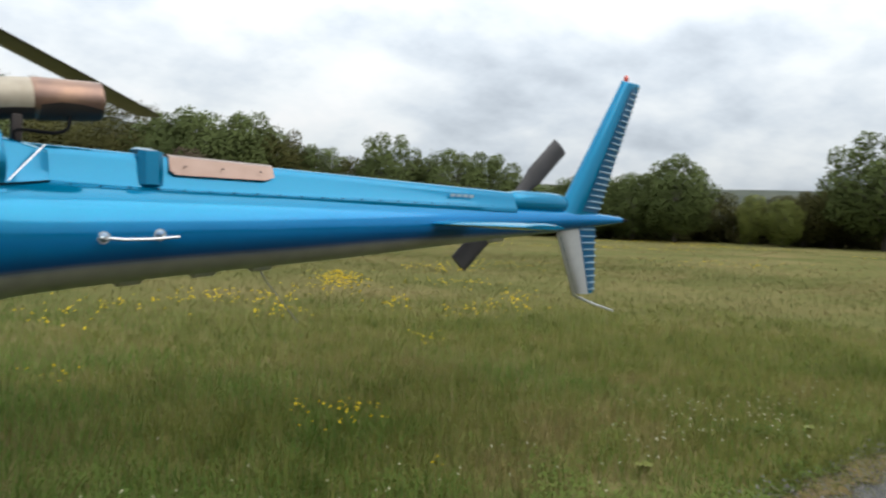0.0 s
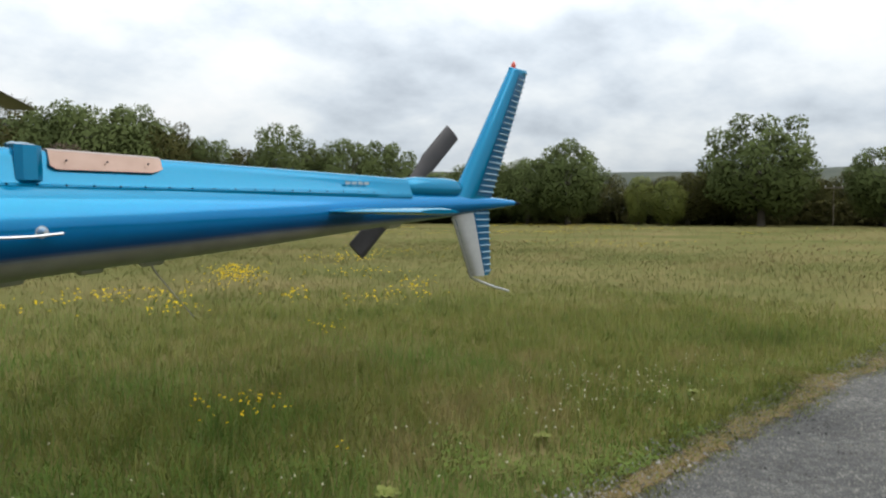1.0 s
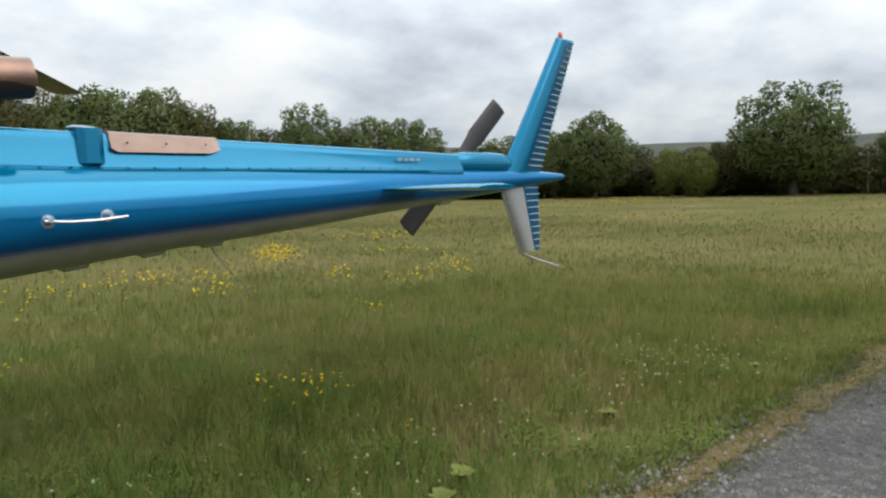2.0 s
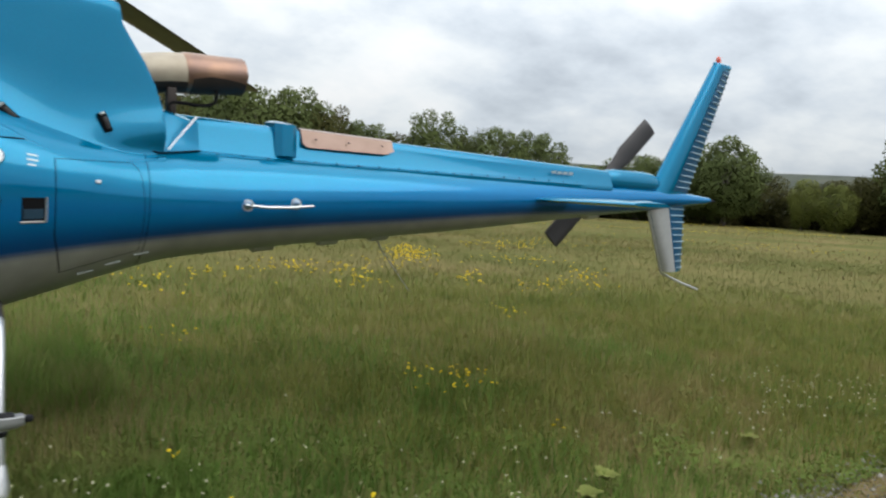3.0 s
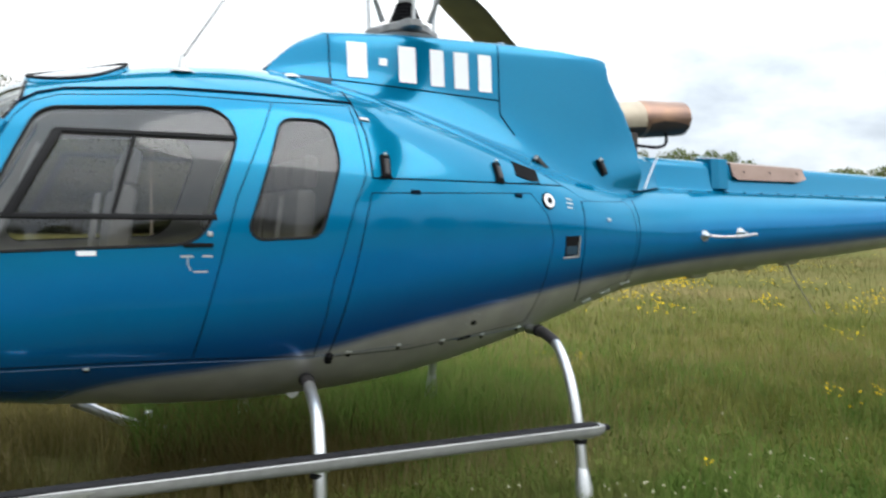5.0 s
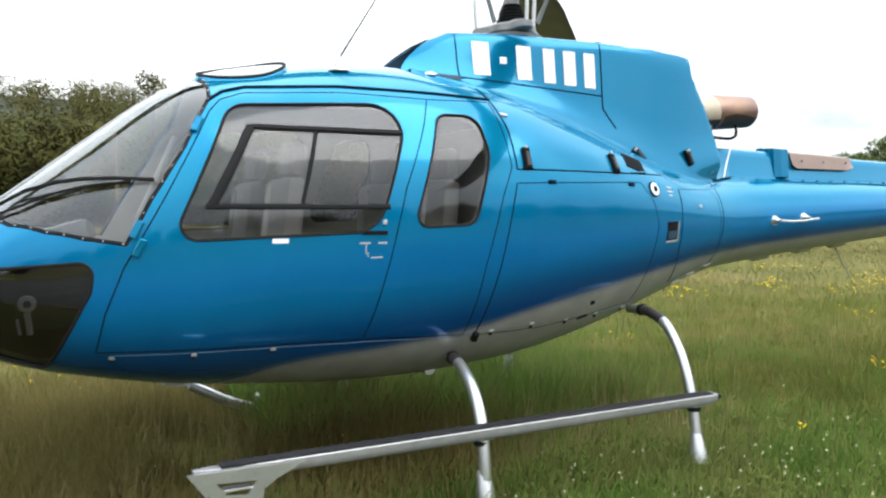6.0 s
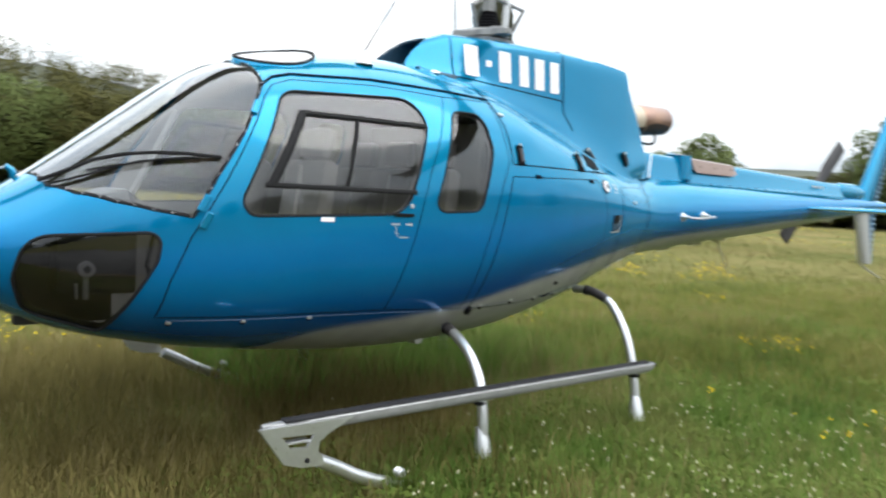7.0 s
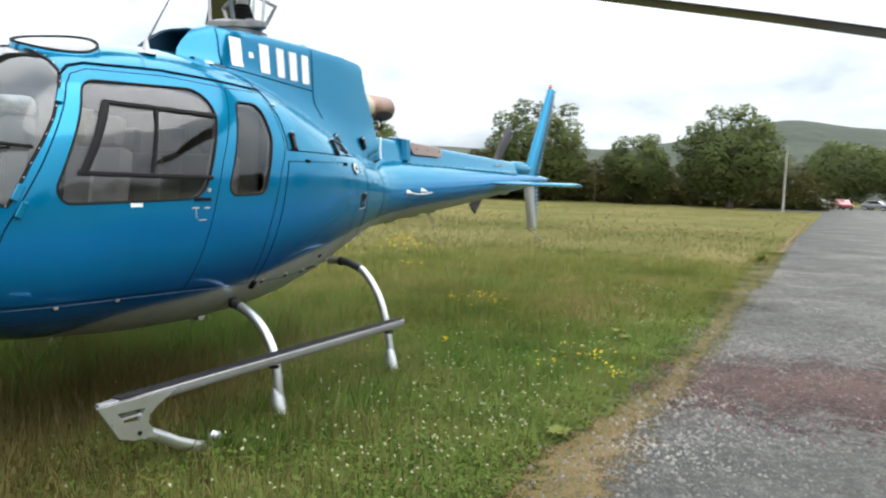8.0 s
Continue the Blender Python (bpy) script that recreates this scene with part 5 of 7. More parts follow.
for az, tip_z in ((45.7, 2.66), (165.6, 2.66), (285.6, 2.53)):
    u = Vector((math.cos(radians(az)), math.sin(radians(az)), 0))
    side = Vector((-u.y, u.x, 0))

    def droop(r):
        k = r / 5.345
        return 3.195 + (tip_z - 3.195) * (0.80 * k + 0.20 * k * k)

    rings = []
    for r, chord, thick in ((0.18, 0.07, 0.05), (0.45, 0.08, 0.04), (0.75, 0.09, 0.035), (0.95, 0.16, 0.03), (1.15, 0.175, 0.024), (2.4, 0.175, 0.022), (3.8, 0.175, 0.021), (5.25, 0.175, 0.018), (5.34, 0.16, 0.012)):
        mid = Vector((3.42, 0, droop(r))) + u * r
        tilt = radians(7 - 5 * r / 5.3)
        ring = []
        for t in np.linspace(0, 2 * math.pi, 17)[:-1]:
            c, s = chord * math.cos(t), thick * math.sin(t) * (1 if math.cos(t) > 0 else 0.7)
            ring.append(mid + side * (c * math.cos(tilt)) + Vector((0, 0, c * math.sin(tilt) + s)))
        rings.append(ring)
    part("rotor_blade", fix(loft(rings)), BLADE, rotor, "long dark main rotor blade")

# skid gear, both sides
for sgn in (-1, 1):
    side = heli
    front = spline([(2.65, sgn * 0.50, 0.73), (2.645, sgn * 0.62, 0.715), (2.64, sgn * 0.74, 0.672), (2.63, sgn * 0.875, 0.585), (2.615, sgn * 0.98, 0.455), (2.605, sgn * 1.03, 0.30), (2.60, sgn * 1.06, 0.06)], 5)
    rear = spline([(4.08, sgn * 0.40, 0.87), (4.08, sgn * 0.52, 0.876), (4.075, sgn * 0.62, 0.862), (4.07, sgn * 0.74, 0.815), (4.06, sgn * 0.85, 0.705), (4.05, sgn * 0.935, 0.57), (4.045, sgn * 1.0, 0.38), (4.045, sgn * 1.06, 0.06)], 5)
    part("front_leg", tube(front, 0.031, 14), STEEL, side, "bowed bright aluminium cross tube leg")
    part("rear_leg", tube(rear, 0.030, 14), STEEL, side, "bowed bright aluminium cross tube leg")
    part("leg_sleeve", tube(front[5:9], 0.0335, 14), LATCH, side, "dark rubber sleeve at the leg's root")
    part("leg_sleeve", tube(rear[5:15], 0.0315, 14), LATCH, side, "dark rubber sleeve at the leg's root")
    for x in (2.60, 4.045):
        # the shoe leans outwards with the leg's foot
        lean = (lambda z: sgn * (1.06 - 0.2 * (z - 0.06)))
        shoe = [(0.21, 0.0315), (0.19, 0.036), (0.12, 0.046), (0.04, 0.053)]
        part("leg_shoe", tube([(x, lean(z), z) for z, r in shoe], [r for z, r in shoe], 14), STEEL, side, "flared leg shoe")
        part("step_clamp", box(x, sgn * 1.035, 0.385, 0.075, 0.10, 0.018, 0.006), STEEL, side, "step clamp")
        part("clamp_band", lathe([(0.033, 0.335), (0.039, 0.34), (0.039, 0.355), (0.033, 0.36)], (x, sgn * 1.012, 0), "z", 14), RUBBER, side)
    # the level run is sunk into the ground to stay out of the camera's view
    part("skid_tube", tube([(1.50, sgn * 1.06, 0.225), (1.60, sgn * 1.06, 0.175), (1.72, sgn * 1.06, 0.108), (1.84, sgn * 1.06, 0.055), (2.0, sgn * 1.06, 0.0), (2.2, sgn * 1.06, -0.05), (2.4, sgn * 1.06, -0.09), (4.2, sgn * 1.06, -0.09), (4.3, sgn * 1.06, -0.09)], 0.034, 12), STEEL, side, "long aluminium skid tube lying in the grass")
    # step: a D-shaped bar with a dark gripping top
    prof = [(-0.034, 0.0), (-0.038, -0.005), (-0.038, -0.030), (-0.034, -0.048), (-0.022, -0.058), (0.0, -0.060), (0.022, -0.058), (0.034, -0.048), (0.038, -0.030), (0.038, -0.005), (0.034, 0.0)]
    step_rings = [[(x, sgn * 1.075 + k * a, 0.445 + k * b) for a, b in prof] for x, k in ((1.19, 0.35), (1.26, 0.62), (1.45, 0.92), (1.62, 1.0), (4.10, 1.0), (4.14, 0.8))]
    step = part("step_bar", fix(loft(step_rings)), STEP_METAL, side, "long grey step bar over the skid")
    part("step_grip", box(2.70, sgn * 1.075, 0.449, 2.80, 0.066, 0.012, 0.003), STEP_TOP, step, "black grip strip")
    part("step_plug", box(4.155, sgn * 1.075, 0.425, 0.05, 0.045, 0.03, 0.01), RUBBER, step)
    # front bracket plate with a slot
    outer = [(1.16, 0.435), (1.66, 0.43), (1.60, 0.40), (1.53, 0.37), (1.475, 0.33), (1.47, 0.29), (1.50, 0.255), (1.50, 0.215), (1.38, 0.225), (1.29, 0.255)]
    slot = [(1.275, 0.385), (1.45, 0.375), (1.425, 0.34), (1.41, 0.315), (1.32, 0.325), (1.305, 0.35)]
    bm = bmesh.new()
    y0, y1 = sgn * 1.115, sgn * 1.095
    rows = {}
    for tag, y in (("a", y0), ("b", y1)):
        vo = [bm.verts.new((x, y, z)) for x, z in outer]
        vi = [bm.verts.new((x, y, z)) for x, z in slot]
        es = [bm.edges.new((v[i], v[(i + 1) % len(v)])) for v in (vo, vi) for i in range(len(v))]
        bmesh.ops.triangle_fill(bm, use_beauty=True, edges=es)
        rows[tag] = (vo, vi)
    for k in (0, 1):
        a, b = rows["a"][k], rows["b"][k]
        for i in range(len(a)):
            bm.faces.new((a[i], a[(i + 1) % len(a)], b[(i + 1) % len(b)], b[i]))
    bracket = part("front_bracket", fix(bm), STEEL, side, "bright slotted bracket plate at the skid's front")
    part("bracket_web", box(1.37, sgn * 1.08, 0.345, 0.12, 0.05, 0.012, 0.003), STEEL, bracket)
    part("bracket_bolt", lathe([(0.012, -0.012), (0.012, 0.012)], (1.41, sgn * 1.11, 0.255), "y", 8), RUBBER, bracket)
    part("towing_eye", lathe([(0.020, -0.03), (0.030, -0.012), (0.022, 0.0), (0.030, 0.012), (0.020, 0.03)], (1.97, sgn * 1.10, 0.085), "y", 10), STEEL, side, "bright ground-handling fitting")
    part("cross_tube", tube([(2.64, 0, 0.58), (2.64, sgn * 0.36, 0.60)], 0.036, 10), STEEL, side)
    for x, z, y in ((2.645, 0.715, 0.63), (4.08, 0.88, 0.52)):
        part("leg_collar", lathe([(0.03, -0.018), (0.038, -0.012), (0.038, 0.012), (0.03, 0.018)], (x, sgn * y, z - 0.005), "y", 12), RUBBER, side, "dark leg collar")

# the far skid gear is shifted and raised to fit the camera's view
for ob in heli.children:
    if ob.name.split(".")[0] in ("front_leg", "rear_leg", "leg_sleeve", "leg_shoe", "step_clamp", "clamp_band", "skid_tube", "step_bar", "front_bracket", "towing_eye", "leg_collar") and ob.data.vertices[0].co.y > 0:
        ob.location += Vector((0.05, 0.05, 0.10))

# windscreen post, rivets, wiper, pitot, door mirror
post_pts = [Vector(body(x, 0)) + Vector((0, 0, 0.006)) for x in np.linspace(0.40, 1.41, 26)]
part("screen_post", fix(loft([[p + Vector((0, dy, dz)) for dy, dz in ((-0.024, -0.010), (-0.020, 0.002), (0.020, 0.002), (0.024, -0.010))] for p in post_pts])), SILVER, heli, "pale centre post of the windscreen")


def rivets(outline, owner, out, gap):
    run, last, shared = 0.0, None, None
    for x, s in resample(outline, 0.01):
        p = on_body(x, s, out)
        run += (p - last).length if last is not None else 0
        last = p
        if run < gap:
            continue
        run = 0.0
        m = normal_at(x, s / TWO).to_track_quat("Z", "Y").to_matrix().to_4x4()
        m.translation = p
        if shared is None:
            shared = part("rivet", lathe([(0.0036, -0.003), (0.003, 0.002), (0.0012, 0.003)], (0, 0, 0), "z", 6), STEEL, owner)
            shared.matrix_basis = m
        else:
            piece("rivet", shared.data, m, owner)


for side in ("port", "starboard"):
    rivets(open_edge(WINDSCREEN) if side == "port" else mirror(open_edge(WINDSCREEN)), shell[("windscreen", side)], 0.007, 0.075)

wiper_arm = [on_body(x, angle_at(x, z) * TWO, out) for x, z, out in ((0.44, 1.475, 0.03), (0.563, 1.53, 0.045), (0.632, 1.571, 0.045), (0.749, 1.610, 0.045), (0.847, 1.630, 0.04), (0.963, 1.640, 0.035), (1.11, 1.64, 0.025))]
wiper = part("wiper", tube(wiper_arm, 0.009, 8), RUBBER, heli, "black windscreen wiper")
part("wiper_blade", tube([on_body(x, angle_at(x, z) * TWO, 0.02) for x, z in ((0.60, 1.540), (0.70, 1.568), (0.80, 1.597), (0.894, 1.616), (1.02, 1.630))], 0.007, 6), RUBBER, wiper)
part("wiper_blade", tube([on_body(x, angle_at(x, z) * TWO, 0.015) for x, z in ((0.47, 1.475), (0.56, 1.51), (0.70, 1.568))], 0.006, 6), RUBBER, wiper)
probe = part("pitot_probe", tube([(0.425, 0.12, 1.47), (0.40, 0.12, 1.535), (0.372, 0.12, 1.555)], [0.023, 0.018, 0.013], 8), PLAIN_BLUE, heli, "small pitot probe on the nose")
part("probe_tip", tube([(0.38, 0.12, 1.55), (0.30, 0.12, 1.525)], 0.006, 8), STEP_METAL, probe)

# roof: oval hatch rail and whip aerial
def roof_oval(k, up=None):
    """An oval on the curved roof, raised a little on its inner side."""
    turn = np.linspace(0, 2 * math.pi, 41)[:-1]
    ring = [(1.605 + 0.225 * k * math.cos(t), -0.26 + 0.20 * k * math.sin(t), 0.006 + 0.013 * (1 + k * math.sin(t))) for t in turn]
    return [(x, y, body_z(x, y) + (-0.004 if up is None else up + lift)) for x, y, lift in ring]


part("roof_window_collar", fix(loft([roof_oval(1.06), roof_oval(1.02, 0.0), roof_oval(0.96, 0.001)], True, False)), PLAIN_BLUE, heli, "blue collar of the roof window")
# opaque pane; the bright sky in the glass is put into its pale colour
pane = part("roof_window", fix(loft([roof_oval(0.97, 0.0), roof_oval(0.6, 0.004), roof_oval(0.2, 0.005)])), SILVER, heli, "pale oval roof window")
rim = roof_oval(0.985, 0.004)
part("window_seal", tube(rim + rim[:2], 0.0085, 8), RUBBER, pane)
aerial = part("roof_aerial", lathe([(0.060, 0), (0.055, 0.012), (0.026, 0.022), (0.016, 0.06), (0.009, 0.09)], (2.07, -0.44, body_z(2.07, 0.44) - 0.006), "z", 12), SILVER, heli, "pale grey aerial foot")
part("aerial_whip", tube([(2.07, -0.44, body_z(2.07, 0.44) + 0.06), (2.26, -0.43, 2.60), (2.48, -0.42, 2.95)], [0.006, 0.0045, 0.003], 6), LATCH, aerial)
part("roof_knob", lathe([(0.034, 0), (0.034, 0.026), (0.02, 0.036)], (4.02, -0.12, 2.605), "z", 12), DEEP_BLUE, cowl)
# a bright highlight on the roof, built as a low white dome
part("roof_glint", lathe([(0.045, 0), (0.040, 0.010), (0.02, 0.018)], (2.62, -0.40, body_z(2.62, 0.40) - 0.005), "z", 14), WHITE, heli, "small white dome aerial")


# latches, ports, badges on the flank
def stud(name, x, z, w, h, depth, mat, owner=heli, label="", sides=(-1, 1), turn=0.0):
    """A small block that sits flush on the body."""
    a = angle_at(x, z)
    for sgn in sides:
        n = normal_at(x, sgn * abs(a))
        p = Vector(body(x, sgn * abs(a)))
        fwd = Vector((1, 0, 0))
        fwd = (fwd - n * fwd.dot(n)).normalized()
        up = n.cross(fwd) if n.cross(fwd).z > 0 else fwd.cross(n)
        m = Matrix((fwd, n, up)).transposed().to_4x4()
        m.translation = p
        bm = bmesh.new()
        bmesh.ops.create_cube(bm, size=1, matrix=m @ pose(0, 0, 0, 0, turn, 0) @ Matrix.Diagonal((w, depth * 2, h, 1)))
        bmesh.ops.bevel(bm, geom=list(bm.edges), offset=min(w, h, depth) * 0.25, segments=1, affect="EDGES")
        part(name, fix(bm), mat, owner, label, False)


for x in (2.99, 3.70):
    stud("cowl_latch", x, 1.79, 0.048, 0.12, 0.018, BLACK, heli, "black rubber cowling latch")
    stud("latch_pull", x, 1.845, 0.014, 0.016, 0.026, SILVER)
    stud("latch_strap", x + 0.004, 1.785, 0.026, 0.085, 0.023, LATCH)
    stud("latch_foot", x, 1.735, 0.06, 0.014, 0.016, BLACK)
stud("cooling_port", 3.93, 1.80, 0.18, 0.11, 0.003, BLACK, heli, "black cooling air slot", turn=5)
stud("port_frame", 3.93, 1.742, 0.18, 0.010, 0.008, PLAIN_BLUE, turn=-12)
stud("port_duct", 4.235, 1.355, 0.10, 0.05, 0.0045, INTAKE)
stud("square_port", 4.235, 1.38, 0.115, 0.118, 0.003, BLACK, heli, "square dark vent with thin rim")
for dx, dz, w, h in ((0, -0.066, 0.125, 0.010), (0.062, 0, 0.008, 0.125)):
    stud("port_rim", 4.235 + dx, 1.38 + dz, w, h, 0.006, SILVER)
for x in (3.15, 3.82):
    stud("hatch_hinge", x, 1.665, 0.05, 0.022, 0.012, SEAM, shell[("baggage_hatch", "port")], "", (-1,))
stud("hatch_lock", 4.56, 1.535, 0.03, 0.02, 0.012, STEEL, shell[("boom_hatch", "port")], "bright lock", (-1,))
stud("door_handle", 2.09, 1.405, 0.13, 0.018, 0.012, BLACK, shell[("front_door", "port")], "recessed black door handle", (-1,))
stud("door_lock", 2.14, 1.455, 0.022, 0.022, 0.010, STEEL, shell[("front_door", "port")], "round lock", (-1,))
stud("door_sticker", 1.635, 1.372, 0.075, 0.022, 0.003, WHITE, shell[("front_door", "port")], "small white sticker", (-1,))
for x, z, w, h in ((2.04, 1.355, 0.055, 0.010), (2.13, 1.355, 0.045, 0.010), (2.045, 1.325, 0.006, 0.045), (2.055, 1.30, 0.006, 0.02), (2.10, 1.285, 0.06, 0.008)):
    stud("handle_marking", x, z, w, h, 0.0025, SILVER, shell[("front_door", "port")], "", (-1,))
stud("door_pull", 1.04, 1.35, 0.032, 0.085, 0.018, PLAIN_BLUE, heli, "", turn=25)
for x, z in ((1.03, 1.43), (1.30, 1.90)):
    stud("door_hinge", x, z, 0.034, 0.085, 0.016, PLAIN_BLUE, shell[("front_door", "port")], "blue door hinge", (-1,), 28)
for x in (0.93, 1.27, 1.63):
    stud("seam_latch", x, 0.855, 0.024, 0.014, 0.008, STEEL)
    stud("latch_gap", x, 0.842, 0.022, 0.008, 0.006, SEAM)
for x, z in ((2.84, 0.852), (3.118, 0.869), (3.398, 0.868), (3.685, 0.877), (3.981, 0.888)):
    stud("seam_latch", x, z + 0.004, 0.034, 0.012, 0.006, STEEL)
    stud("latch_hook", x, z - 0.012, 0.016, 0.022, 0.008, BLACK)
stud("drain_slot", 3.549, 0.872, 0.09, 0.014, 0.008, BLACK)
stud("hook_point", 2.735, 0.835, 0.035, 0.06, 0.025, BLACK, heli, "dark tie-down lug", (-1,))
stud("strobe_foot", 2.92, 2.03, 0.05, 0.02, 0.008, SILVER)
for x, z in ((4.86, 1.125), (4.55, 1.02), (4.70, 1.07)):
    stud("hatch_catch", x, z, 0.09, 0.010, 0.006, SILVER, heli, "", (-1,))
for k in range(7):
    t = 2 * math.pi * k / 7
    stud("vent_hole", 3.57 + 0.045 * math.cos(t), 0.975 + 0.045 * math.sin(t), 0.010, 0.010, 0.004, SILVER, heli, "", (-1,))
stud("vent_plug", 3.575, 0.965, 0.03, 0.025, 0.012, BLACK, heli, "small black drain plug", (-1,))
for x, z, w in ((4.23, 1.655, 0.055), (4.23, 1.63, 0.06), (4.225, 1.605, 0.045)):
    stud("faint_marking", x, z, w, 0.010, 0.002, SILVER, heli, "", (-1,))
for k in range(4):
    x = 8.38 + 0.07 * k
    part("faint_marking", box(x, -0.118 + 0.009 * (x - 8.38), 1.82, 0.05, 0.004, 0.022, 0), SILVER, boom, "", False)


def filler_cap(x, z):
    a = -abs(angle_at(x, z))
    n = normal_at(x, a)
    p = Vector(body(x, a))
    q = n.to_track_quat("Z", "Y").to_matrix().to_4x4()
    q.translation = p
    cap = None
    for r, h, mat, lab in ((0.050, 0.008, BLACK, "round black and white fuel filler cap"), (0.043, 0.012, WHITE, "white ring"), (0.020, 0.016, BLACK, "black centre")):
        bm = lathe([(r, -0.01), (r, h - 0.003), (r * 0.93, h)], (0, 0, 0), "z", 24)
        bm.transform(q)
        cap = part("filler_cap" if cap is None else "cap_ring", bm, mat, cap or heli, lab)


filler_cap(4.05, 1.64)
lamp_spot = part("landing_lamp", lathe([(0.016, -0.012), (0.036, -0.012), (0.038, 0.01), (0.03, 0.04), (0.012, 0.05)], (0.60, -0.46, 1.10), "y", 16), WHITE, heli, "round lamp behind the chin window")
part("lamp_lens", lathe([(0.017, -0.014), (0.017, -0.008)], (0.60, -0.46, 1.10), "y", 14), PANEL, lamp_spot, "dark lens")
part("lamp_stalk", tube([(0.60, -0.45, 1.06), (0.61, -0.42, 0.96)], 0.013, 8), WHITE, lamp_spot)
part("lamp_arm", tube([(0.56, -0.44, 1.03), (0.57, -0.42, 0.96)], 0.007, 6), WHITE, lamp_spot)

# sliding pane frames in the door windows
for side in ("port", "starboard"):
    way = (lambda o: o) if side == "port" else mirror
    owner = shell[("front_door", side)]
    trim("sliding_frame", way(flat_of(resample([(1.53, 1.90), (2.27, 1.895)], 0.03))), 0.0135, RUBBER, owner, False, 0.004, 0.5)
    trim("sliding_frame", way(flat_of(resample([(1.34, 1.535), (1.53, 1.90)], 0.03))), 0.022, RUBBER, owner, False, 0.004, 0.4)
    trim("sliding_frame", way(flat_of(resample([(1.31, 1.53), (2.17, 1.53)], 0.03))), 0.0135, RUBBER, owner, False, 0.004, 0.5)
    trim("sliding_frame", way(flat_of(resample([(1.74, 1.545), (1.83, 1.885)], 0.03))), 0.010, RUBBER, owner, False, 0.004, 0.5)

# cabin: floor, bulkhead, panel, seats, sticks
part("cabin_floor", box(1.75, 0, 0.83, 1.3, 0.80, 0.03, 0.005), LINING, heli, "grey cabin floor")
part("rear_bulkhead", box(2.88, 0, 1.45, 0.05, 1.22, 1.06, 0.02), LINING, heli, "grey rear cabin wall")
# dark wall added so no bright grass shows through the smoked chin windows
part("chin_blind", box(0.62, 0, 0.98, 0.46, 0.05, 0.40, 0.01), PANEL, heli, "dark box between the chin windows")
console = part("instrument_panel", fix(loft([[(x, y * w, z) for y, z in ((-1, 0.95), (-1, zt - 0.06), (-0.8, zt), (0.8, zt), (1, zt - 0.06), (1, 0.95))] for x, w, zt in ((0.55, 0.16, 1.30), (0.68, 0.22, 1.42), (0.86, 0.24, 1.47), (0.90, 0.23, 1.44))])), PANEL, heli, "black instrument panel hood")
for y in (-0.12, 0.0, 0.12):
    part("dial", lathe([(0.04, 0), (0.04, 0.006)], (0.903, y, 1.34), "x", 16), SILVER, console)


def seat(x, y, back):
    base = part("cabin_seat", box(x, y, 1.02, 0.46, 0.46, 0.12, 0.035), SEAT, heli, "grey cloth cabin seat")
    part("seat_pan", box(x, y, 0.89, 0.38, 0.40, 0.15, 0.02), LINING, base)
    part("backrest", box(x + 0.24, y, 1.36, 0.11, 0.44, 0.64, 0.04, pose(0, 0, 0, 0, back, 0)), SEAT, base)
    part("headrest", box(x + 0.31, y, 1.77, 0.08, 0.26, 0.17, 0.03, pose(0, 0, 0, 0, back, 0)), SEAT, base)
    part("seat_belt", tube([(x + 0.17, y - 0.08, 1.64), (x + 0.13, y - 0.09, 1.35), (x + 0.12, y - 0.02, 1.10)], 0.012, 6, flat=0.3), LINING, base, "pale shoulder belt")


for y in (-0.38, 0.38):
    seat(1.52, y, 8)
for y in (-0.42, 0.0, 0.42):
    seat(2.38, y, 5)
for y in (-0.36, 0.36):
    part("cyclic_stick", tube([(1.22, y, 0.82), (1.16, y, 1.02), (1.20, y, 1.22), (1.18, y, 1.30)], 0.014, 8), BLACK, heli, "black cyclic stick")
    part("door_frame_bar", tube([(1.18, 1.6 * y * 1.25, 1.42), (1.40, 1.6 * y, 1.95)], 0.02, 8), LINING, heli)

# ---- trees, poles, cars ----
def crown_cloud(rng, count, lobes, leaf, squash=0.75):
    """Leaves on the outer part of many overlapping lobes: places and triangles."""
    verts = []
    per = rng.multinomial(count, [w for *_, w in lobes])
    for (cx, cy, cz, r, _), n in zip(lobes, per):
        d = rng.normal(size=(n, 3))
        d /= np.linalg.norm(d, axis=1)[:, None]
        rad = r * (0.60 + 0.46 * rng.random(n) ** 0.8) * (1 + 0.16 * np.sin(5 * d[:, 0] + cx) * np.cos(4 * d[:, 2] + cy))
        p = np.array([cx, cy, cz]) + d * rad[:, None] * np.array([1, 1, squash])
        u = rng.normal(size=(n, 3))
        u /= np.linalg.norm(u, axis=1)[:, None]
        v = np.cross(u, d + 0.6 * rng.normal(size=(n, 3)))
        v /= np.linalg.norm(v, axis=1)[:, None] + 1e-9
        v *= np.where((np.cross(u, v) * d).sum(1) < 0, -1.0, 1.0)[:, None]
        s = leaf * (0.5 + rng.random(n))[:, None]
        quad = np.stack([p - u * s, p - v * s * 0.7, p + u * s, p + v * s * 0.7], 1)
        verts.append(quad)
    q = np.concatenate(verts)
    n = len(q)
    base = np.arange(n)[:, None] * 4
    tris = [base + [0, 1, 2], base + [0, 2, 3]]
    return q.reshape(-1, 3), np.concatenate(tris)


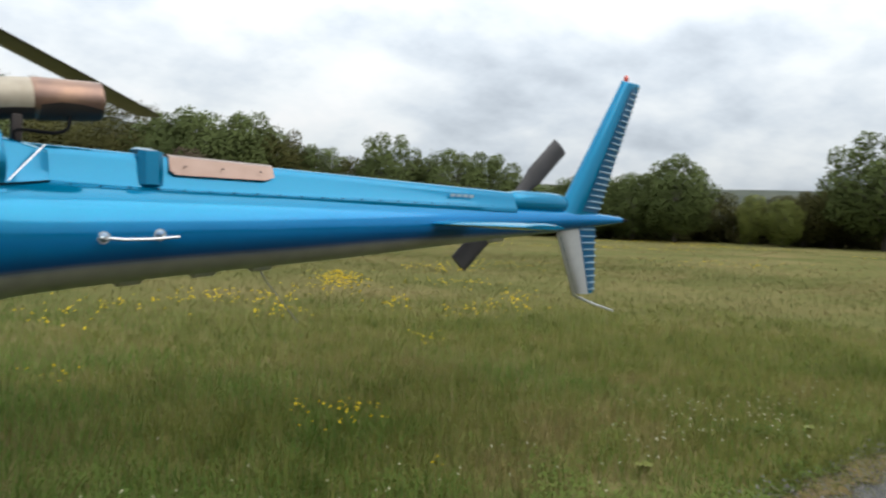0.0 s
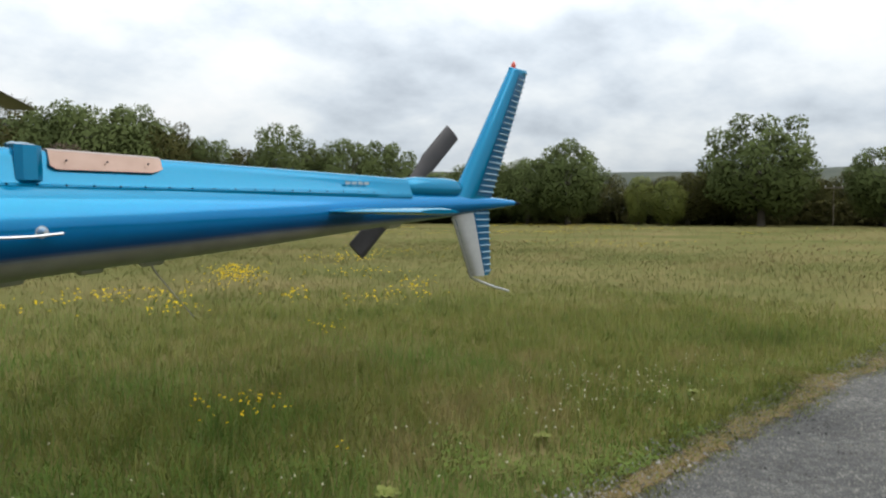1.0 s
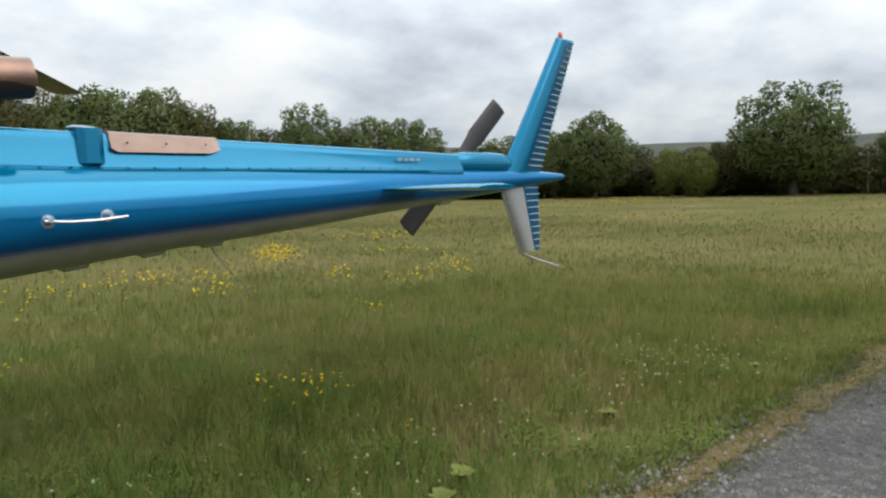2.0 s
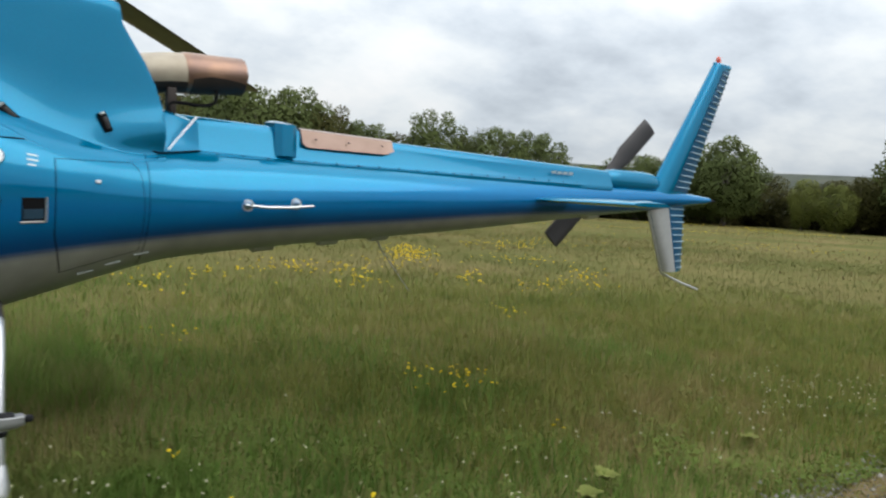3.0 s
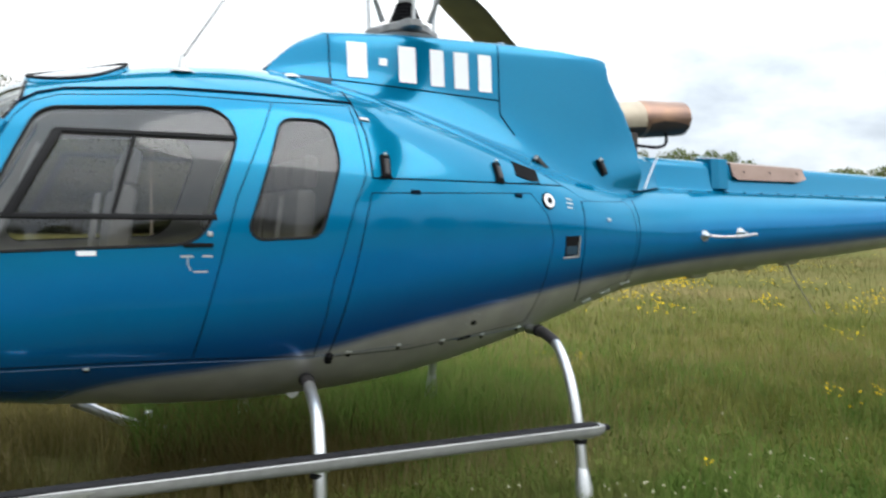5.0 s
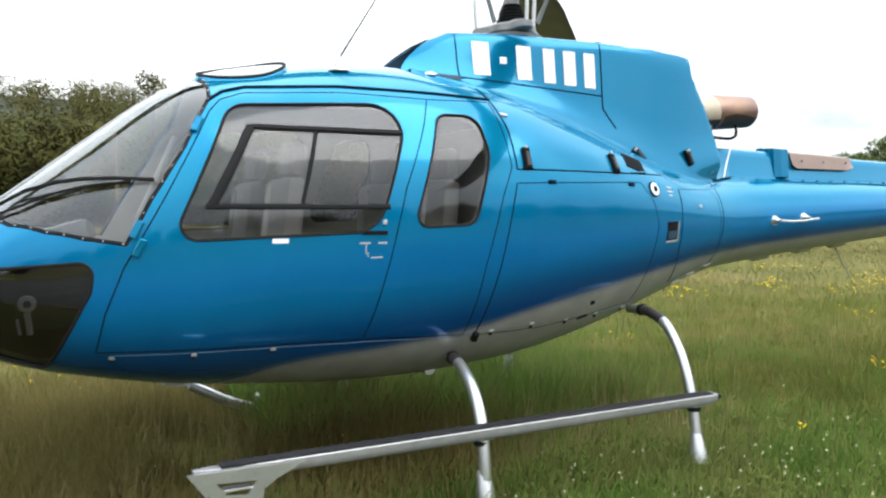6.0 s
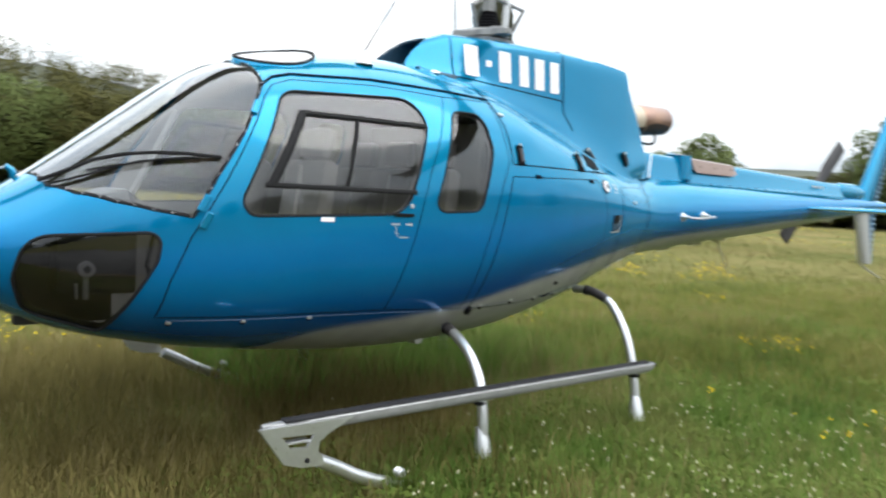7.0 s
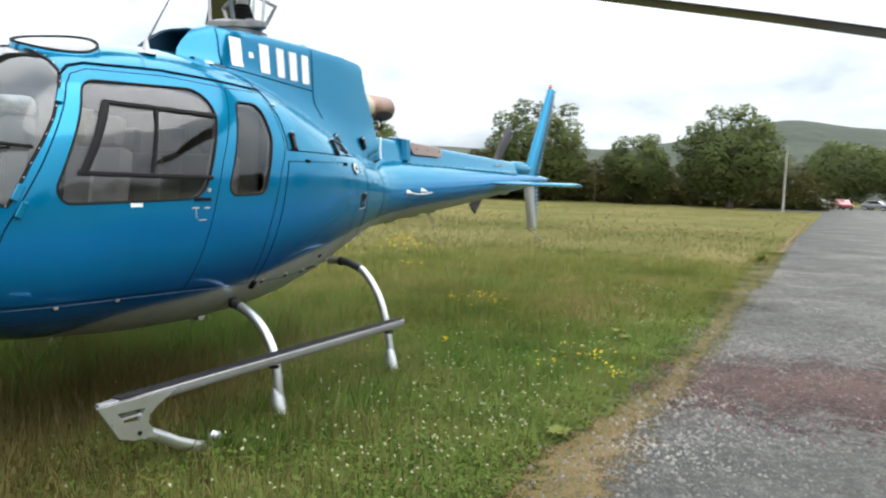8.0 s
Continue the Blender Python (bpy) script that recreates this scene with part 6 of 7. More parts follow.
def round_normals(ob, centre, share):
    """Turns the shading of loose leaves mostly outwards, as a full crown is lit."""
    me = ob.data
    n, co = np.zeros(len(me.vertices) * 3, np.float32), np.zeros(len(me.vertices) * 3, np.float32)
    me.vertices.foreach_get("normal", n)
    me.vertices.foreach_get("co", co)
    n, out = n.reshape(-1, 3), co.reshape(-1, 3) - np.array(centre)
    out /= np.linalg.norm(out, axis=1)[:, None] + 1e-6
    n[(n * out).sum(1) < 0] *= -1
    n = n * (1 - share) + out * share
    n /= np.linalg.norm(n, axis=1)[:, None] + 1e-6
    me.normals_split_custom_set_from_vertices(n)
    return ob


def tree(name, seed, height, width, mat, label, trunk_share=0.12, leaves=2600, leaf=0.34, group="trees round the meadow"):
    rng = np.random.default_rng(seed)
    t = thing(name, (0, 0, 0), label, "tree", group)
    bm = bmesh.new()
    tube([(0, 0, -0.2), (0.05, 0.03, height * 0.2), (0.1, -0.05, height * 0.45), (0.0, 0.1, height * 0.75)], [width * 0.04, width * 0.032, width * 0.022, width * 0.006], 8, bm)
    lobes = []
    mid, up = height * (0.5 + trunk_share * 0.5), height * (0.5 - trunk_share * 0.5)
    for k in range(30):
        # lobes all over a broad dome, larger below
        c = 1 - 2 * (k + 0.5) / 30
        a = k * 2.399963 + rng.random() * 0.7
        ring = math.sqrt(1 - c * c)
        r = width * (0.105 + 0.075 * rng.random()) * (1.1 - 0.25 * c)
        reach = (0.90 + 0.22 * rng.random())
        x, y = (width * 0.5 * reach - r * 0.75) * ring * math.cos(a), (width * 0.5 * reach - r * 0.75) * ring * math.sin(a)
        z = mid + (up * reach * 0.98 - r * 0.7) * (c if c > 0 else c * 0.95)
        z = max(r * 0.4, min(z, height * 1.02 - 0.7 * r))
        lobes.append((x, y, z, r, r * r))
        if k % 2 == 0 and c > -0.6:
            tube([(0.06, 0, height * min(0.5, 0.3 + 0.2 * c)), (x * 0.5, y * 0.5, (z + height * 0.3) * 0.55), (x * 0.9, y * 0.9, z)], [width * 0.014, width * 0.009, width * 0.003], 5, bm)
    lobes.append((0, 0, height * 0.50, width * 0.41, width * width * 0.14))
    tot = sum(l[4] for l in lobes)
    lobes = [(*l[:4], l[4] / tot) for l in lobes]
    part("trunk", fix(bm), BARK, t)
    v, tr = crown_cloud(rng, leaves, lobes, leaf)
    round_normals(raw_mesh("crown", v, tr, mat, t, True), (0, 0, height * 0.40), 0.93)
    return t


KINDS = [tree("broadleaf_tree", 11, 10.0, 10.0, LEAF_DARK, "broad dark green leafy tree at the meadow's edge", 0.04, 21000, 0.125),
         tree("broadleaf_tree", 23, 10.0, 9.0, LEAF_DARK, "tall rounded dark green tree at the meadow's edge", 0.03, 21000, 0.125),
         tree("broadleaf_tree", 37, 10.0, 12.0, LEAF_DARK, "wide spreading dark green tree at the meadow's edge", 0.02, 22000, 0.13),
         tree("young_tree", 41, 10.0, 9.0, LEAF_LIGHT, "lighter yellowish green young tree at the meadow's edge", 0.02, 18000, 0.12),
         tree("thorn_tree", 53, 10.0, 12.0, LEAF_WOOD, "olive green bushy tree in the hedge line", 0.0, 20000, 0.13),
         tree("copper_tree", 61, 10.0, 11.0, LEAF_COPPER, "dark reddish brown leafy tree at the meadow's edge", 0.02, 20000, 0.13)]
for k in KINDS:
    k.location = (0, 0, 0)
SPOTS = [
    # kind, azimuth, distance, height, width share
    (0, 20.7, 88, 11.6, 1.0), (1, 33.6, 86, 9.3, 0.95), (2, 36.5, 90, 7.9, 0.9), (3, 28.7, 89, 5.7, 0.6), (3, 26.7, 86, 5.1, 0.85), (4, 25.4, 90, 6.0, 1.0), (4, 23.8, 92, 6.2, 1.0), (2, 39.5, 92, 7.8, 1.0), (2, 35.2, 97, 8.4, 1.0), (4, 31.4, 97, 6.0, 1.1), (4, 27.0, 97, 5.8, 1.2), (2, 22.6, 97, 7.6, 1.0), (4, 18.6, 99, 6.4, 1.0), (4, 41.2, 95, 6.4, 1.1), (4, 15.4, 100, 6.2, 1.0), (4, 3.2, 102, 6.0, 1.2),
    (1, 13.4, 90, 8.4, 1.0), (0, 6.9, 88, 11.4, 0.98), (2, -0.6, 140, 11.6, 1.0), (4, 10.2, 100, 5.5, 1.0), (4, 17.0, 98, 4.2, 1.2), (2, -4.5, 146, 12.0, 1.0),
    (2, 43.0, 96, 6.6, 1.2), (1, 46.7, 92, 9.8, 0.85), (2, 49.4, 90, 10.1, 0.75), (4, 51.6, 94, 9.0, 0.7), (0, 54.2, 90, 11.2, 0.72), (4, 56.6, 92, 8.6, 0.8), (1, 58.8, 92, 9.9, 0.75), (2, 60.6, 95, 10.2, 0.8), (4, 62.2, 92, 11.6, 0.8), (5, 68.2, 80, 7.6, 0.85),
    (0, 64.0, 92, 13.0, 0.8), (2, 66.8, 90, 13.4, 0.85), (1, 69.5, 92, 12.2, 0.9), (4, 72.0, 95, 11.8, 1.0), (4, 75.0, 92, 10.5, 1.1), (4, 78.5, 90, 10.5, 1.2), (2, 81.6, 88, 11.5, 0.9), (4, 84.5, 90, 10.5, 1.2), (4, 86.0, 80, 6.5, 1.2),
    (4, 88.0, 84, 10.5, 1.2), (4, 91.5, 82, 10.8, 1.2), (2, 95.5, 88, 11.5, 1.1), (4, 100, 90, 9.0, 1.2), (4, 106, 92, 9.0, 1.2), (2, 113, 94, 10.0, 1.1), (4, 121, 96, 9.0, 1.3), (2, 130, 96, 10.0, 1.3), (4, 140, 98, 9.0, 1.3),
    (2, 152, 100, 10.0, 1.3), (0, 165, 100, 11.0, 1.2), (2, 180, 105, 10.0, 1.3), (1, 190, 102, 11.0, 1.2), (4, 200, 100, 9.0, 1.4), (0, 211, 98, 11.0, 1.2), (2, 222, 95, 10.0, 1.3), (4, 233, 92, 9.0, 1.4), (0, 245, 90, 10.0, 1.3), (2, 256, 90, 9.0, 1.3), (2, 268, 95, 10.0, 1.3), (4, 279, 95, 9.0, 1.4), (1, 290, 95, 10.0, 1.2), (4, 301, 98, 9.0, 1.4), (2, 312, 100, 10.0, 1.3), (4, 323, 102, 9.0, 1.4), (0, 335, 105, 10.0, 1.2)]
used_kinds = set()
for i, (k, az, dist, height, wide) in enumerate(SPOTS):
    src = KINDS[k]
    m = pose(3 + dist * math.cos(radians(az)), -5 + dist * math.sin(radians(az)), -0.1, 0, 0, (i * 77) % 360)
    s = height / 10.0
    if k not in used_kinds:
        used_kinds.add(k)
        src.matrix_world = m
        ob = src
    else:
        ob = copy_thing(src, m)
    ob.scale = (s * wide, s * wide, s)

# hedge along the foot of the trees, and the woodland on the hill
def hedge():
    rng = np.random.default_rng(5)
    lobes = []
    for az in np.arange(1, 150, 1.1):
        r = 94 + 3 * rng.random() - (8 if az > 76 else 0)
        lobes.append((3 + r * math.cos(radians(az)), -5 + r * math.sin(radians(az)), 0.9 + 0.5 * rng.random(), 1.9 + 0.9 * rng.random(), 1.0))
    # a second, low row of lobes added to block bright gaps under the hedge
    for az in np.arange(1, 150, 0.55):
        r = 93 + 4 * rng.random() - (8 if az > 76 else 0)
        lobes.append((3 + r * math.cos(radians(az)), -5 + r * math.sin(radians(az)), 0.25 + 0.25 * rng.random(), 0.9 + 0.3 * rng.random(), 0.45))
    tot = sum(l[4] for l in lobes)
    lobes = [(*l[:4], l[4] / tot) for l in lobes]
    v, t = crown_cloud(rng, 86000, lobes, 0.18)
    return tagged(round_normals(raw_mesh("hedge", v, t, LEAF_WOOD, None, True), (30, 30, -40), 0.85), "low scrubby green hedge round the meadow", "hedge", kind="stuff")


def woodland():
    rng = np.random.default_rng(9)
    lobes = []
    for k in range(1000):
        az, r = 61 + 111 * rng.random(), 108 + 160 * rng.random() ** 0.9
        h = wood_height(az, r)
        if h < 0.5 and r > 130:
            continue
        s = 2.6 + 2.2 * rng.random()
        lobes.append((3 + r * math.cos(radians(az)), -5 + r * math.sin(radians(az)), h + 2.2 + 2.0 * rng.random(), s, s * s))
    tot = sum(l[4] for l in lobes)
    v, t = crown_cloud(rng, 300000, [(*l[:4], l[4] / tot) for l in lobes], 0.24, 0.95)
    return tagged(round_normals(raw_mesh("woodland", v, t, LEAF_WOOD, None, True), (20, 300, -260), 0.90), "dense mixed green woodland covering the hillside", "woodland", kind="stuff")


hedge()
woodland()


def feathery_tree():
    """A thin open tree that stands above the wood."""
    rng = np.random.default_rng(17)
    t = thing("birch_tree", (0, 0, 0), "thin open-crowned tree standing above the woodland", "tree", "trees round the meadow")
    bm = bmesh.new()
    lobes = []
    for k in range(9):
        a = rng.random() * 6.28
        x, y, z = 1.9 * math.cos(a) * rng.random(), 1.9 * math.sin(a) * rng.random(), 7 + 5.8 * rng.random()
        tube([(0, 0, 3 + 2 * rng.random()), (x * 0.4, y * 0.4, z * 0.75), (x, y, z + 0.4)], [0.09, 0.05, 0.02], 5, bm)
        lobes.append((x, y, z, 0.9 + 0.5 * rng.random(), 1 / 9))
    tube([(0, 0, -0.2), (0.1, 0, 5), (0.0, 0.1, 11)], [0.2, 0.13, 0.03], 7, bm)
    part("trunk", fix(bm), BARK, t)
    v, tr = crown_cloud(rng, 1100, lobes, 0.13)
    raw_mesh("crown", v, tr, LEAF_WOOD, t)
    return t


birch = feathery_tree()
birch.matrix_world = pose(3 + 82 * math.cos(radians(84.2)), -5 + 82 * math.sin(radians(84.2)), 4.2)


def utility_pole(at, height, arm_turn, mat=WOOD, label="weathered wooden utility pole with crossarm and insulators", thick=1.0):
    t = thing("utility_pole", at, label, "utility pole")
    x, y, z = at
    part("shaft", tube([(x, y, z - 0.3), (x, y, z + height * 0.5), (x, y, z + height)], [0.15 * thick, 0.13 * thick, 0.11 * thick], 10), mat, t)
    part("crossarm", box(x, y, z + height - 0.35, 2.0, 0.12, 0.14, 0.01, pose(0, 0, 0, 0, 0, arm_turn)), WOOD, t)
    for k in (-0.85, 0.0, 0.85):
        dx, dy = k * math.cos(radians(arm_turn)), k * math.sin(radians(arm_turn))
        part("insulator", lathe([(0.05, 0), (0.07, 0.05), (0.04, 0.1), (0.06, 0.14), (0.03, 0.2)], (x + dx, y + dy, z + height - 0.28), "z", 8), CONCRETE, t)
    return t


utility_pole((6.2, 58.0, 0.0), 7.3, -8, WOOD, "brown weathered utility pole with crossarm and insulators", 0.75)
utility_pole((92.0, 21.2, 0.0), 4.3, 80, WOOD, "short brown pole with a crossarm at the meadow's edge", 0.38)
lamp = thing("lamp_post", (84, -0.2, 0), "pale concrete lamp post beside the track", "lamp post")
part("shaft", tube([(84, -0.2, -0.2), (84, -0.2, 3.0), (84, -0.2, 6.4)], [0.10, 0.08, 0.06], 10), CONCRETE, lamp)
part("lamp_head", box(83.7, -0.2, 6.42, 0.7, 0.22, 0.12, 0.03), CONCRETE, lamp)


def car(at, turn, paint, label):
    """A small parked car, seen far off."""
    t = thing("parked_car", (0, 0, 0), label, "car", "cars parked beyond the meadow")
    prof = [(-2.0, 0.35), (-2.05, 0.7), (-1.9, 0.85), (-1.0, 0.95), (-0.45, 1.42), (0.9, 1.45), (1.6, 1.0), (2.0, 0.9), (2.05, 0.4)]
    part("body", slab(prof, -0.82, 0.82, 0.06), paint, t)
    part("side_glass", slab([(-0.85, 0.98), (-0.42, 1.36), (0.85, 1.38), (1.35, 1.0)], -0.835, 0.835), SMOKED, t)
    for x in (-1.25, 1.25):
        for y in (-0.78, 0.78):
            w = part("wheel", lathe([(0.2, -0.1), (0.31, -0.09), (0.31, 0.09), (0.2, 0.1)], (x, y, 0.31), "y", 16), RUBBER, t)
            part("rim", lathe([(0.19, -0.105), (0.19, 0.105)], (x, y, 0.31), "y", 12), STEEL, w)
    t.matrix_world = pose(*at, 0, 0, turn)
    return t


RED_CAR = material("red_car_paint", (0.26, 0.045, 0.05), 0.35, 0.0, 0.8, 0.05, 40.0)
GREY_CAR = material("grey_car_paint", (0.20, 0.20, 0.21), 0.3, 0.2, 0.8, 0.05, 40.0)
car((120, -5.9, 0), 20, RED_CAR, "red hatchback parked at the end of the track")
car((124, -3.2, 0), 70, GREY_CAR, "dark grey car parked at the end of the track")
car((124, -10.5, 0), 60, GREY_CAR, "dark grey car parked at the end of the track")

# ---- grass, flowers and grit ----
def blades(rng, xy, height, width, lean=0.35, base=None):
    """Bent two-piece blades: places and triangles."""
    n = len(xy)
    a = rng.random(n) * 2 * math.pi
    h = height * (0.55 + 0.75 * rng.random(n))
    w = width * (0.6 + 0.8 * rng.random(n))
    d = np.stack([np.cos(a), np.sin(a)], 1)
    b = rng.random(n) * 2 * math.pi
    out = np.stack([np.cos(b), np.sin(b)], 1) * (lean * h * (0.2 + rng.random(n)))[:, None]
    z0 = np.full(n, -0.04) if base is None else base
    v = np.zeros((n, 5, 3))
    v[:, 0, :2] = xy - d * w[:, None]
    v[:, 1, :2] = xy + d * w[:, None]
    v[:, 2, :2] = xy + out * 0.35 - d * w[:, None] * 0.75
    v[:, 3, :2] = xy + out * 0.35 + d * w[:, None] * 0.75
    v[:, 4, :2] = xy + out
    v[:, 0, 2] = v[:, 1, 2] = z0
    v[:, 2, 2] = v[:, 3, 2] = h * 0.55
    v[:, 4, 2] = h * np.sqrt(np.maximum(0.2, 1 - (lean * 0.6) ** 2))
    v[:, :, 2] += rise(xy[:, 0], xy[:, 1])[:, None]
    k = np.arange(n)[:, None] * 5
    return v.reshape(-1, 3), np.concatenate([k + [0, 1, 3], k + [0, 3, 2], k + [2, 3, 4]])


def patchy(rng, n, x0, x1, y0, y1, scale, keep):
    """Scattered places, thinned by soft noise."""
    xy = np.stack([x0 + (x1 - x0) * rng.random(n), y0 + (y1 - y0) * rng.random(n)], 1)
    f = np.array([noise.noise(Vector((x * scale, y * scale, 1.7))) for x, y in xy])
    return xy[f + keep * (2 * rng.random(n) - 1) > -0.15]


def verge_line(x):
    return np.array([-2.86 - 0.13 * max(0.0, min(1.0, (v - 3.6) / 1.6)) + 1.3 * wavy(v, 0.13, 9.0) + 0.08 * math.sin(v * 0.7) for v in x])


def soft_normals(ob, share=0.90):
    """Turns the shading of thin blades mostly upwards, as a dense sward is lit."""
    me = ob.data
    n = np.zeros(len(me.vertices) * 3, np.float32)
    me.vertices.foreach_get("normal", n)
    n = n.reshape(-1, 3)
    n[n[:, 2] < 0] *= -1
    n = n * (1 - share) + np.array([0, 0, share])
    n /= np.linalg.norm(n, axis=1)[:, None]
    me.normals_split_custom_set_from_vertices(n)
    return ob


def meadow():
    rng = np.random.default_rng(3)
    near = np.stack([-6 + 24 * rng.random(560000), -3.0 + 14 * rng.random(560000)], 1)
    near = near[near[:, 1] > verge_line(near[:, 0]) - 0.05 + 0.15 * rng.normal(size=len(near))]
    # the sward is drawn finest beside the track
    away = np.hypot(np.clip(near[:, 1] + 3, 0, None), np.clip(np.maximum(near[:, 0] - 9, -4 - near[:, 0]), 0, None))
    near = near[rng.random(len(near)) < np.clip(1.08 - away / 12, 0, 1) ** 1.6 * np.clip((near[:, 0] + 6) / 3, 0, 1)]
    # thinner green sward where the brown grass stands
    under = np.hypot((near[:, 0] - 1.9) / 3.8, (near[:, 1] - 0.5) / 1.6) < 0.75 + 0.35 * rng.random(len(near))
    near = near[~under | (rng.random(len(near)) < np.clip(0.3 + 0.2 * (near[:, 0] - 1.6), 0.25, 0.75) * np.where(near[:, 0] < 3.0, np.clip(-0.2 - 1.6 * near[:, 1], 0.45, 1), 1))]
    tall = np.array([1.0 + 0.6 * noise.noise(Vector((x * 0.8, y * 0.8, 3))) + 0.35 * noise.noise(Vector((x * 3.1, y * 3.1, 8))) for x, y in near]) * np.clip((near[:, 1] + 3.3) / 1.6, 0.28, 1.0)
    tall *= 1 + 0.7 * np.exp(-((near[:, 0] - 6.6) / 1.5) ** 2 - ((near[:, 1] + 0.9) / 1.0) ** 2)
    # lush and green beside the cabin, thinner and drier towards the tail
    damp = np.array([noise.noise(Vector((x * 0.55, y * 0.55, 11.0))) for x, y in near])
    lush = rng.random(len(near)) < np.clip(0.62 + (6.6 - near[:, 0]) / 4.5 + 1.3 * damp, 0.12, 1.0) * np.clip(0.35 + (near[:, 0] - 1.2) / 1.5, 0.35, 1) * np.where(near[:, 0] < 3.2, np.clip(0.3 - 1.2 * (near[:, 1] + 0.3), 0.15, 1), 1)
    for name, mat, pick, words in (("lush_grass", LUSH, lush, "short lush green grass beside the track and the skids"), ("meadow_grass", GRASS, ~lush, "uneven olive green meadow grass round the helicopter")):
        v, t = blades(rng, near[pick], 0.125 * tall[pick], 0.0027, 1.1)
        tagged(soft_normals(raw_mesh(name, v, t, mat, None, True)), words, "grass", kind="stuff")
    low = np.stack([0.2 + 12 * rng.random(60000), -2.95 + 2.6 * rng.random(60000) ** 1.3], 1)
    low = low[(low[:, 1] > verge_line(low[:, 0])) & (np.array([noise.noise(Vector((x * 1.6, y * 1.6, 5.0))) for x, y in low]) + 0.25 * rng.normal(size=len(low)) > -0.05 + 0.09 * (low[:, 0] - 4))]
    p = np.concatenate([low, 0.025 + 0.055 * rng.random((len(low), 1)) * np.clip((low[:, 1:] + 3.2) / 0.8, 0.3, 1)], 1)
    v, t = blooms(rng, p, 0.0125, 3, 0.25)
    tagged(soft_normals(raw_mesh("clover_leaves", v, t, CLOVER_LEAF, None, True)), "low clover leaves between the grass blades", "plants", kind="stuff")
    band = []
    for y0, y1, n in ((-1.45, -0.75, 6400), (0.35, 1.9, 8500)):
        band.append(np.stack([1.9 + 3.1 * rng.random(n), y0 + (y1 - y0) * rng.random(n)], 1))
    band = np.concatenate(band)
    v, t = blades(rng, band, 0.12 + 0.19 * np.clip((band[:, 1] + 0.7) / 1.2, 0, 1), 0.0030, 0.6)
    tagged(soft_normals(raw_mesh("skid_grass", v, t, LUSH, None, True)), "taller green grass grown up round the skids", "grass", kind="stuff")
    # last year's brown grass under the machine and before its nose
    dry = np.stack([-4.0 + 10.2 * rng.random(170000), -2.3 + 5.6 * rng.random(170000)], 1)
    f = np.array([noise.noise(Vector((x * 0.9, y * 0.9, 6.0))) + 0.5 * noise.noise(Vector((x * 3.4, y * 3.4, 2.0))) for x, y in dry])
    share = np.clip(1 - (dry[:, 0] - 2.6) / 1.6, 0.12, 1) * np.clip(1.15 - np.hypot((dry[:, 0] - 1.3) / 4.5, (dry[:, 1] - 0.5) / 2.4), 0, 1)
    dry = dry[rng.random(len(dry)) < share * np.clip(0.75 + 1.1 * f, 0, 1) * np.maximum(np.clip(1.0 - (dry[:, 0] - 2.0) / 1.2, 0, 1), np.clip(0.35 + 0.4 * (dry[:, 1] + 1.2), 0.2, 1))]
    v, t = blades(rng, dry, 0.19 + 0.05 * np.sin(dry[:, 0] * 3) + 0.07 * np.clip(dry[:, 1] + 0.5, 0, 1), 0.0028, 0.7)
    tagged(soft_normals(raw_mesh("dry_grass", v, t, DRY_GRASS, None, True)), "brown dry grass under and before the helicopter", "grass", kind="stuff")
    for name, mat, n, mean, wide, high, words in (("verge_moss", DRY_GRASS, 9000, -2.92, 0.13, 0.026, "short tan moss and dry grass along the track"), ("verge_grass", GRASS, 60000, -2.87, 0.17, 0.042, "short green grass creeping over the verge")):
        edge = np.stack([-8 + 30 * rng.random(n), mean + wide * rng.normal(size=n)], 1)
        edge[:, 1] += np.array([1.2 * wavy(v, 0.13, 9.0) + 0.08 * math.sin(v * 0.7) for v in edge[:, 0]])
        edge[:, 1] -= 0.10 * np.clip((edge[:, 0] - 3.6) / 1.6, 0, 1)
        edge = edge[(edge[:, 1] > -3.28) & ((name == "verge_moss") | (rng.random(n) < np.clip(0.45 + 0.3 * (edge[:, 0] - 4.5), 0.45, 1)))]
        v, t = blades(rng, edge, np.full(len(edge), high), 0.0035, 1.2)
        tagged(soft_normals(raw_mesh(name, v, t, mat, None, True)), words, "grass", kind="stuff")
    mid = patchy(rng, 170000, -14, 36, -2.9, 28, 0.25, 1.2)
    mid = mid[mid[:, 1] > verge_line(mid[:, 0])]
    away = np.hypot(np.clip(mid[:, 1] + 3, 0, None), np.clip(np.maximum(mid[:, 0] - 9, -4 - mid[:, 0]), 0, None))
    mid = mid[rng.random(len(mid)) < np.clip(np.maximum((away - 2) / 9, (-3 - mid[:, 0]) / 3), 0, 1) * np.clip((mid[:, 0] + 14) / 5, 0, 1) * np.clip((36 - mid[:, 0]) / 8, 0, 1) * np.clip((28 - mid[:, 1]) / 8, 0, 1)]
    v, t = blades(rng, mid, np.full(len(mid), 0.085), 0.006, 1.5)
    tagged(soft_normals(raw_mesh("field_grass", v, t, FIELD_GRASS, None, True)), "rough green grass across the open field", "grass", kind="stuff")
    far = patchy(rng, 60000, -40, 88, -2.5, 88, 0.12, 1.2)
    far = far[rng.random(len(far)) < np.maximum.reduce([np.clip((far[:, 1] - 12) / 14, 0, 1), np.clip((far[:, 0] - 20) / 14, 0, 1), np.clip((-9 - far[:, 0]) / 5, 0, 1)])]
    v, t = blades(rng, far, np.full(len(far), 0.065), 0.020, 1.8)
    tagged(soft_normals(raw_mesh("distant_grass", v, t, FAR_GRASS, None, True), 0.97), "pale green grass towards the far trees", "grass", kind="stuff")
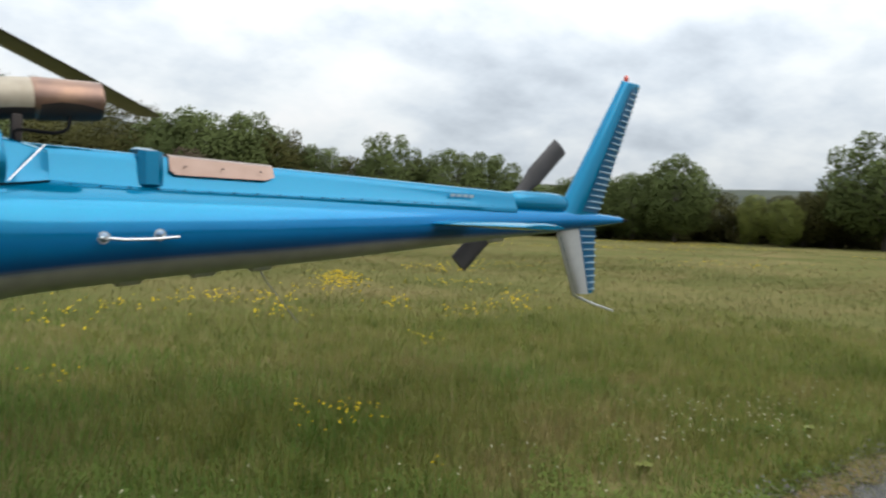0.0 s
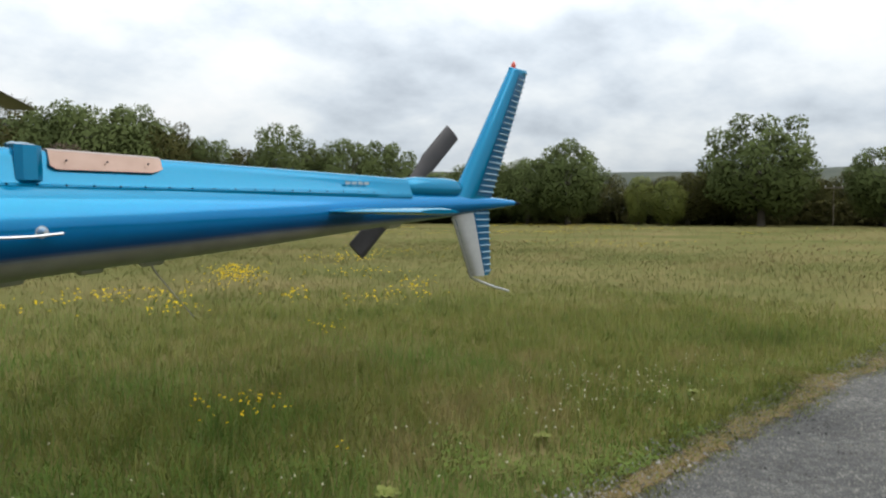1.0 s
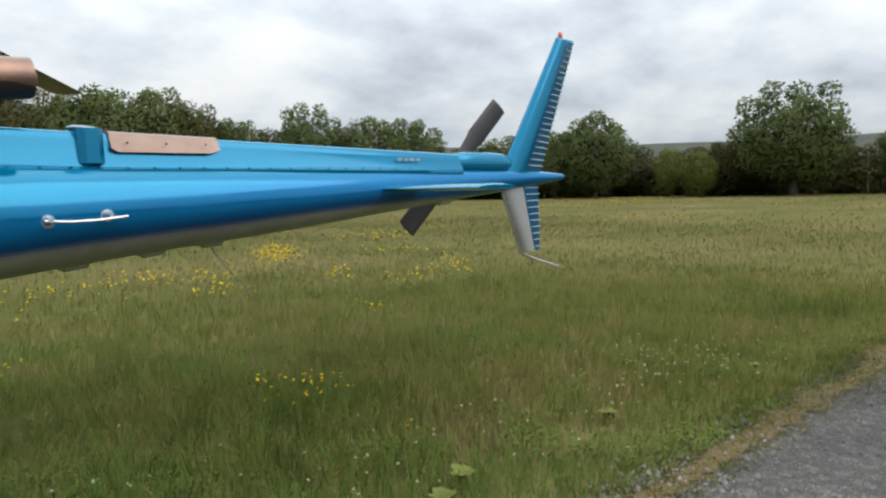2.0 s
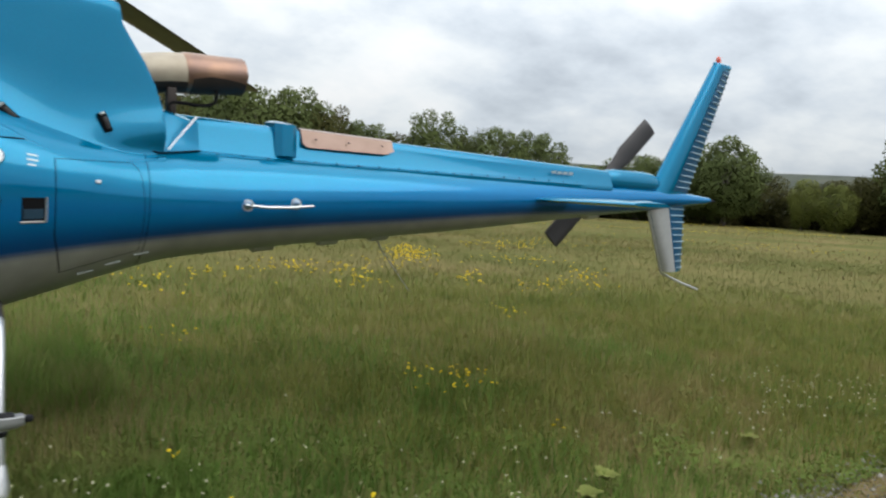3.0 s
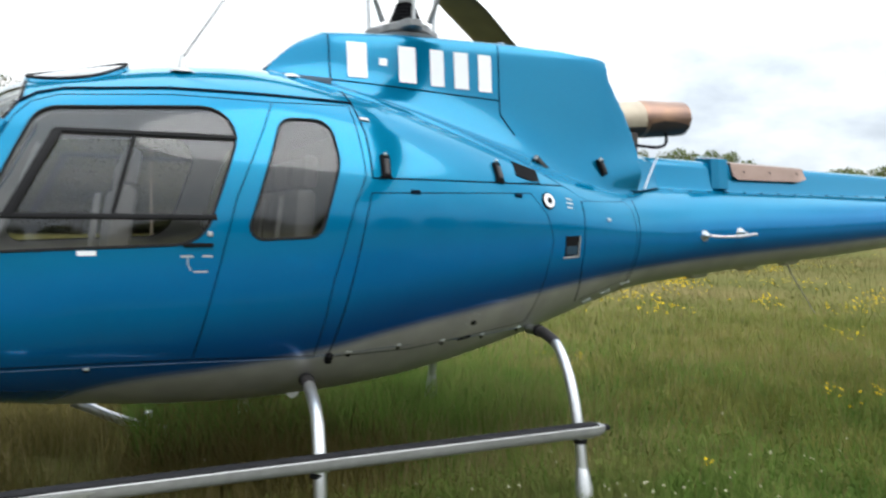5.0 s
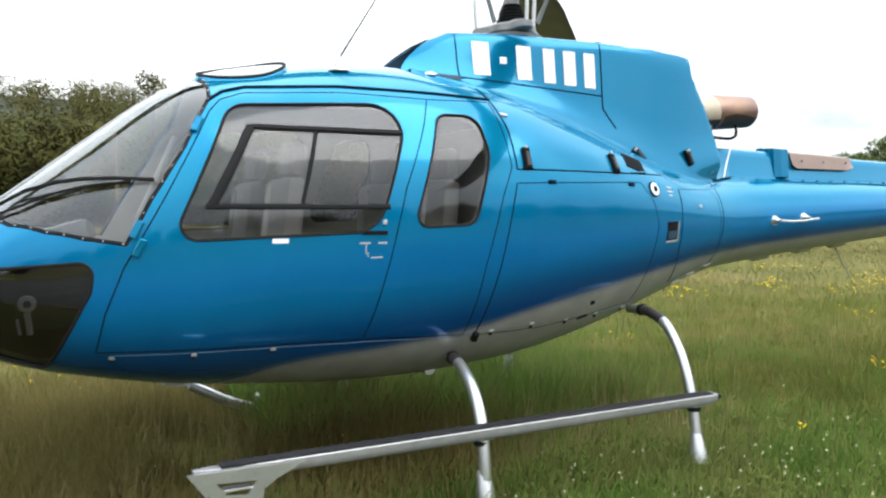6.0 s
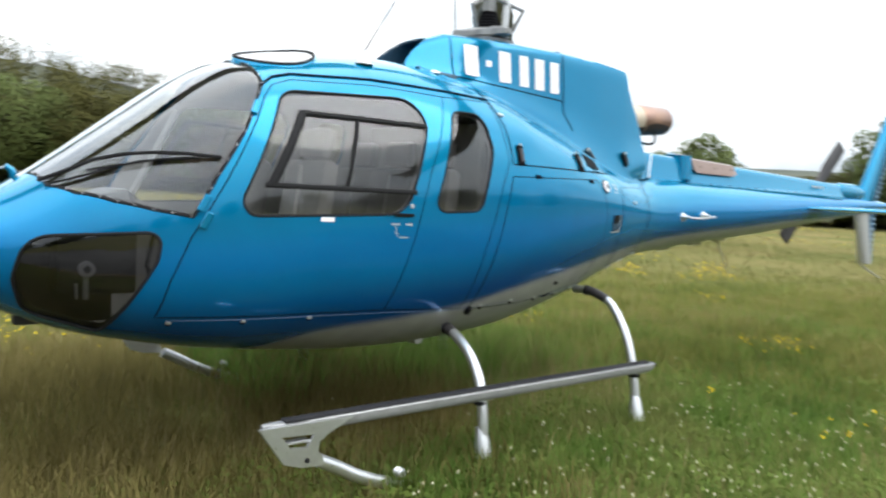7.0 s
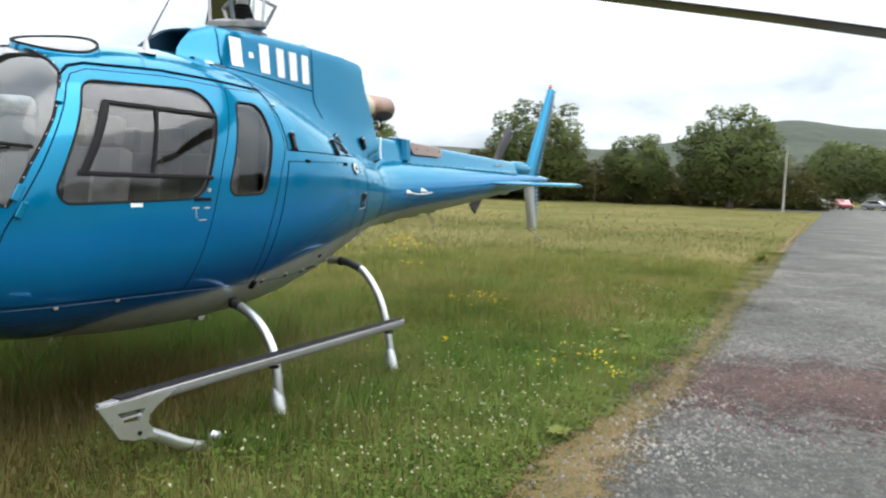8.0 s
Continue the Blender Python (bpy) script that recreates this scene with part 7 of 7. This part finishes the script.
    stems = patchy(rng, 9000, -6, 14, -2.4, 12, 0.45, 0.6)
    under = np.stack([-1 + 6 * rng.random(5000), -0.6 + 4.0 * rng.random(5000)], 1)
    stems = np.concatenate([stems, under])
    v, t = blades(rng, stems, np.full(len(stems), 0.25), 0.0017, 0.4)
    tagged(soft_normals(raw_mesh("dry_stems", v, t, STRAW, None, True)), "thin dry straw-coloured grass stems", "grass", kind="stuff")
    field_stems = patchy(rng, 6000, -20, 80, 8, 80, 0.1, 0.7)
    v, t = blades(rng, field_stems, np.full(len(field_stems), 0.14), 0.008, 1.3)
    tagged(soft_normals(raw_mesh("field_stems", v, t, FIELD_STRAW, None, True), 0.97), "straw-coloured seed stems across the field", "grass", kind="stuff")


def blooms(rng, places, size, petals, up=0.6):
    """Small flat flower heads of a few petals."""
    n = len(places)
    verts = []
    tilt = rng.normal(size=(n, 2)) * 0.4
    for k in range(petals):
        a0, a1 = 2 * math.pi * k / petals, 2 * math.pi * (k + 1) / petals
        r = size * (0.7 + 0.6 * rng.random(n))
        e1 = np.stack([r * np.cos(a0), r * np.sin(a0), r * (tilt[:, 0] * np.cos(a0) + tilt[:, 1] * np.sin(a0))], 1)
        e2 = np.stack([r * np.cos(a1), r * np.sin(a1), r * (tilt[:, 0] * np.cos(a1) + tilt[:, 1] * np.sin(a1))], 1)
        verts.append(np.stack([places + [0, 0, size * up], places + e1, places + e2], 1))
    q = np.concatenate(verts).reshape(-1, 3)
    return q, np.arange(len(q)).reshape(-1, 3)


def flower_beds():
    rng = np.random.default_rng(8)
    yellow = []
    # clumps of tall yellow flowers out in the field: x, y, spread, number, height
    for x, y, spread, n, h in CLUMPS:
        spread *= 0.6 if y > 3.2 else 1.0
        p = np.stack([x + spread * rng.normal(size=n), y + spread * rng.normal(size=n), h * (0.65 + 0.45 * rng.random(n))], 1)
        yellow.append(p)
    yellow = np.concatenate(yellow)
    tall = yellow[:, 1] > 3.2
    dense = np.hypot(yellow[:, 0] - 11.85, yellow[:, 1] - 7.2) < 0.9
    kept = ~tall | dense | (rng.random(len(yellow)) < 0.55)
    yellow, tall = yellow[kept], tall[kept]
    v, t = blooms(rng, yellow[~tall], 0.0115, 5)
    v2, t2 = blooms(rng, yellow[tall], 0.019, 5)
    v, t = np.concatenate([v, v2]), np.concatenate([t, t2 + len(v)])
    tagged(raw_mesh("yellow_flowers", v, t, YELLOW), "scattered clumps of yellow meadow flowers", "flowers", kind="stuff")
    far = patchy(rng, 9000, 5, 64, 13, 60, 0.13, 0.12)
    far = far[np.array([noise.noise(Vector((x * 0.13, y * 0.13, 1.7))) for x, y in far]) > 0.20 + 0.08 * rng.random(len(far))]
    p = np.concatenate([far, 0.2 + 0.1 * rng.random((len(far), 1))], 1)
    v, t = blooms(rng, p, 0.026, 4)
    tagged(raw_mesh("field_flowers", v, t, YELLOW), "faint yellow flowers across the field", "flowers", kind="stuff")
    heads = []
    for x, y, sx, sy, n in CLOVER:
        heads.append(np.stack([x + sx * rng.normal(size=n), y + sy * rng.normal(size=n), 0.10 + 0.08 * rng.random(n)], 1))
    heads = np.concatenate(heads)
    heads = heads[(heads[:, 1] > -2.75) & (rng.random(len(heads)) < 0.85)]
    heads[:, 2] -= 0.05 * rng.random(len(heads))
    v, t = blooms(rng, heads, 0.0078, 6, 1.0)
    v2, t2 = blooms(rng, heads + [0, 0, 0.004], 0.0048, 5, 1.5)
    tagged(raw_mesh("white_clover", np.concatenate([v, v2]), np.concatenate([t, t2 + len(v)]), PETAL), "small white clover heads in the short grass", "flowers", kind="stuff")


CLUMPS = [(7.1, -0.5, 0.17, 34, 0.27), (11.85, 7.2, 0.36, 170, 0.55), (11.3, 6.6, 0.6, 60, 0.4), (9.74, 5.6, 0.35, 50, 0.4), (9.25, 4.4, 0.35, 40, 0.35), (10.95, 4.2, 0.30, 45, 0.4), (11.58, 3.05, 0.28, 38, 0.4), (13.3, 4.0, 0.35, 48, 0.42),
          (9.66, 1.8, 0.12, 14, 0.32), (5.75, 1.68, 0.10, 10, 0.3), (9.3, 5.9, 0.5, 60, 0.4), (7.8, 6.0, 0.6, 50, 0.35), (8.9, 6.4, 0.5, 50, 0.4), (16.4, 10.0, 0.9, 80, 0.45), (17.1, 10.4, 0.8, 60, 0.45), (29, 9.7, 2.0, 120, 0.45),
          (1.2, 2.6, 0.30, 34, 0.3), (0.9, 3.0, 0.4, 34, 0.3), (2.2, 3.6, 0.6, 30, 0.3), (5.1, -2.45, 0.16, 16, 0.17), (4.85, -2.65, 0.12, 10, 0.15), (4.7, -2.1, 0.25, 8, 0.17), (4.82, -1.15, 0.02, 3, 0.24), (7.0, -1.72, 0.02, 3, 0.22),
          (12.8, 3.5, 0.5, 30, 0.35), (14.5, 7.0, 1.0, 70, 0.4), (20, 12, 1.5, 90, 0.4), (6.6, 5.2, 0.8, 40, 0.3), (4.6, 5.4, 0.8, 40, 0.3)]
CLOVER = [(2.9, -2.35, 0.4, 0.16, 60), (2.3, -2.25, 0.3, 0.2, 30), (3.7, -2.3, 0.35, 0.15, 30), (4.6, -1.9, 0.35, 0.2, 22), (2.1, -1.9, 0.5, 0.3, 40), (5.6, -2.15, 0.8, 0.25, 45), (9.4, -1.9, 0.8, 0.4, 70), (10.4, -1.9, 0.7, 0.35, 60), (4.2, -1.3, 1.0, 0.5, 60), (7.0, -1.7, 1.0, 0.5, 30), (3.4, -1.5, 0.5, 0.3, 30), (4.0, -1.6, 2.0, 0.8, 45)]


def grit():
    rng = np.random.default_rng(6)
    n = 80000
    xy = np.stack([-3 + 21 * rng.random(n), -2.93 - 4.4 * rng.random(n) ** 1.9 + 0.10 * rng.normal(size=n)], 1)
    scatter_chips("loose_chippings", rng, xy, GRIT, "pale and dark loose stone chippings on the track")
    n = 14000
    y = -2.85 - 3.6 * rng.random(n) ** 1.5
    xy = np.stack([5.25 + 0.25 * (-2.9 - y) + (0.75 + 0.16 * (-2.9 - y)) * rng.normal(size=n) * 0.75, y], 1)
    scatter_chips("red_chippings", rng, xy, RED_GRIT, "reddish stone chippings spread over the track")
    n = 800
    xy = np.stack([1.5 + 7.5 * rng.random(n), -3.12 - 0.10 * rng.random(n) + 0.22 * rng.normal(size=n)], 1)
    scatter_chips("pale_stones", rng, xy, PALE_GRIT, "pale pebbles gathered along the edge of the track", 1.7)


def scatter_chips(name, rng, xy, mat, words, big=1.0):
    n = len(xy)
    floor = 0.0135 + 0.00127 * np.maximum(0, ROAD_EDGE - xy[:, 1])
    s = big * (0.0032 + 0.012 * rng.random(n) ** 3)
    verts = np.zeros((n, 5, 3))
    for k in range(4):
        a = 2 * math.pi * k / 4 + rng.random(n)
        verts[:, k, 0], verts[:, k, 1] = xy[:, 0] + s * np.cos(a), xy[:, 1] + s * np.sin(a)
        verts[:, k, 2] = floor - 0.003
    verts[:, 4, :2] = xy
    verts[:, 4, 2] = floor + 0.003 + s * (0.5 + 0.5 * rng.random(n))
    k = np.arange(n)[:, None] * 5
    tris = np.concatenate([k + [i, (i + 1) % 4, 4] for i in range(4)])
    tagged(raw_mesh(name, verts.reshape(-1, 3), tris, mat), words, "gravel", kind="stuff")


def rosette(at, size, seed):
    """A low plant of broad leaves in the short grass."""
    rng = random.Random(seed)
    t = thing("dock_plant", (*at, 0), "low green broad-leaved weed in the short grass", "plant", "weeds beside the track")
    for k in range(14):
        a = 2 * math.pi * k / 14 + rng.random() * 0.5
        l = size * (0.35 + 0.5 * rng.random())
        rings = []
        for u in np.linspace(0, 1, 6):
            w = 0.30 * l * math.sin(math.pi * min(0.98, 0.08 + 0.9 * u)) ** 0.8
            z = 0.02 + l * (1.25 * u - 0.75 * u * u)
            c = Vector((at[0] + math.cos(a) * l * u, at[1] + math.sin(a) * l * u, z))
            n = Vector((-math.sin(a), math.cos(a), 0))
            rings.append([c - n * w + Vector((0, 0, 0.02 * l)), c, c + n * w + Vector((0, 0, 0.02 * l))])
        part("leaf", loft(rings, False, False), LEAF_LIGHT, t)


for i, (x, y, size) in enumerate(((8.39, -2.15, 0.10), (10.36, -2.3, 0.09), (3.2, -2.72, 0.12), (6.9, -2.2, 0.13), (18.4, -2.8, 0.3), (6.6, -2.35, 0.11))):
    rosette((x, y), size, i)
meadow()
flower_beds()
grit()
